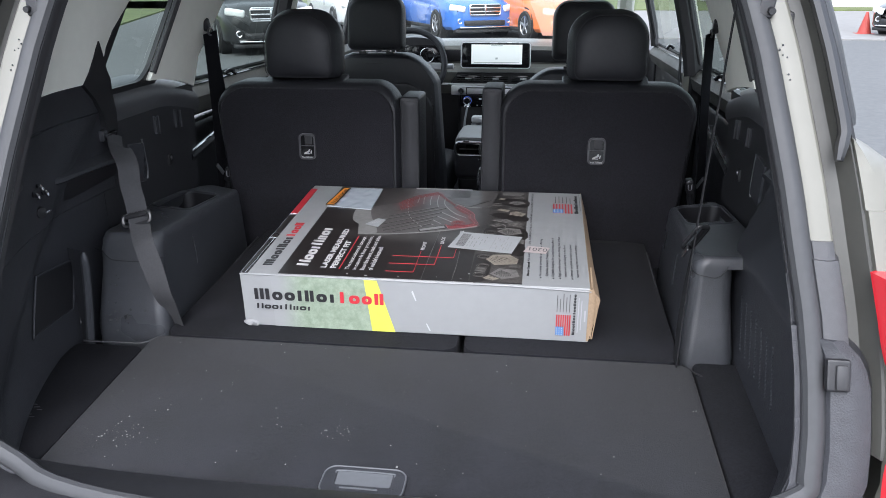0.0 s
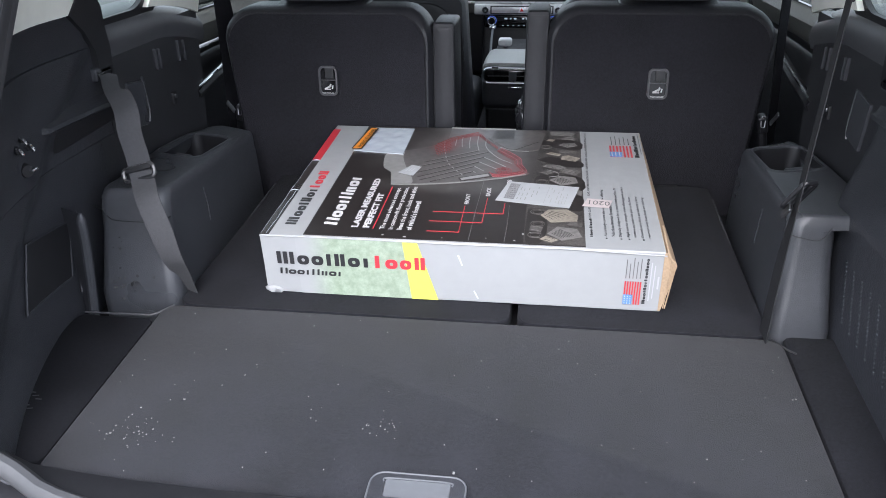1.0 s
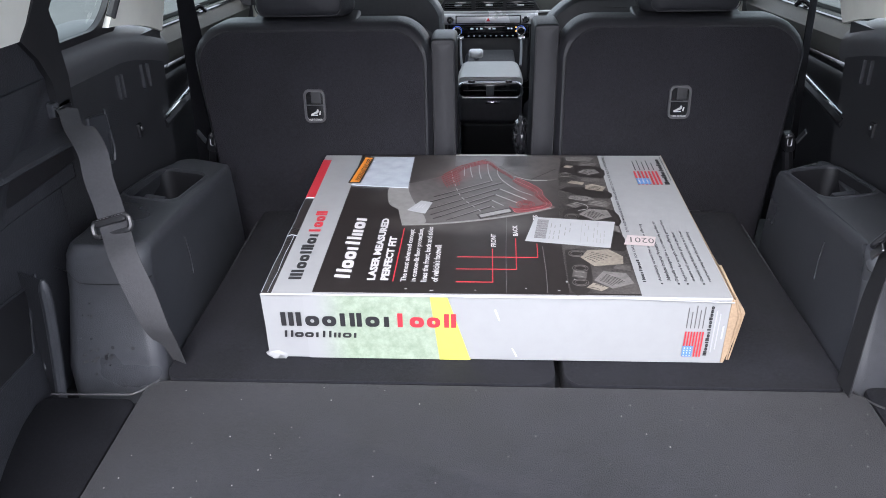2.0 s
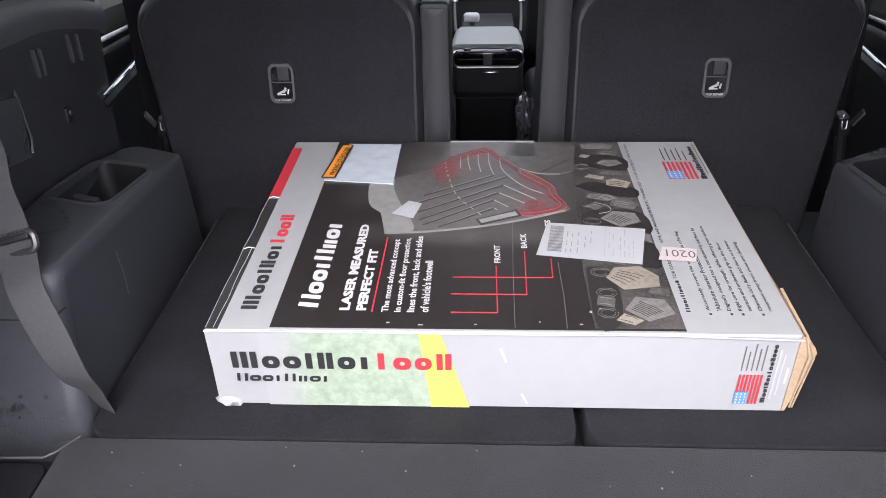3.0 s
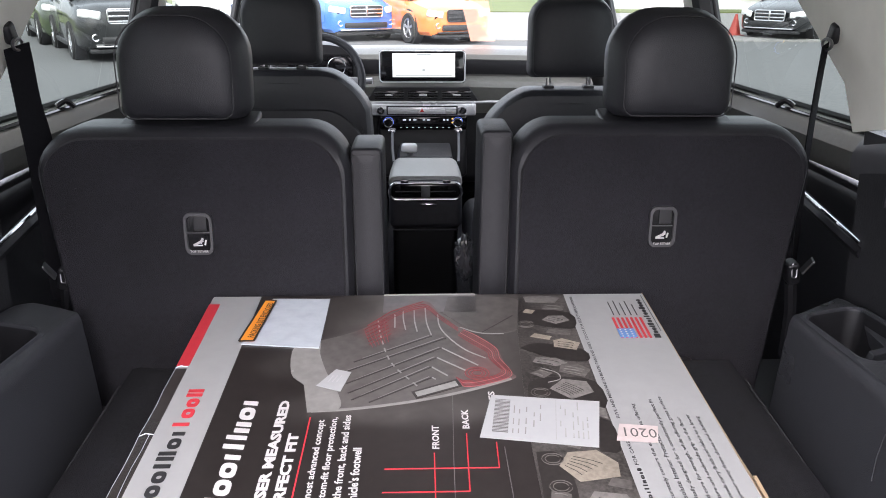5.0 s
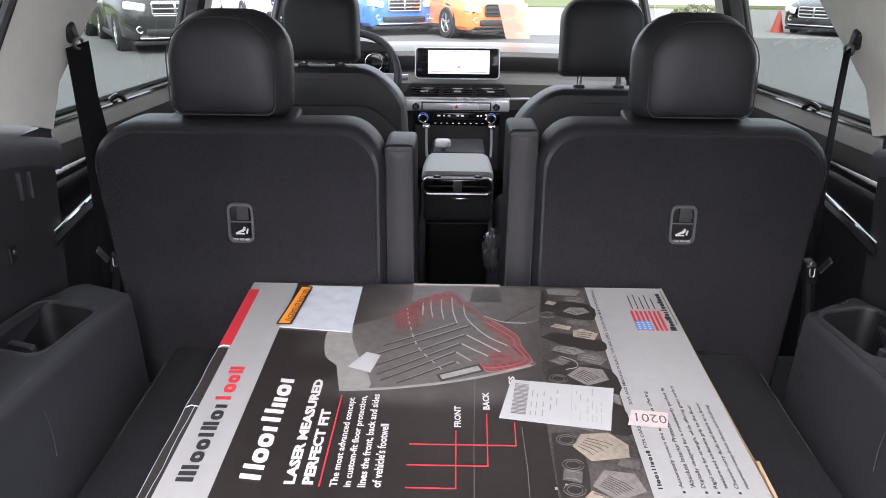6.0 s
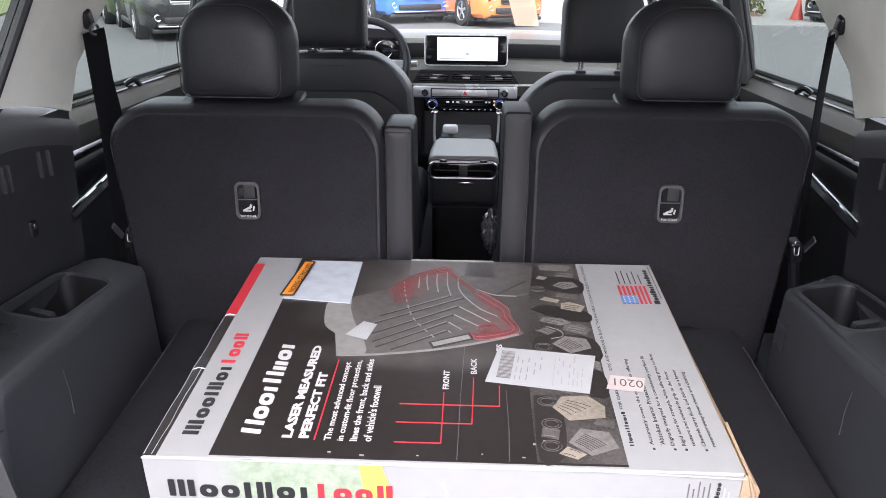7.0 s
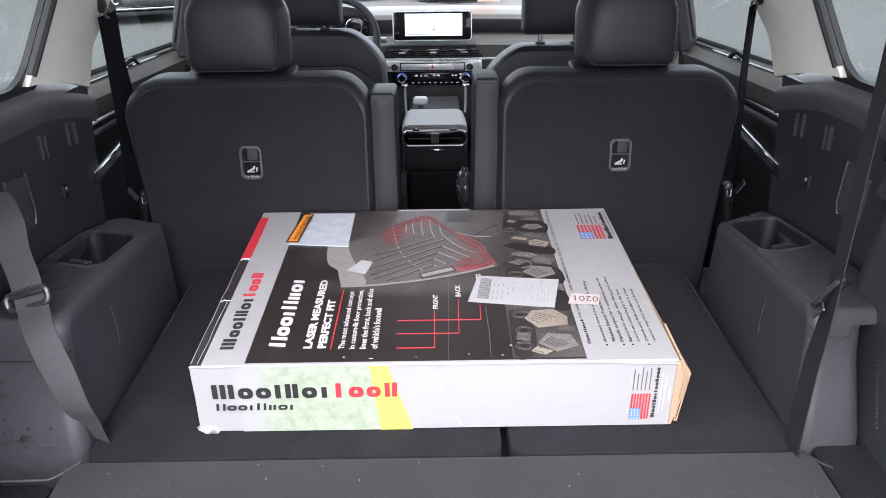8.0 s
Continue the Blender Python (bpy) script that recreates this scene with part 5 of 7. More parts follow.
# ---- third-row belts ----
for side in (-1, 1):
    b3 = thing("cargo_belt", (side * 0.545, 1.58, 0.0), "grey-black third-row belt with worn black tongue hanging down the side", "seat belt", "third-row belts")
    if side < 0:
        lineb = [(-0.714, 1.708, 0.385), (-0.690, 1.680, 0.369), (-0.660, 1.650, 0.356), (-0.633, 1.618, 0.335), (-0.621, 1.596, 0.300), (-0.611, 1.588, 0.262), (-0.598, 1.570, 0.226), (-0.566, 1.519, 0.200), (-0.544, 1.503, 0.150), (-0.533, 1.506, 0.090), (-0.531, 1.530, 0.040), (-0.530, 1.556, -0.02)]
        acr = [(0.1, 1, 0), (-0.2, 1, -0.1), (0.1, 0.9, 0.35), (0.65, 0.7, 0.3), (0.9, 0.3, 0.1), (0.95, 0.2, 0), (0.95, 0.2, 0), (0.9, 0.2, 0.3), (0.9, 0.2, 0.3), (0.9, -0.1, 0.3), (0.8, -0.4, 0.3), (0.7, -0.6, 0.3)]
        tg, turn = (-0.604, 1.572, 0.232), (64, -14, 8)
    else:
        lineb = [(0.582, 1.540, 0.885), (0.568, 1.525, 0.70), (0.553, 1.510, 0.50), (0.5456, 1.502, 0.40), (0.538, 1.494, 0.30), (0.534, 1.490, 0.245), (0.531, 1.491, 0.20), (0.529, 1.496, 0.15), (0.527, 1.497, 0.09), (0.526, 1.500, 0.0)]
        acr = [(0.17, 0.985, 0)] * 6 + [(0.12, 1, 0), (0.05, 1, 0), (0.02, 1, 0), (0.0, 1, 0)]
        tg, turn = (0.537, 1.497, 0.263), None
    # same webbing both sides; the right one's shade is in its darker colour
    part("webbing", ribbon(lineb, acr, 0.043, 0.0016, 6), BELT if side < 0 else BELT_SHADED, b3)
    T = pose(*tg, *turn) if turn else Matrix.Translation(tg) @ Matrix(((0.40, 0.829, 0.391), (-0.35, 0.530, -0.772), (0.85, -0.179, -0.500))).to_4x4()
    long, deep = (0.060, 0.024) if side < 0 else (0.058, 0.028)
    part("tongue_frame", placed(ring(long, deep, 0.009, (0, 0, 0), 0.0046 if side < 0 else 0.0042, 0), T), TONGUE if side < 0 else PLASTIC_DEEP, b3, "glossy black belt tongue")
    part("tongue_cover", placed(boxed((0, 0.008, 0), (long - 0.010, 0.010, 0.008), 0.003), T), PLASTIC_DEEP, b3)
    scuffs = bmesh.new()
    rng = random.Random(31)
    for k in range(9):
        block(scuffs, ((k / 8 - 0.5) * (long - 0.014) + rng.uniform(-0.002, 0.002), deep / 2 + 0.0022, 0.0032), (rng.uniform(0.0015, 0.0040), 0.0014, 0.0012))
    part("scuffs", placed(scuffs, T), METAL, b3, "bright worn metal scuffs")
    part("tongue_rim", placed(ring(long + 0.004, deep + 0.004, 0.011, (0, 0, -0.002), 0.0014, 0), T), METAL, b3, "bright bare edge of the tongue")
    if side > 0:
        part("tongue_plate", boxed((0.5215, 1.494, 0.236), (0.004, 0.014, 0.026), 0.0015, 1, pose(0, 0, 0, 32, 18, 0)), METAL, b3, "bare steel latch plate")

# crumpled wrapping caught beside the chair
rng = random.Random(5)
bag = bmesh.new()
bmesh.ops.create_icosphere(bag, subdivisions=3, radius=1.0)
for v in bag.verts:
    k = 1 + 0.22 * math.sin(9 * v.co.x + 4 * v.co.z) * math.cos(7 * v.co.y + 5 * v.co.z) + rng.uniform(-0.10, 0.10)
    v.co = Vector((0.072 + 0.022 * v.co.x * k, 2.46 + 0.035 * v.co.y * k, 0.105 + 0.050 * v.co.z * k))
WRAP = mat("clear_wrapping", (0.035, 0.035, 0.04), 0.15, var=0.2, scale=60, coat=1.0)
wrap = part("plastic_wrapping", bag, WRAP, None, "", 10)
tagged(wrap, "crumpled glossy plastic wrapping tucked beside the chair", "wrapping")

# ---- the parcel ----
BOX = Matrix.Translation((-0.008, 1.552, fz(1.552))) @ pose(0, 0, 0, 4.0, 0, 0)
BX, BY0, BY1, BH = 0.367, 0.004, 0.570, 0.125
parcel = new("parcel_box")
parcel.matrix_basis = BOX
tagged(parcel, "large flat white printed carton with shipping labels and worn corners", "cardboard box")


def printed(name, base, rough=0.4, var=0.12, scale=20):
    return mat(name, base, rough, var=var, scale=scale, coat=0.15)


P_WHITE = printed("print_white", (0.46, 0.46, 0.475), 0.38, 0.03)
P_BLACK = printed("print_black", (0.028, 0.024, 0.023), 0.33, 0.25, 14)
P_DARK = printed("print_charcoal", (0.078, 0.071, 0.067), 0.35, 0.45, 14)
P_GREY = printed("print_grey", (0.20, 0.195, 0.188), 0.38, 0.25, 16)
P_MID = printed("print_mid_grey", (0.105, 0.10, 0.10), 0.38, 0.35, 16)
P_LIGHT = printed("print_light_grey", (0.25, 0.25, 0.24), 0.4, 0.25, 25)
P_RED = printed("print_red", (0.46, 0.030, 0.042), 0.38, 0.08)
P_RED_SOFT = printed("print_soft_red", (0.34, 0.10, 0.11), 0.38, 0.2)
P_ROSE = printed("print_dull_red", (0.20, 0.042, 0.046), 0.38, 0.3)
P_YELLOW = printed("print_yellow", (0.54, 0.56, 0.085), 0.38, 0.06)
P_BLUE = printed("print_blue", (0.09, 0.20, 0.42), 0.4, 0.08)
P_INK = printed("print_ink", (0.02, 0.02, 0.022), 0.4, 0.0)
P_PALE = printed("print_pale_text", (0.36, 0.36, 0.38), 0.4, 0.0)
P_ORANGE = printed("print_orange", (0.72, 0.26, 0.03), 0.35, 0.06)
PAPER = mat("label_paper", (0.325, 0.333, 0.338), 0.6, var=0.03, scale=30)
PAPER_PINK = mat("pink_sticker", (0.40, 0.345, 0.335), 0.6, var=0.08, scale=30)
FILM = mat("clear_film", (0.42, 0.46, 0.50), 0.22, var=0.05, scale=30, bump=0.25, bump_scale=55, coat=0.6)


def green_fade():
    """White board that fades into a soft mottled green towards one edge."""
    m = bpy.data.materials.new("print_green_fade")
    m.use_nodes = True
    n, l = m.node_tree.nodes, m.node_tree.links
    b = n["Principled BSDF"]
    b.inputs["Roughness"].default_value = 0.38
    geo, sep, rng, tex, mixc = n.new("ShaderNodeNewGeometry"), n.new("ShaderNodeSeparateXYZ"), n.new("ShaderNodeMapRange"), n.new("ShaderNodeTexNoise"), n.new("ShaderNodeMix")
    l.new(geo.outputs["Position"], sep.inputs[0])
    l.new(sep.outputs["X"], rng.inputs["Value"])
    rng.interpolation_type = "SMOOTHSTEP"
    rng.inputs["From Min"].default_value, rng.inputs["From Max"].default_value = -0.300, -0.235
    tex.inputs["Scale"].default_value, tex.inputs["Detail"].default_value, tex.inputs["Roughness"].default_value = 55, 6, 0.75
    l.new(geo.outputs["Position"], tex.inputs["Vector"])
    ramp = n.new("ShaderNodeValToRGB")
    ramp.color_ramp.elements[0].position, ramp.color_ramp.elements[0].color = 0.35, (0.19, 0.24, 0.175, 1)
    ramp.color_ramp.elements[1].position, ramp.color_ramp.elements[1].color = 0.68, (0.31, 0.36, 0.28, 1)
    l.new(tex.outputs[0], ramp.inputs[0])
    mixc.data_type = "RGBA"
    mixc.inputs["A"].default_value = (0.280, 0.284, 0.286, 1)
    l.new(rng.outputs[0], mixc.inputs["Factor"])
    l.new(ramp.outputs[0], mixc.inputs["B"])
    l.new(mixc.outputs["Result"], b.inputs["Base Color"])
    return m


P_GREEN = green_fade()
P_COLUMN = printed("print_dim_pictures", (0.052, 0.047, 0.044), 0.36, 0.85, 60)


def bpart(name, bm, material, label="", parent=None, angle=35.0):
    bmesh.ops.transform(bm, matrix=BOX, verts=bm.verts)
    return part(name, bm, material, parent or parcel, label, angle)


# carton with slightly bowed faces
shellb = bmesh.new()
rings = []
for inset, z in ((0.003, 0.0), (0.0, 0.003), (0.0, 0.03), (-0.001, 0.065), (0.0, 0.10), (0.0, BH - 0.002), (0.002, BH)):
    ring_ = []
    for k in range(4):
        c0 = ((BX, BY1), (-BX, BY1), (-BX, BY0), (BX, BY0))[k]
        c1 = ((BX, BY1), (-BX, BY1), (-BX, BY0), (BX, BY0))[(k + 1) % 4]
        for i in range(10):
            t_ = i / 10
            x, y = c0[0] + (c1[0] - c0[0]) * t_, c0[1] + (c1[1] - c0[1]) * t_
            bow = 0.0012 * math.sin(z / BH * math.pi) * math.sin(t_ * math.pi * 2.3)
            x -= math.copysign(inset, x)
            y += inset if y < 0.2 else -inset
            ring_.append((x, y + (bow if k == 2 else 0), z))
    rings.append(ring_)
loft(shellb, rings)
carton = bpart("carton", shellb, CARDBOARD_WHITE, "white coated cardboard")


def slab(pts, z=BH, lift=0.0006, thick=0.0010):
    """A flat printed shape on the lid from its corner points."""
    bm = bmesh.new()
    vs = [bm.verts.new((x, y, z + lift)) for x, y in pts]
    bm.faces.new(vs)
    give_back(bm, Vector((0, 0, -thick)))
    return bm


def rect(x0, x1, y0, y1):
    return [(x0, y0), (x1, y0), (x1, y1), (x0, y1)]


def line_strip(pts, width, lift=0.0014):
    """A flat printed stroke on the lid."""
    bm = bmesh.new()
    pts = [Vector((x, y, 0)) for x, y in pts]
    rows = []
    for i, p in enumerate(pts):
        d_ = (pts[min(i + 1, len(pts) - 1)] - pts[max(i - 1, 0)]).normalized()
        s_ = Vector((-d_.y, d_.x, 0)) * width / 2
        rows.append((bm.verts.new(p + s_ + Vector((0, 0, BH + lift))), bm.verts.new(p - s_ + Vector((0, 0, BH + lift)))))
    for a_, b_ in zip(rows, rows[1:]):
        bm.faces.new((a_[0], a_[1], b_[1], b_[0]))
    give_back(bm, Vector((0, 0, -0.0006)))
    return bm


def lid_text(text, x_base, y0, length, height, bold=0.0, lift=0.0016):
    """Words that run away from the front edge, their feet to the right."""
    return placed(words(text, length, height, bold), Matrix.Translation((x_base, y0, BH + lift)) @ pose(0, 0, 0, 0, 0, 90))


def lid_print():
    """Black lid print with soft charcoal fields behind the picture."""
    m = printed("print_black_lid", (0.0195, 0.0162, 0.0155), 0.36, 0.25, 14)
    n, l = m.node_tree.nodes, m.node_tree.links
    b = n["Principled BSDF"]
    old = b.inputs["Base Color"].links[0].from_socket
    geo, cloud_ = n.new("ShaderNodeNewGeometry"), n.new("ShaderNodeTexNoise")
    cloud_.inputs["Scale"].default_value, cloud_.inputs["Detail"].default_value, cloud_.inputs["Distortion"].default_value = 14, 5, 1.2
    l.new(geo.outputs["Position"], cloud_.inputs["Vector"])
    for cx_, cy_, rx_, ry_, k_, tint in ((0.02, 0.470, 0.26, 0.20, 0.95, (0.105, 0.097, 0.092, 1)), (-0.02, 0.245, 0.24, 0.055, 0.75, (0.085, 0.078, 0.074, 1)), (0.10, 0.300, 0.14, 0.085, 0.55, (0.070, 0.064, 0.061, 1)), (-0.215, 0.360, 0.05, 0.060, 0.45, (0.060, 0.055, 0.052, 1))):
        shift, size, far, fall, soft, mixc = n.new("ShaderNodeVectorMath"), n.new("ShaderNodeVectorMath"), n.new("ShaderNodeVectorMath"), n.new("ShaderNodeMapRange"), n.new("ShaderNodeMath"), n.new("ShaderNodeMix")
        shift.operation, size.operation, far.operation, soft.operation = "SUBTRACT", "MULTIPLY", "LENGTH", "MULTIPLY"
        l.new(geo.outputs["Position"], shift.inputs[0])
        shift.inputs[1].default_value = (cx_ - 0.008, 1.543 + cy_, 0)
        l.new(shift.outputs[0], size.inputs[0])
        size.inputs[1].default_value = (1 / rx_, 1 / ry_, 0)
        l.new(size.outputs[0], far.inputs[0])
        fall.interpolation_type = "SMOOTHSTEP"
        fall.inputs["From Min"].default_value, fall.inputs["From Max"].default_value = 0.25, 1.0
        fall.inputs["To Min"].default_value, fall.inputs["To Max"].default_value = 1.5 * k_, 0.0
        l.new(far.outputs["Value"], fall.inputs["Value"])
        l.new(fall.outputs[0], soft.inputs[0])
        l.new(cloud_.outputs[0], soft.inputs[1])
        mixc.data_type = "RGBA"
        l.new(soft.outputs[0], mixc.inputs["Factor"])
        l.new(old, mixc.inputs["A"])
        mixc.inputs["B"].default_value = tint
        old = mixc.outputs["Result"]
    l.new(old, b.inputs["Base Color"])
    return m


black = bpart("lid_panel", slab(rect(-0.2855, 0.228, BY0 + 0.006, BY1 - 0.002)), lid_print(), "black printed lid panel")
for x0, x1, y0, y1, m_ in ((-0.367, -0.350, 0.0, 0.345, P_BLACK), (-0.367, -0.349, 0.347, 0.540, P_RED)):
    bpart("edge_band", slab(rect(x0, x1, y0 + 0.006, y1)), m_)
side_band = bmesh.new()
block(side_band, (-BX - 0.0006, (BY0 + BY1) / 2, BH / 2), (0.0012, BY1 - BY0 - 0.006, BH - 0.006))
bpart("side_panel", side_band, P_BLACK)


def wordmark(parent, m, length, height, letters, gap, materials, slant=0.0, stroke=0.27):
    """A trade mark drawn as plain bars and rounded frames: (relative width, relative height, which material, how many bars; 0: a frame)."""
    total = sum(q[0] for q in letters) + gap * (len(letters) - 1)
    x = 0.0
    for w_, h_, k, bars in letters:
        wd, ht, st = w_ / total * length, h_ * height, stroke * height
        if bars:
            shapes = [(x + wd * (i + 0.5) / bars, min(st * 1.15, wd / bars * 0.74)) for i in range(bars)]
            meshes = [slab([(c + p, ht / 2 + q) for p, q in rr(bw, ht, bw * 0.10, 2)], 0.0, 0.0008, 0.0008) for c, bw in shapes]
        else:
            outer, inner = rr(wd * 0.97, ht, min(wd, ht) * 0.42, 4), rr(max(wd * 0.97 - 2.3 * st, wd * 0.22), max(ht - 1.7 * st, ht * 0.2), min(wd, ht) * 0.2, 4)
            meshes = [ring_panel(outer, inner, lambda p, q, x=x, wd=wd, ht=ht: Vector((x + wd / 2 + p, ht / 2 + q, 0.0008)), 1, Vector((0, 0, -0.0008)))]
        for bm in meshes:
            for v in bm.verts:
                v.co.x += slant * v.co.y
            bpart("mark_block", placed(bm, m), materials[k], parent=parent)
        x += wd + gap / total * length


WORD_A = [(1.5, 1.0, 0, 3), (0.95, 0.74, 0, 0), (0.95, 0.74, 0, 0), (0.5, 0.95, 0, 1), (0.9, 1.0, 0, 2), (0.95, 0.74, 0, 0), (0.55, 0.74, 0, 1), (0.9, 1.0, 1, 1), (0.95, 0.74, 1, 0), (0.9, 0.74, 1, 0), (0.9, 1.0, 1, 2)]
WORD_B = [(0.7, 1.0, 0, 1), (0.36, 1.0, 0, 1), (0.95, 0.74, 0, 0), (0.95, 0.74, 0, 0), (0.5, 0.74, 0, 1), (0.7, 1.0, 0, 1), (0.36, 1.0, 0, 1), (0.9, 0.74, 0, 2), (0.95, 0.74, 0, 0), (0.5, 0.74, 0, 1)]
UP = pose(0, 0, 0, 0, 0, 90)
wordmark(carton, Matrix.Translation((-0.311, 0.045, BH + 0.0006)) @ UP, 0.248, 0.021, WORD_A, 0.16, (P_INK, P_RED))
wordmark(black, Matrix.Translation((-0.232, 0.045, BH + 0.0012)) @ UP, 0.218, 0.026, WORD_B, 0.10, (INK_WHITE,), 0.12)
bpart("lettering", lid_text("LASER MEASURED", -0.190, 0.045, 0.217, 0.0135, 0.05), INK_WHITE, parent=black)
bpart("lettering", lid_text("PERFECT FIT", -0.1685, 0.045, 0.147, 0.0135, 0.05), INK_WHITE, parent=black)
for text, x, ln in (("The most advanced concept", -0.1375, 0.177), ("in custom-fit floor protection,", -0.1215, 0.182), ("lines the front, back and sides", -0.1050, 0.186), ("of vehicle's footwell", -0.0885, 0.120)):
    bpart("lettering", lid_text(text, x, 0.042, ln, 0.0115, 0.025), INK_WHITE, parent=black)
bpart("red_rule", line_strip([(-0.161, 0.043), (-0.1595, 0.225)], 0.0018), P_RED, parent=black)
for pts in (((-0.060, 0.0435), (-0.001, 0.0435), (-0.001, 0.151)), ((-0.061, 0.0835), (0.038, 0.0835), (0.040, 0.188)), ((-0.060, 0.123), (0.075, 0.123), (0.076, 0.170))):
    for p_, q_ in zip(pts, pts[1:]):
        bpart("red_rule", line_strip([p_, q_], 0.0014), P_RED, parent=black)
bpart("lettering", lid_text("FRONT", 0.0055, 0.158, 0.046, 0.009, 0.03), INK_WHITE, parent=black)
bpart("lettering", lid_text("BACK", 0.0445, 0.197, 0.040, 0.009, 0.03), INK_WHITE, parent=black)
bpart("lettering", lid_text("SIDES", 0.083, 0.228, 0.050, 0.009, 0.03), INK_WHITE, parent=black)

# printed picture of a ribbed floor mat
def blob(pts, per=6):
    return [(p.x, p.y) for p in smooth_line([(x, y, 0) for x, y in pts], per)]


def mat_print():
    """Charcoal print of a moulded mat with two soft red glows."""
    m = printed("print_moulded_mat", (0.088, 0.081, 0.078), 0.36, 0.35, 18)
    n, l = m.node_tree.nodes, m.node_tree.links
    b = n["Principled BSDF"]
    old = b.inputs["Base Color"].links[0].from_socket
    geo, sep, flat = n.new("ShaderNodeNewGeometry"), n.new("ShaderNodeSeparateXYZ"), n.new("ShaderNodeCombineXYZ")
    l.new(geo.outputs["Position"], sep.inputs[0])
    l.new(sep.outputs["X"], flat.inputs["X"])
    l.new(sep.outputs["Y"], flat.inputs["Y"])
    for cx_, cy_, r_, k_ in ((-0.080, 0.465, 0.060, 0.34), (0.085, 0.335, 0.075, 0.20), (0.075, 0.400, 0.050, 0.15), (-0.02, 0.515, 0.055, 0.26)):
        dist, fall, mixc = n.new("ShaderNodeVectorMath"), n.new("ShaderNodeMapRange"), n.new("ShaderNodeMix")
        dist.operation = "DISTANCE"
        dist.inputs[1].default_value = (cx_ - 0.008, 1.543 + cy_, 0)
        l.new(flat.outputs[0], dist.inputs[0])
        fall.interpolation_type = "SMOOTHSTEP"
        fall.inputs["From Min"].default_value, fall.inputs["From Max"].default_value = 0.0, r_
        fall.inputs["To Min"].default_value, fall.inputs["To Max"].default_value = k_, 0.0
        l.new(dist.outputs["Value"], fall.inputs["Value"])
        mixc.data_type = "RGBA"
        l.new(fall.outputs[0], mixc.inputs["Factor"])
        l.new(old, mixc.inputs["A"])
        mixc.inputs["B"].default_value = (0.27, 0.050, 0.056, 1)
        old = mixc.outputs["Result"]
    l.new(old, b.inputs["Base Color"])
    return m


P_MAT = mat_print()
bpart("carpet_picture", slab(blob([(0.02, 0.50), (0.07, 0.442), (0.115, 0.437), (0.14, 0.46), (0.145, 0.55), (0.03, 0.56)], 4), lift=0.0011), P_DARK, parent=black)
picture = bpart("mat_picture", slab(blob([(-0.165, 0.236), (-0.110, 0.240), (-0.03, 0.255), (0.05, 0.280), (0.112, 0.308), (0.114, 0.322), (0.104, 0.335), (0.104, 0.352), (0.096, 0.39), (0.070, 0.43), (0.045, 0.456), (0.016, 0.500), (-0.010, 0.545), (-0.065, 0.509), (-0.100, 0.461), (-0.13, 0.438), (-0.165, 0.420), (-0.205, 0.402), (-0.200, 0.330), (-0.178, 0.300)], 4), lift=0.0012), P_MAT, parent=black)
bpart("mat_lip", slab(blob([(-0.165, 0.236), (-0.125, 0.243), (-0.128, 0.275), (-0.150, 0.330), (-0.165, 0.38), (-0.170, 0.415), (-0.205, 0.402), (-0.200, 0.330), (-0.178, 0.300)], 4), lift=0.0016), P_GREY, parent=picture)
bpart("mat_rim", line_strip(blob([(-0.160, 0.238), (-0.10, 0.243), (-0.02, 0.259), (0.05, 0.282), (0.110, 0.309)], 8), 0.005, 0.0017), P_GREY, parent=picture)
# ribs: dark straight halves, pale bent halves, then pale arcs
ribs = (((-0.114, 0.356), (0.000, 0.428), None), ((-0.134, 0.324), (0.022, 0.422), None), ((-0.120, 0.301), (0.015, 0.393), (0.066, 0.344)), ((-0.116, 0.278), (0.007, 0.366), (0.047, 0.331)),
        ((-0.110, 0.262), (-0.001, 0.341), (0.021, 0.318)), ((-0.086, 0.256), (-0.001, 0.314), (0.004, 0.309)))
for p_, q_, r_ in ribs:
    bpart("rib", line_strip([p_, q_], 0.0022, 0.0018), P_BLACK, parent=picture)
    bpart("rib_light", line_strip([(p_[0] + 0.012, p_[1] + 0.010), (q_[0] - 0.004, q_[1] + 0.002)], 0.0009, 0.0018), P_GREY, parent=picture)
    if r_:
        bpart("rib_light", line_strip([q_, r_], 0.0022, 0.0019), P_LIGHT, parent=picture)
for pts in (((-0.058, 0.498), (-0.057, 0.455)), ((-0.045, 0.508), (-0.044, 0.48), (-0.040, 0.448)), ((-0.027, 0.511), (-0.026, 0.475), (-0.022, 0.442)), ((-0.009, 0.518), (-0.007, 0.47), (0.000, 0.431)), ((0.011, 0.496), (0.013, 0.46), (0.024, 0.428), (0.049, 0.388), (0.078, 0.363))):
    bpart("rib_arc", line_strip(blob(pts, 5), 0.0020, 0.0020), P_LIGHT, parent=picture)
crest = blob([(-0.084, 0.477), (-0.077, 0.424), (-0.059, 0.352), (-0.022, 0.293)], 7)
for i in range(0, len(crest) - 1, 2):
    bpart("broken_line", line_strip(crest[i:i + 2], 0.0022, 0.0021), P_LIGHT, parent=picture)
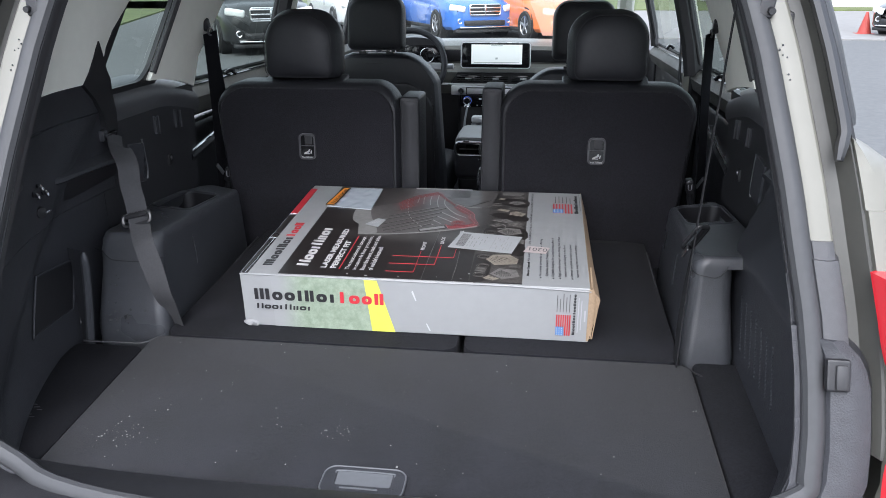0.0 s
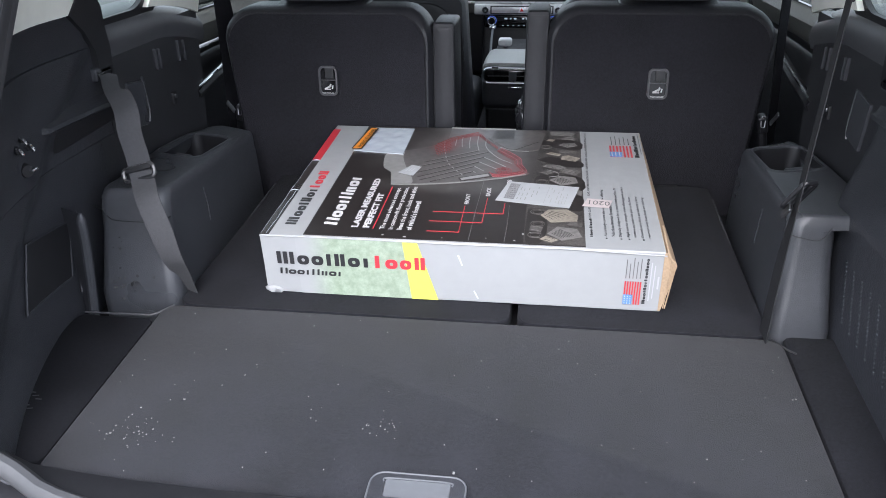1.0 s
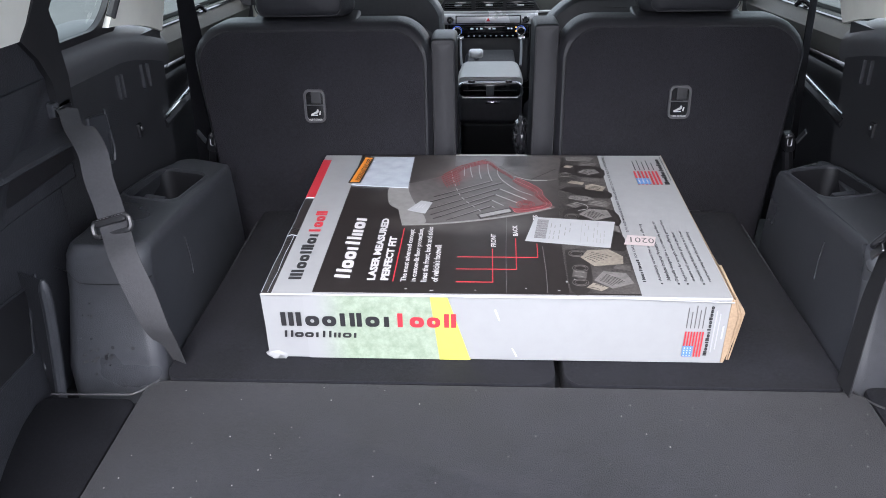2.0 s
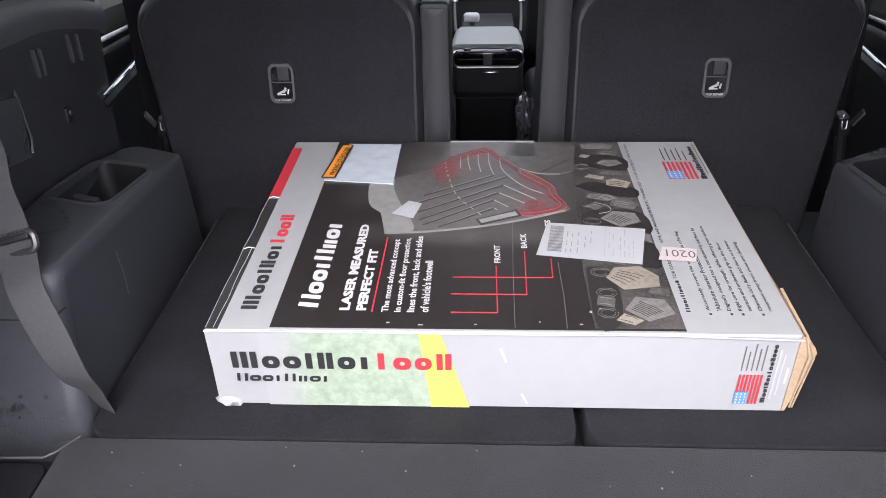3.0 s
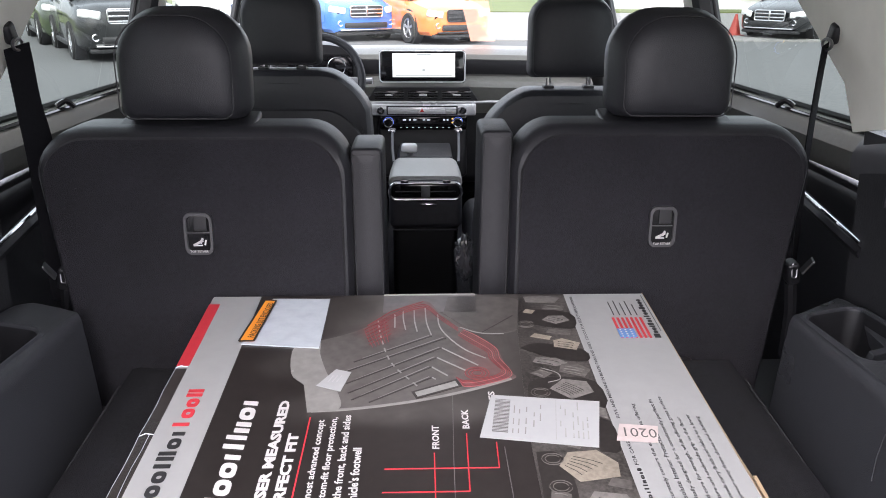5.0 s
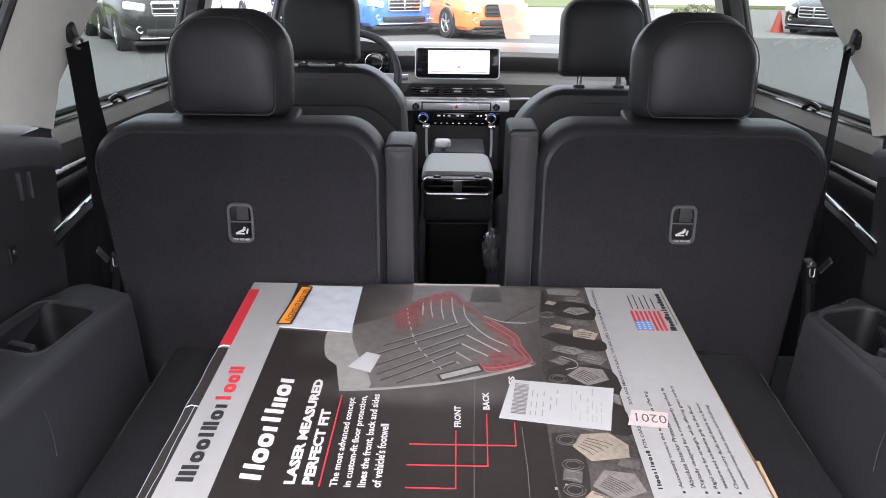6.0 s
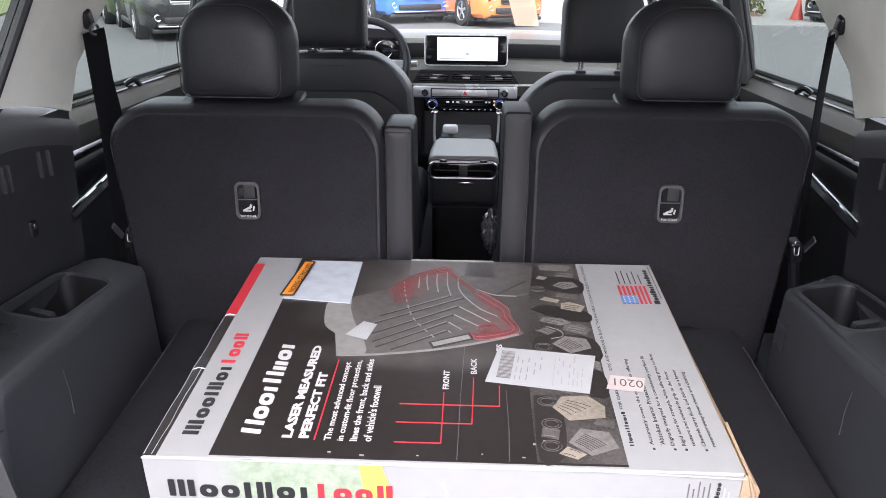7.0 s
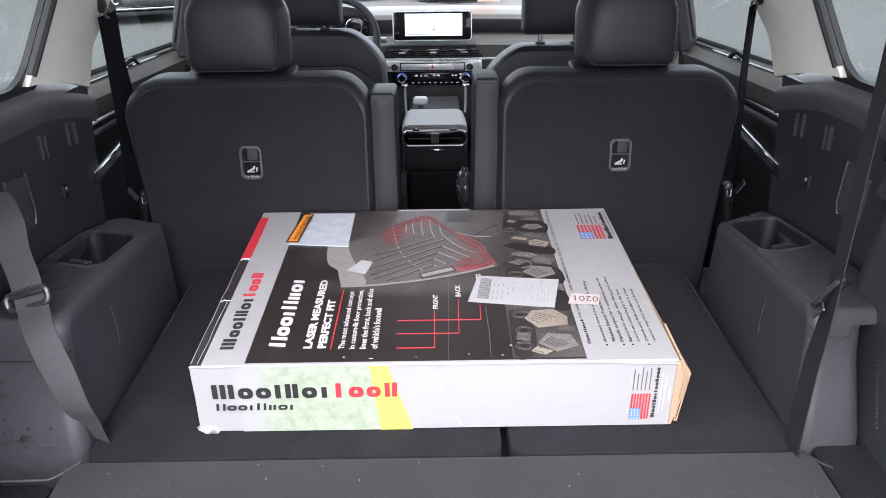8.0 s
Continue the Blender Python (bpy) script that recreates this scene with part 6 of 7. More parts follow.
for k in range(6):
    g_ = 0.0030 * k
    bpart("red_contour", line_strip(blob([(0.050 - g_ * 0.6, 0.446 - g_), (0.072 - g_, 0.424 - g_), (0.096 - g_, 0.390 - g_ * 0.6), (0.099 - g_, 0.362), (0.108 - g_, 0.338 + g_ * 0.3), (0.112 - g_ * 0.9, 0.320 + g_ * 0.6), (0.100 - g_ * 0.7, 0.307 + g_ * 0.7), (0.066, 0.293 + g_), (0.044, 0.290 + g_), (0.038 - g_ * 0.4, 0.302 + g_ * 0.8)], 6), 0.0010, 0.0022), P_ROSE if k % 3 else P_RED_SOFT, parent=picture)
for k in range(6):
    bpart("red_contour", line_strip(blob([(-0.104 + 0.006 * k, 0.450 + 0.006 * k), (-0.098 + 0.0055 * k, 0.425 + 0.004 * k), (-0.088 + 0.0045 * k, 0.396 + 0.003 * k)], 4), 0.0010, 0.0021), P_ROSE, parent=picture)
    bpart("red_contour", line_strip([(-0.104 + 0.002 * k, 0.449 - 0.009 * k), (-0.072 + 0.002 * k, 0.481 - 0.009 * k)], 0.0009, 0.0022), P_ROSE, parent=picture)
for k in range(3):
    bpart("red_contour", line_strip(blob([(-0.092 + 0.004 * k, 0.461 - 0.006 * k), (-0.060, 0.500 - 0.006 * k), (-0.012, 0.532 - 0.006 * k), (0.014, 0.494 - 0.006 * k), (0.042, 0.452 - 0.005 * k)], 5), 0.0009, 0.0022), P_ROSE, parent=picture)
bpart("red_contour", line_strip([(-0.100, 0.462), (-0.065, 0.508), (-0.012, 0.542)], 0.0016, 0.0021), P_ROSE, parent=picture)
for rad in (0.017, 0.012, 0.0075):
    bpart("red_ring", line_strip([(0.063 + rad * math.cos(t_), 0.323 + rad * 0.9 * math.sin(t_)) for t_ in spread(0, 2 * math.pi, 24)], 0.0014, 0.0024), P_ROSE, parent=picture)
bpart("badge_frame", slab([(-0.030, 0.279), (0.033, 0.309), (0.040, 0.291), (-0.023, 0.262)], lift=0.0021), P_BLACK, parent=picture)
bpart("badge", slab([(-0.025, 0.277), (0.031, 0.303), (0.035, 0.292), (-0.021, 0.267)], lift=0.0026), P_LIGHT, parent=picture)
bpart("dark_line", line_strip(blob([(0.045, 0.455), (0.075, 0.437), (0.112, 0.434)], 5), 0.0020, 0.0016), P_LIGHT, parent=black)
bpart("dark_line", line_strip([(0.078, 0.438), (0.132, 0.492)], 0.0016, 0.0016), P_BLACK, parent=black)
bpart("top_strip", slab(rect(-0.078, 0.076, 0.505, BY1 - 0.001), lift=0.0011), P_MID, parent=black)
bpart("top_edge", slab(rect(-0.078, 0.076, BY1 - 0.006, BY1 - 0.001), lift=0.0024), P_LIGHT, parent=black)

# column of small product pictures
bpart("picture_column", slab([(0.150, 0.562), (0.135, 0.45), (0.125, 0.30), (0.118, 0.15), (0.118, 0.014), (0.2275, 0.014), (0.2275, 0.562)], lift=0.0011), P_COLUMN, parent=black)
C_DARK = printed("print_shot_dark", (0.022, 0.019, 0.018), 0.38, 0.4, 40)
C_DIM = printed("print_shot_dim", (0.085, 0.078, 0.073), 0.38, 0.5, 40)
C_GREY = printed("print_shot_grey", (0.135, 0.127, 0.120), 0.38, 0.45, 40)
C_TAN = printed("print_shot_tan", (0.215, 0.190, 0.155), 0.38, 0.4, 40)


def shot(pts, material, ribs_=0, lift=0.0015):
    """A small printed mat: an uneven outline, fanned ribs and a dark foot."""
    pic = bpart("product_picture", slab(pts, lift=lift), material, parent=black)
    a_, b_, c_, d_ = [Vector(p) for p in (pts[0], pts[1], pts[len(pts) // 2], pts[-1])]
    for k in range(ribs_):
        t_ = 0.18 + 0.64 * k / max(ribs_ - 1, 1)
        p, q = a_.lerp(d_, t_).lerp(b_.lerp(c_, t_), 0.16), a_.lerp(d_, t_).lerp(b_.lerp(c_, t_), 0.80)
        bpart("rib", line_strip([p, p.lerp(q, 0.6) + Vector((0.0008, 0.0010)), q], 0.0007, lift + 0.0004), C_DARK if material is not C_DIM else C_GREY, parent=pic)
    return pic


# dark footwells behind the mats
for pts in ([(0.128, 0.262), (0.150, 0.240), (0.226, 0.236), (0.226, 0.300), (0.175, 0.312), (0.135, 0.300)], [(0.122, 0.150), (0.150, 0.146), (0.160, 0.085), (0.150, 0.020), (0.121, 0.020)], [(0.140, 0.470), (0.190, 0.452), (0.226, 0.450), (0.226, 0.500), (0.150, 0.510)],
            [(0.132, 0.390), (0.180, 0.360), (0.226, 0.352), (0.226, 0.385), (0.160, 0.405)], [(0.200, 0.150), (0.226, 0.150), (0.226, 0.210), (0.195, 0.205)]):
    bpart("footwell_picture", slab(blob(pts + pts[:1], 3)[:-1], lift=0.0013), C_DARK, parent=black)
shot([(0.160, 0.538), (0.208, 0.534), (0.218, 0.552), (0.196, 0.560), (0.158, 0.557)], C_GREY)
shot([(0.150, 0.502), (0.164, 0.497), (0.171, 0.508), (0.156, 0.513)], C_TAN)
shot([(0.184, 0.514), (0.216, 0.508), (0.222, 0.522), (0.190, 0.529)], C_DIM, 2)
shot([(0.178, 0.476), (0.198, 0.463), (0.222, 0.474), (0.214, 0.490), (0.190, 0.490)], C_GREY, 3)
shot([(0.152, 0.424), (0.180, 0.414), (0.185, 0.424), (0.160, 0.434)], C_TAN)
shot([(0.184, 0.394), (0.216, 0.384), (0.225, 0.404), (0.200, 0.418), (0.186, 0.412)], C_TAN, 3)
shot([(0.178, 0.436), (0.214, 0.428), (0.218, 0.440), (0.184, 0.447)], C_DIM)
shot([(0.146, 0.352), (0.178, 0.340), (0.196, 0.348), (0.182, 0.362), (0.152, 0.364)], C_GREY, 2)
shot([(0.180, 0.326), (0.214, 0.312), (0.226, 0.330), (0.210, 0.345), (0.186, 0.345)], C_DIM, 3)
shot([(0.160, 0.284), (0.186, 0.258), (0.219, 0.274), (0.214, 0.300), (0.182, 0.307)], C_GREY, 6)
shot([(0.138, 0.322), (0.156, 0.310), (0.170, 0.322), (0.154, 0.332)], C_DIM, 2)
shot([(0.210, 0.222), (0.225, 0.214), (0.226, 0.236), (0.214, 0.242)], C_GREY)
shot([(0.150, 0.166), (0.176, 0.154), (0.186, 0.170), (0.160, 0.178)], C_DIM, 2)
shot([(0.146, 0.124), (0.166, 0.096), (0.214, 0.104), (0.217, 0.128), (0.196, 0.152), (0.160, 0.148)], C_TAN, 5)
shot([(0.196, 0.090), (0.222, 0.082), (0.225, 0.096), (0.204, 0.103)], C_DIM)
shot([(0.160, 0.052), (0.186, 0.028), (0.222, 0.044), (0.214, 0.074), (0.178, 0.080)], C_GREY, 7)
shot([(0.146, 0.030), (0.168, 0.020), (0.180, 0.030), (0.158, 0.044)], C_TAN, 2)
shot([(0.126, 0.062), (0.148, 0.056), (0.152, 0.076), (0.130, 0.082)], C_DIM, 2)
for x, y, a0 in ((0.140, 0.136, 0.4), (0.142, 0.088, 0.2), (0.146, 0.274, 0.5), (0.138, 0.044, 0.6), (0.150, 0.462, 0.4)):
    for rad in (0.013, 0.009):
        bpart("wheel_picture", line_strip([(x + rad * math.cos(t_), y + 0.8 * rad * math.sin(t_)) for t_ in spread(a0, a0 + 5.9, 18)], 0.0008, 0.0022), C_DIM, parent=black)
bpart("cable_picture", line_strip(blob([(0.155, 0.335), (0.176, 0.322), (0.178, 0.306), (0.160, 0.298)], 5), 0.0012, 0.0022), P_GREY, parent=black)

# right-hand text column
wordmark(carton, Matrix.Translation((0.2415, 0.048, BH + 0.0006)) @ UP, 0.070, 0.0052, WORD_B + [(0.7, 1.0, 0, 0)], 0.3, (P_INK,))
bpart("lettering", lid_text("FOR CARS,", 0.2415, 0.124, 0.046, 0.0052, 0.01, 0.0009), P_INK)
bpart("lettering", lid_text("SUVS, AND MINIVANS IN BLACK, TAN AND GREY. COCOA FOR SELECT APPLICATIONS", 0.2415, 0.215, 0.340, 0.0052, 0.01, 0.0009), P_INK)
for text, x, ln, dot in (("Accurately covers the entire area offering", 0.2680, 0.195, True), ("'Absolute Interior Protection'", 0.2810, 0.135, False), ("Digitally designed for a consistently perfect fit", 0.2940, 0.205, True), ("Rigid core for strength, while offering great surface", 0.3080, 0.210, True),
                         ("texture and underside grip to the floor", 0.3200, 0.165, False), ("Channels carry fluids and debris to a lower", 0.3330, 0.170, True), ("reservoir away from shoes and clothing", 0.3450, 0.165, False)):
    bpart("lettering", lid_text(text, x, 0.052, ln, 0.0062, 0.012, 0.0009), P_INK)
    if dot:
        bpart("bullet", slab(rect(x - 0.004, x - 0.001, 0.044, 0.047)), P_INK)


def flag(at, w_, h_):
    """A striped flag lying on its side; at maps its plane to the carton."""
    for k in range(7):
        bpart("stripe", placed(boxed((w_ * (k + 0.25) / 6.75 if k < 7 else 0, h_ / 2, 0.0004), (w_ / 13, h_, 0.0008)), at), P_RED)
    bpart("canton", placed(boxed((w_ * 0.25, h_ * 0.22, 0.0008), (w_ * 0.52, h_ * 0.42, 0.0010)), at), P_BLUE)
    for i in range(3):
        for j in range(4):
            bpart("star_mark", placed(boxed((w_ * (0.08 + 0.16 * i), h_ * (0.06 + 0.10 * j), 0.0014), (w_ * 0.05, h_ * 0.04, 0.0006)), at), INK_WHITE)


flag(Matrix.Translation((0.292, 0.418, BH + 0.0006)), 0.050, 0.064)
for k in range(5):
    bpart("text_bar", slab(rect(0.2973 + 0.0095 * k, 0.2989 + 0.0095 * k, 0.492, 0.492 + (0.046, 0.05, 0.042, 0.048, 0.036)[k])), P_INK)
wordmark(carton, Matrix.Translation((0.3545, 0.418, BH + 0.0006)) @ UP, 0.127, 0.0095, [(w_, h_, 0, n_) for w_, h_, _, n_ in WORD_A] + [(0.9, 0.74, 0, 0)] * 3, 0.25, (P_INK,))
bpart("text_bar", slab(rect(0.3595, 0.3605, 0.44, 0.56)), P_INK)

# labels and pouch
ship = bpart("shipping_label", slab([(0.056, 0.178), (0.200, 0.155), (0.221, 0.250), (0.078, 0.268)], lift=0.0030, thick=0.0008), PAPER, "white shipping label with bar codes")
LM = Matrix.Translation((0.056, 0.178, BH + 0.0032)) @ pose(0, 0, 0, 0, 0, -9)
for k in range(24):
    bpart("code_bar", placed(boxed((0.024, 0.014 + 0.0030 * k, 0.0), (0.020, 0.0008 if k % 3 else 0.0017, 0.0006)), LM), P_MID, parent=ship)
rng = random.Random(21)
for x_ in (0.040, 0.047, 0.056, 0.066, 0.074, 0.100, 0.106, 0.116, 0.122, 0.128, 0.134):
    y_ = 0.014
    while y_ < 0.076:
        ln = rng.uniform(0.006, 0.018)
        if rng.random() < 0.7:
            bpart("text_bar", placed(boxed((x_, y_ + ln / 2, 0.0), (0.0014, ln, 0.0005)), LM), P_LIGHT if x_ > 0.09 else P_GREY, parent=ship)
        y_ += ln + rng.uniform(0.004, 0.014)
bpart("label_rule", placed(boxed((0.094, 0.050, 0.0), (0.0006, 0.084, 0.0005)), LM), P_LIGHT, parent=ship)
small = bpart("small_label", slab([(-0.160, 0.295), (-0.126, 0.280), (-0.115, 0.327), (-0.137, 0.335)], lift=0.0032, thick=0.0008), PAPER, "small white price label")
for dx in (0.0, 0.006, -0.006):
    bpart("text_bar", slab([(-0.140 + dx, 0.303), (-0.1385 + dx, 0.302), (-0.1325 + dx, 0.318), (-0.134 + dx, 0.319)], lift=0.0036, thick=0.0005), P_PALE, parent=small)
pouch = bmesh.new()
nx, ny = 16, 18
grid_ = [[pouch.verts.new((-0.286 + 0.118 * i / nx + 0.022 * (j / ny) * (1 - i / nx), 0.408 - 0.014 * i / nx + (0.146 + 0.012 * i / nx) * j / ny, BH + 0.0030 + 0.0022 * noise.noise(Vector((i * 0.45, j * 0.35, 3.1))) * (0 if i in (0, nx) or j in (0, ny) else 1))) for j in range(ny + 1)] for i in range(nx + 1)]
for i in range(nx):
    for j in range(ny):
        pouch.faces.new((grid_[i][j], grid_[i + 1][j], grid_[i + 1][j + 1], grid_[i][j + 1]))
give_back(pouch, Vector((0, 0, -0.0018)))
sleeve = bpart("document_pouch", pouch, FILM, "clear plastic document pouch with white paper")
bpart("pouch_band", slab([(-0.290, 0.411), (-0.268, 0.411), (-0.256, 0.541), (-0.275, 0.543)], lift=0.0062, thick=0.0012), P_ORANGE, "orange pouch band", parent=sleeve)
bpart("band_lettering", placed(words("PACKING LIST ENCLOSED", 0.112, 0.010, 0.02), Matrix.Translation((-0.2695, 0.420, BH + 0.0068)) @ pose(0, 0, 0, 0, 0, 84)), P_INK, parent=sleeve)
for pts in (((-0.290, 0.411), (-0.268, 0.411)), ((-0.275, 0.543), (-0.256, 0.541)), ((-0.268, 0.411), (-0.256, 0.541)), ((-0.290, 0.411), (-0.275, 0.543))):
    bpart("band_edge", line_strip(pts, 0.0030, 0.0066), P_INK, parent=sleeve)
tag_ = bpart("number_sticker", slab([(0.225, 0.169), (0.275, 0.163), (0.284, 0.196), (0.236, 0.202)], lift=0.0024, thick=0.0008), PAPER_PINK, "small pink number sticker")
bpart("sticker_number", placed(words("0201", 0.040, 0.018, 0.0), Matrix.Translation((0.279, 0.189, BH + 0.0028)) @ pose(0, 0, 0, 0, 0, 173)), P_MID, parent=tag_)
# creases, tape edges and scuffs
for pts in (((0.026, 0.270), (0.022, 0.14), (0.020, 0.012)), ((0.085, 0.160), (0.086, 0.08), (0.084, 0.012))):
    bpart("crease", line_strip(pts, 0.0010, 0.0019), P_MID, parent=black)
for off, rise, ln in ((0.0010, 0.0010, 12), (0.0120, 0.0010, 7)):
    tape = [Vector((-BX + off + 0.0007 * math.sin(k * 1.7 + off * 900), 0.008 + 0.031 * k, BH + rise + 0.0006 * math.sin(k * 2.3))) for k in range(ln)]
    bpart("wrap_edge", tubed(tape, 0.0004, 5), FILM, "torn clear film edge")
for y in (0.19, 0.345):
    bpart("wrap_edge", tubed([Vector((-BX + 0.001, y, BH + 0.0016)), Vector((-BX + 0.008, y + 0.004, BH + 0.0026)), Vector((-BX + 0.018, y + 0.003, BH + 0.0014))], 0.0008, 5), FILM, "torn clear film edge")
for k, (x, y, w_, h_) in enumerate(((-0.14, 0.020, 0.004, 0.001), (0.115, 0.045, 0.003, 0.003), (0.128, 0.052, 0.003, 0.002), (0.05, 0.024, 0.002, 0.001), (-0.20, 0.330, 0.003, 0.006), (0.10, 0.020, 0.004, 0.001), (-0.10, 0.016, 0.006, 0.001), (-0.03, 0.018, 0.003, 0.001))):
    bpart("scuff", slab(rect(x, x + w_, y, y + h_), lift=0.0020), P_LIGHT, parent=black)

# front face
FM = Matrix.Translation((0, BY0 - 0.0012, 0)) @ pose(0, 0, 0, 90, 0, 0)


def face(pts, lift=0.0, thick=0.0008):
    bm = bmesh.new()
    bm.faces.new([bm.verts.new((x, z, lift)) for x, z in pts])
    give_back(bm, Vector((0, 0, -thick)))
    return placed(bm, FM)


bpart("green_fade", face([(-0.300, 0.002), (-0.085, 0.002), (-0.098, 0.1235), (-0.300, 0.1235)]), P_GREEN, "soft green printed field")
bpart("yellow_band", face([(-0.086, 0.002), (-0.036, 0.002), (-0.072, 0.1235), (-0.099, 0.1235)], 0.0004), P_YELLOW, "yellow printed band")
wordmark(carton, FM @ Matrix.Translation((-0.341, 0.066, 0.0008)), 0.284, 0.026, WORD_A, 0.16, (P_INK, P_RED))
wordmark(carton, FM @ Matrix.Translation((-0.340, 0.044, 0.0008)), 0.122, 0.0125, WORD_B, 0.12, (P_INK,), 0.1)
flag(FM @ Matrix.Translation((0.300, 0.016, 0.0004)), 0.030, 0.048)
for k in range(5):
    bpart("text_bar", face(rect(0.3004 + 0.0062 * k, 0.3018 + 0.0062 * k, 0.070, 0.070 + (0.038, 0.030, 0.042, 0.034, 0.040)[k])), P_MID)
wordmark(carton, FM @ Matrix.Translation((0.3385, 0.018, 0.0004)) @ UP, 0.094, 0.0055, [(w_, h_, 0, n_) for w_, h_, _, n_ in WORD_A] + [(0.9, 0.74, 0, 0)] * 3, 0.25, (P_INK,))
bpart("text_bar", face(rect(0.3430, 0.3450, 0.024, 0.104)), P_PALE)
bpart("text_bar", face(rect(0.3490, 0.3508, 0.030, 0.098)), P_PALE)
bpart("text_bar", face(rect(0.3560, 0.3590, 0.050, 0.076)), P_PALE)
for pts in (((0.001, 0.100), (0.004, 0.102), (0.011, 0.080), (0.009, 0.079)), ((0.030, 0.026), (0.032, 0.027), (0.040, 0.010), (0.037, 0.010))):
    bpart("scratch", face(pts, 0.0005), P_WHITE)
# opened end flap and crushed corners
flap = bmesh.new()
loft(flap, [[(BX + o, y, z) for o, z in ((0.0, 0.005), (0.004 + 0.3 * b_, 0.045), (0.002 + b_, 0.100), (b_ * 0.9, 0.108), (-0.002, BH + 0.001), (-0.004, BH - 0.004), (-0.004, 0.005))] for y, b_ in ((BY0 - 0.002, 0.017), (0.06, 0.016), (0.16, 0.012), (0.30, 0.010), (0.45, 0.008), (BY1, 0.004))])
bpart("end_flap", flap, CARDBOARD, "brown torn cardboard end flap")
for o in (0.006, 0.012):
    bpart("flap_ply", tubed([(BX + 0.001 + o * 0.5, BY0 - 0.003, 0.012), (BX + o + 0.004, BY0 - 0.004, 0.095), (BX + o * 0.2, BY0 - 0.002, BH + 0.001), (BX + o * 0.3, 0.1, BH + 0.002)], 0.0013, 5), CARDBOARD)
lump = bmesh.new()
bmesh.ops.create_icosphere(lump, subdivisions=2, radius=0.012, matrix=Matrix.Translation((-BX + 0.014, BY0 + 0.002, 0.006)) @ Matrix.Diagonal((1.6, 0.7, 0.7, 1)))
for v in lump.verts:
    v.co += 0.004 * noise.noise_vector(v.co * 160)
    v.co.z = max(v.co.z, 0.0005)
bpart("crushed_corner", lump, CARDBOARD_WHITE)
bpart("lid_tear", tubed([(-BX, BY0 - 0.001, BH - 0.001), (-0.20, BY0 - 0.002, BH), (0.0, BY0 - 0.001, BH - 0.002), (0.2, BY0 - 0.002, BH - 0.0005), (BX, BY0 - 0.002, BH - 0.006)], 0.0014, 5), CARDBOARD_WHITE)

# dust specks on the load floor
rng = random.Random(11)
dust = bmesh.new()
for k in range(170):
    x, y = rng.uniform(-0.54, 0.54), rng.uniform(1.07, 1.49)
    if k < 36:
        x, y = -0.46 + rng.gauss(0, 0.03), 1.16 + rng.gauss(0, 0.014)
    elif k < 54:
        x, y = -0.08 + rng.gauss(0, 0.015), 1.215 + rng.gauss(0, 0.012)
    s_ = rng.uniform(0.0006, 0.0016) * (2.2 if rng.random() < 0.05 else 1)
    block(dust, (x, y, fz(y) + 0.0004), (s_, s_ * rng.uniform(0.6, 1.8), 0.0006))
specks = part("floor_dust", dust, mat("dust", (0.22, 0.215, 0.21), 0.9, var=0.1))
tagged(specks, "scattered pale dust specks on the carpet", "dust", kind="stuff")

# ---- outside ----
ground = part("ground", boxed((0, 150, GROUND - 0.5), (900, 900, 1.0)), ASPHALT)
tagged(ground, "grey asphalt car park", "ground", kind="structure")
CONCRETE = mat("pale_concrete", (0.20, 0.197, 0.19), 0.9, var=0.15, scale=1)
lawn = part("lawn", boxed((0, 116, GROUND + 0.02), (300, 160, 0.06)), GRASS)
tagged(lawn, "mown green grass beyond the car park", "grass", kind="stuff")
verge = part("lawn_side", boxed((-18.6, 16, GROUND + 0.02), (15, 60, 0.06), 0, 1, pose(0, 0, 0, 0, 0, 19)), GRASS)
tagged(verge, "mown green grass strip beside the car park", "grass", kind="stuff")
road = part("road", boxed((12, 28, GROUND + 0.015), (22, 15, 0.03)), CONCRETE)
tagged(road, "pale concrete drive", "road", kind="structure")

TYRE = mat("tyre_rubber", (0.02, 0.02, 0.02), 0.8, var=0.2)
ALLOY = mat("alloy_rim", (0.6, 0.6, 0.62), 0.3, metal=0.9, var=0.05)
CAR_GLASS = mat("dark_car_glass", (0.02, 0.025, 0.03), 0.05, var=0.0, coat=0.5)
LENS = mat("headlamp_lens", (0.75, 0.76, 0.74), 0.12, var=0.05, coat=0.8)
CAR_BLACK = mat("car_black_plastic", (0.02, 0.02, 0.022), 0.5, var=0.1)


def paint(name, c):
    return mat(name, c, 0.28, var=0.05, scale=2, coat=0.9)


BLUE, ORANGE, WHITE_P, BLACK_P, DARK_GREEN, RED_P = (paint("blue_paint", (0.055, 0.16, 0.50)), paint("orange_paint", (0.75, 0.19, 0.05)), paint("white_paint", (0.75, 0.76, 0.76)),
                                                     paint("black_paint", (0.012, 0.013, 0.014)), paint("dark_green_paint", (0.035, 0.05, 0.025)), mat("faded_red_plastic", (0.40, 0.06, 0.045), 0.6, var=0.15, scale=6))


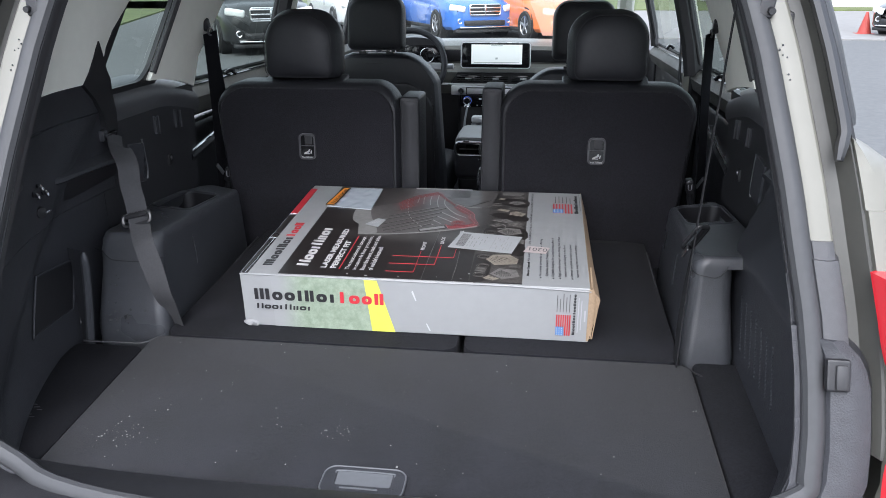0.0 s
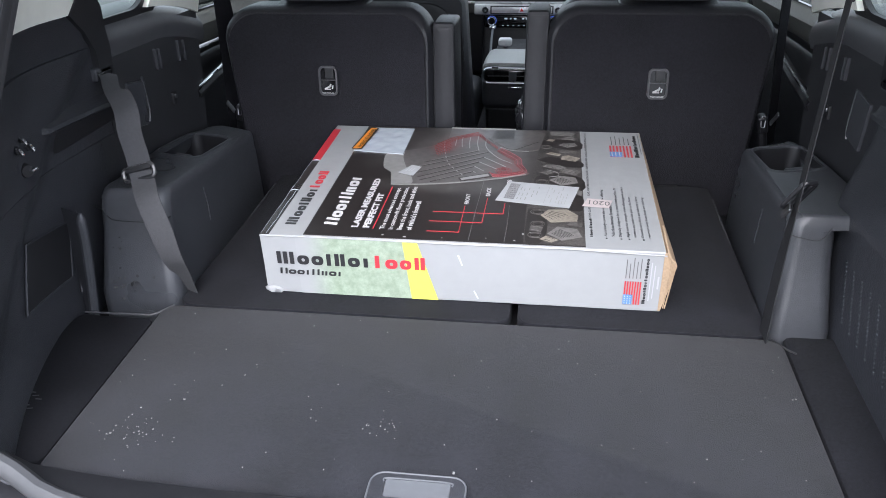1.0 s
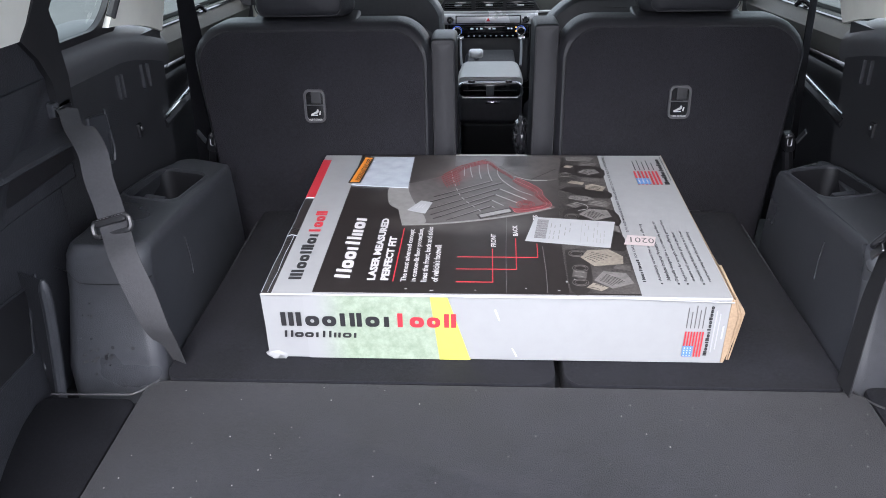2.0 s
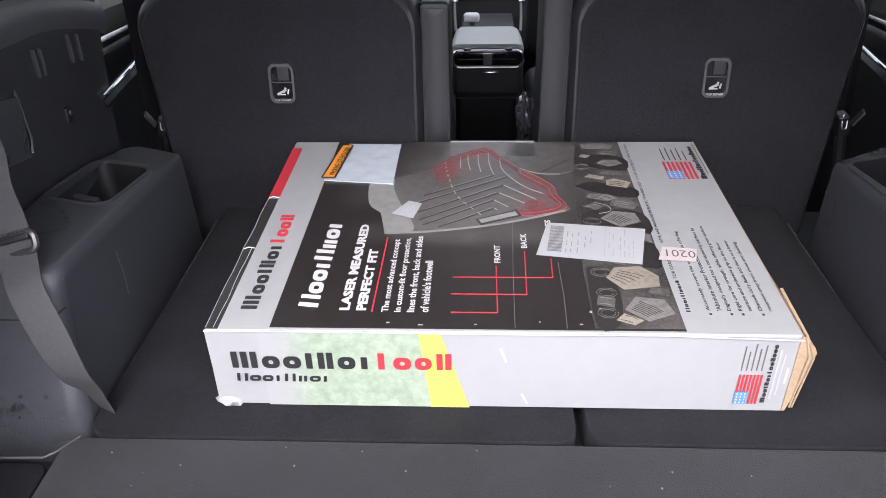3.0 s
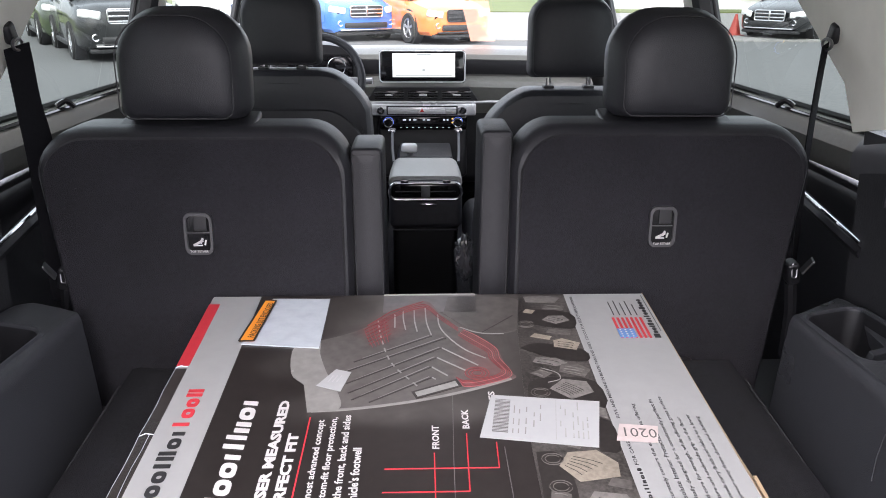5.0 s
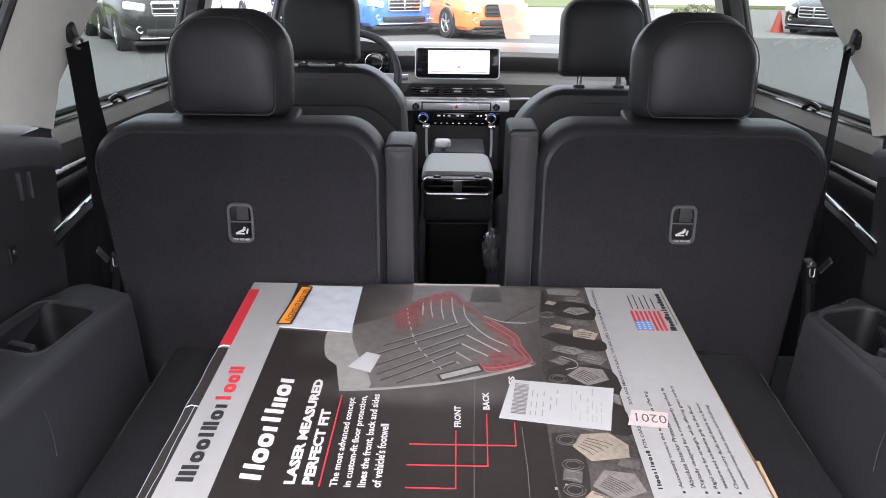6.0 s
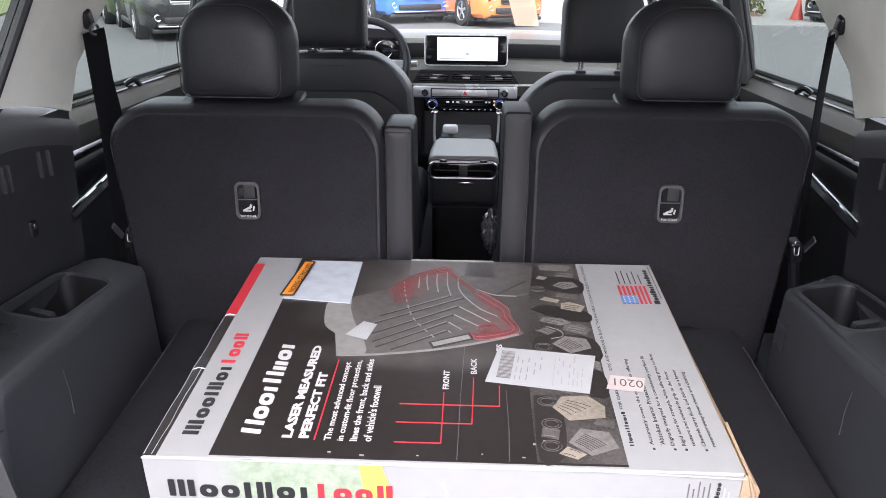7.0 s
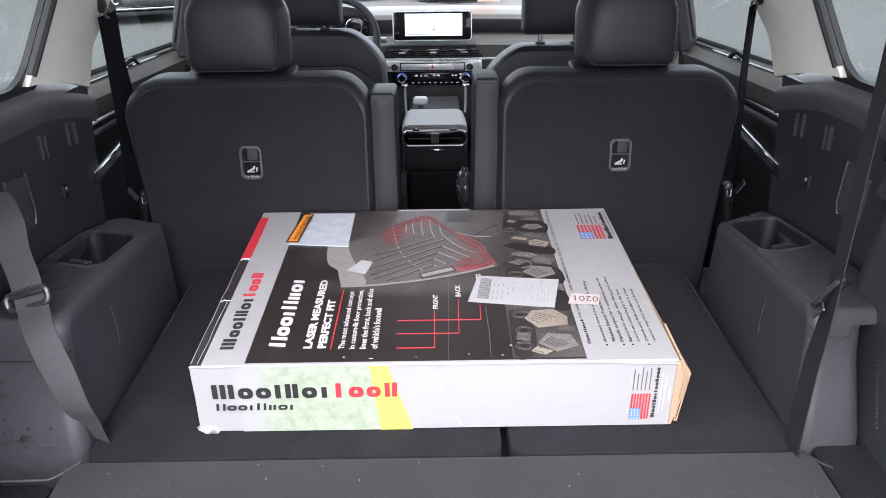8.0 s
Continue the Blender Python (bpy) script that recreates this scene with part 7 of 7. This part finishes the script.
def vehicle(name, m, body, label, L=5.0, W=1.95, H=1.75, hood=1.05, nose=0.85, hood_len=1.15, low=0.22, grille_bars=2, chrome_grille=True):
    """A parked car, its nose towards -y at the origin of m, wheels on the ground."""
    car = new(name)
    car.matrix_basis = m
    tagged(car, label, "car", "parked cars")

    def cp(nm, bm, material, parent=None, lab=""):
        bmesh.ops.transform(bm, matrix=m, verts=bm.verts)
        return part(nm, bm, material, parent or car, lab)

    h = W / 2
    bm = bmesh.new()
    rings = []
    belt = hood + 0.02
    for y, wf, zl, zt in ((0.0, 0.62, low + 0.16, nose - 0.18), (0.03, 0.78, low + 0.06, nose - 0.06), (0.14, 0.90, low, nose), (0.40, 0.97, low, nose + 0.07), (hood_len * 0.7, 1.0, low, hood - 0.04),
                          (hood_len, 1.0, low, belt), (L * 0.5, 1.0, low, belt + 0.03), (L * 0.8, 1.0, low, belt + 0.05), (L - 0.2, 0.97, low + 0.03, belt + 0.03), (L - 0.03, 0.88, low + 0.1, belt - 0.02), (L, 0.8, low + 0.2, belt - 0.15)):
        wx = h * wf
        half = [(wx * 0.90, zl), (wx * 0.985, zl + 0.08), (wx, zl + 0.30), (wx * 0.995, (zl + zt) / 2 + 0.12), (wx * 0.965, zt - 0.10), (wx * 0.90, zt - 0.03), (wx * 0.6, zt + 0.012), (0, zt + 0.025)]
        rings.append([(x, y, z) for x, z in half] + [(-x, y, z) for x, z in half[-2::-1]])
    loft(bm, rings)
    shell = cp("body", bm, body)
    gh = bmesh.new()
    rings = []
    for y, s_, z in ((hood_len - 0.05, 0.86, belt), (hood_len + 0.45, 0.80, belt + (H - belt) * 0.62), (hood_len + 0.95, 0.74, H - 0.03), (L * 0.55, 0.74, H), (L * 0.85, 0.73, H - 0.04), (L - 0.12, 0.76, belt + 0.1)):
        wx = h * s_
        rings.append([(h * 0.93, y, belt - 0.02), (wx + (h * 0.93 - wx) * 0.15, y, z - 0.05), (wx * 0.9, y, z), (-wx * 0.9, y, z), (-wx - (h * 0.93 - wx) * 0.15, y, z - 0.05), (-h * 0.93, y, belt - 0.02)])
    loft(gh, rings)
    cp("cabin_glass", gh, CAR_GLASS, None, "dark glazed cabin")
    rf = bmesh.new()
    loft(rf, [[(h * 0.70, y, z), (h * 0.62, y, z + 0.035), (-h * 0.62, y, z + 0.035), (-h * 0.70, y, z)] for y, z in ((hood_len + 0.95, H - 0.03), (L * 0.55, H), (L * 0.85, H - 0.04))])
    cp("roof", rf, body)
    for wx in (-1, 1):
        for wy in (0.95, L - 1.0):
            c = Vector((wx * (h - 0.11), wy, 0.35))
            arch_ = bmesh.new()
            bmesh.ops.create_cone(arch_, cap_ends=True, segments=28, radius1=0.42, radius2=0.42, depth=0.20, matrix=Matrix.Translation(c + Vector((wx * 0.0, 0, 0.02))) @ pose(0, 0, 0, 0, 90, 0))
            cp("wheel_arch", arch_, CAR_BLACK, shell)
            ty = bmesh.new()
            prof = ((0.23, -0.10), (0.33, -0.11), (0.352, -0.08), (0.352, 0.08), (0.33, 0.11), (0.23, 0.10))
            rows = [[(c.x + wx * (0.035 + b_), c.y + a_ * math.cos(t_), c.z + a_ * math.sin(t_)) for a_, b_ in prof] for t_ in spread(0, 2 * math.pi, 28)]
            loft(ty, rows, cap=False)
            wheel_ = cp("wheel", ty, TYRE)
            rim = bmesh.new()
            bmesh.ops.create_cone(rim, cap_ends=True, segments=24, radius1=0.235, radius2=0.235, depth=0.10, matrix=Matrix.Translation(c + Vector((wx * 0.065, 0, 0))) @ pose(0, 0, 0, 0, 90, 0))
            cp("rim_well", rim, CAR_BLACK, wheel_)
            for k in range(5):
                sp = bmesh.new()
                a_ = k * 72
                block(sp, (0, 0, 0.12), (0.025, 0.06, 0.23), 0.008, 1)
                bmesh.ops.transform(sp, matrix=Matrix.Translation(c + Vector((wx * 0.115, 0, 0))) @ pose(0, 0, 0, a_, 0, 0), verts=sp.verts)
                cp("spoke", sp, ALLOY, wheel_)
            cp("rim", placed(tubed([(0, 0.225 * math.cos(t_), 0.225 * math.sin(t_)) for t_ in spread(0, 2 * math.pi, 24)[:-1]], 0.016, 6, True), Matrix.Translation(c + Vector((wx * 0.115, 0, 0)))), ALLOY, wheel_)
        # head lamp, fog lamp, mirror
        cp("headlamp", boxed((wx * h * 0.70, 0.15, nose - 0.10), (h * 0.42, 0.26, 0.15), 0.04, 3, pose(0, 0, 0, 0, wx * -8, wx * 24)), LENS, None, "clear headlamp")
        fog = cp("fog_lamp", placed(tubed([(0.055 * math.cos(t_), 0, 0.055 * math.sin(t_)) for t_ in spread(0, 2 * math.pi, 16)[:-1]], 0.014, 6, True), Matrix.Translation((wx * h * 0.68, 0.02, low + 0.22))), CHROME)
        cp("fog_lens", boxed((wx * h * 0.68, 0.035, low + 0.22), (0.09, 0.03, 0.09), 0.03, 2), LENS, fog)
        cp("mirror", boxed((wx * (h + 0.10), hood_len + 0.40, belt + 0.10), (0.20, 0.12, 0.16), 0.04, 2), body)
        cp("sill", boxed((wx * h * 0.96, L * 0.48, low + 0.03), (0.10, L * 0.42, 0.10), 0.02), CAR_BLACK)
    gr = cp("grille", boxed((0, 0.01, nose - 0.14), (h * 0.84, 0.10, 0.24), 0.03, 2), CAR_BLACK)
    mt = CHROME if chrome_grille else CAR_BLACK
    cp("grille_frame", placed(tubed([(p, 0, q) for p, q in rr(h * 0.86, 0.25, 0.05, 4)], 0.018, 6, True), Matrix.Translation((0, -0.035, nose - 0.14))), mt, gr)
    cp("grille_bar", boxed((0, -0.04, nose - 0.14), (0.05, 0.03, 0.24), 0.01), mt, gr)
    for k in range(grille_bars):
        cp("grille_bar", boxed((0, -0.04, nose - 0.14 + (k - (grille_bars - 1) / 2) * 0.09), (h * 0.84, 0.03, 0.035), 0.008), mt, gr)
    cp("lower_intake", boxed((0, 0.0, low + 0.17), (h * 1.15, 0.10, 0.13), 0.03, 2), CAR_BLACK)
    cp("bumper_strip", boxed((0, -0.01, low + 0.065), (h * 1.4, 0.10, 0.035), 0.012, 2), mt)
    cp("chin", boxed((0, 0.12, low - 0.02), (h * 1.6, 0.24, 0.08), 0.02, 2), CAR_BLACK)
    return car


vehicle("minivan", pose(-1.30, 20.26, GROUND, 0, 0, 28), BLUE, "bright blue parked minivan with chrome grille")
vehicle("hatchback", pose(0.98, 19.4, GROUND, 0, 0, 28), ORANGE, "bright orange parked crossover with alloy wheels", L=4.2, W=1.82, H=1.55, hood=0.98, nose=0.80, hood_len=1.05, chrome_grille=False)
vehicle("minivan", pose(-4.55, 22.1, GROUND, 0, 0, 28), WHITE_P, "white parked minivan with chrome grille")
vehicle("estate_car", pose(-5.30, 15.7, GROUND, 0, 0, 30), BLACK_P, "glossy black parked off-road car with chrome grille", L=4.8, W=1.92, H=1.70, hood=1.08, nose=0.95, grille_bars=3)
vehicle("estate_car", pose(-7.45, 19.0, GROUND, 0, 0, 30), DARK_GREEN, "dark green parked off-road car", L=4.8, W=1.90, H=1.70, hood=1.08, nose=0.92)
vehicle("saloon_car", pose(9.05, 21.2, GROUND, 0, 0, -50), BLACK_P, "dark grey parked saloon car", L=4.7, W=1.85, H=1.45, hood=0.95, nose=0.74)

# planting bed, barrier and building to the right
MULCH = mat("mulch", (0.12, 0.06, 0.035), 0.95, var=0.4, scale=8, bump=0.8, bump_scale=40)
bed = part("planting_bed", sheet(lambda u, v: Vector((6.1 + 2.2 * u, 23.4 + 1.4 * v, GROUND + 0.02 + 0.25 * math.sin(math.pi * u) * math.sin(math.pi * v))), spread(0, 1, 10), spread(0, 1, 6), Vector((0, 0, -0.05))), MULCH)
tagged(bed, "brown mulch planting bed by the car park", "planting bed", kind="structure")
LEAF = mat("shrub_leaf", (0.09, 0.11, 0.03), 0.7, var=0.4, scale=4)


def shrub(x, y, size, seed):
    rg = random.Random(seed)
    sh = thing("shrub", (x, y, GROUND), "low ragged shrub on the mulch bed", "shrub", "shrubs")
    st = bmesh.new()
    for k in range(6):
        a_ = rg.uniform(0, 6.28)
        tube(st, [(x, y, GROUND), (x + 0.3 * size * math.cos(a_), y + 0.3 * size * math.sin(a_), GROUND + size * rg.uniform(0.4, 0.8))], [0.02, 0.008], 5)
    part("stems", st, MULCH, sh)
    lv = bmesh.new()
    for k in range(420):
        a_, r_, z_ = rg.uniform(0, 6.28), size * math.sqrt(rg.random()) * 0.7, size * rg.uniform(0.12, 1.0)
        r_ *= 1.15 - 0.6 * (z_ / size) ** 2
        c = Vector((x + r_ * math.cos(a_), y + r_ * math.sin(a_), GROUND + z_))
        d1 = Vector((rg.gauss(0, 1), rg.gauss(0, 1), rg.gauss(0, 1))).normalized() * 0.06
        d2 = d1.cross(Vector((rg.gauss(0, 1), rg.gauss(0, 1), rg.gauss(0, 1)))).normalized() * 0.03
        lv.faces.new([lv.verts.new(p) for p in (c - d1, c + d2, c + d1, c - d2)])
    part("leaves", lv, LEAF, sh)


for k, (x, y, s_) in enumerate(((6.5, 24.0, 0.55), (7.0, 24.3, 0.65), (7.5, 23.9, 0.55), (8.0, 24.3, 0.6))):
    shrub(x, y, s_, k)
cone = thing("traffic_cone", (8.65, 22.4, GROUND), "faded red traffic cone", "traffic cone")
cb = bmesh.new()
bmesh.ops.create_cone(cb, cap_ends=True, segments=20, radius1=0.17, radius2=0.03, depth=0.55, matrix=Matrix.Translation((8.65, 22.4, GROUND + 0.31)))
part("cone_body", cb, RED_P, cone)
part("cone_foot", boxed((8.65, 22.4, GROUND + 0.02), (0.42, 0.42, 0.04), 0.01), RED_P, cone)
STUCCO = mat("pale_wall", (0.62, 0.62, 0.60), 0.9, var=0.08, scale=1, bump=0.3, bump_scale=30)
hall = thing("showroom", (26, 44, GROUND), "long pale rendered showroom building", "building")
part("wall", boxed((26, 44, GROUND + 2.5), (34, 10, 5.0)), STUCCO, hall)
part("roof", boxed((26, 44, GROUND + 5.15), (35, 11, 0.3), 0.05), CAR_BLACK, hall)
for k in range(6):
    w_ = part("window", boxed((12 + 5.2 * k, 38.95, GROUND + 1.9), (3.2, 0.12, 2.4), 0.02), CAR_GLASS, hall)
    part("frame", boxed((12 + 5.2 * k, 38.90, GROUND + 3.15), (3.3, 0.10, 0.10)), CAR_BLACK, w_)
    part("sill", boxed((12 + 5.2 * k, 38.88, GROUND + 0.66), (3.4, 0.14, 0.08)), CONCRETE, w_)
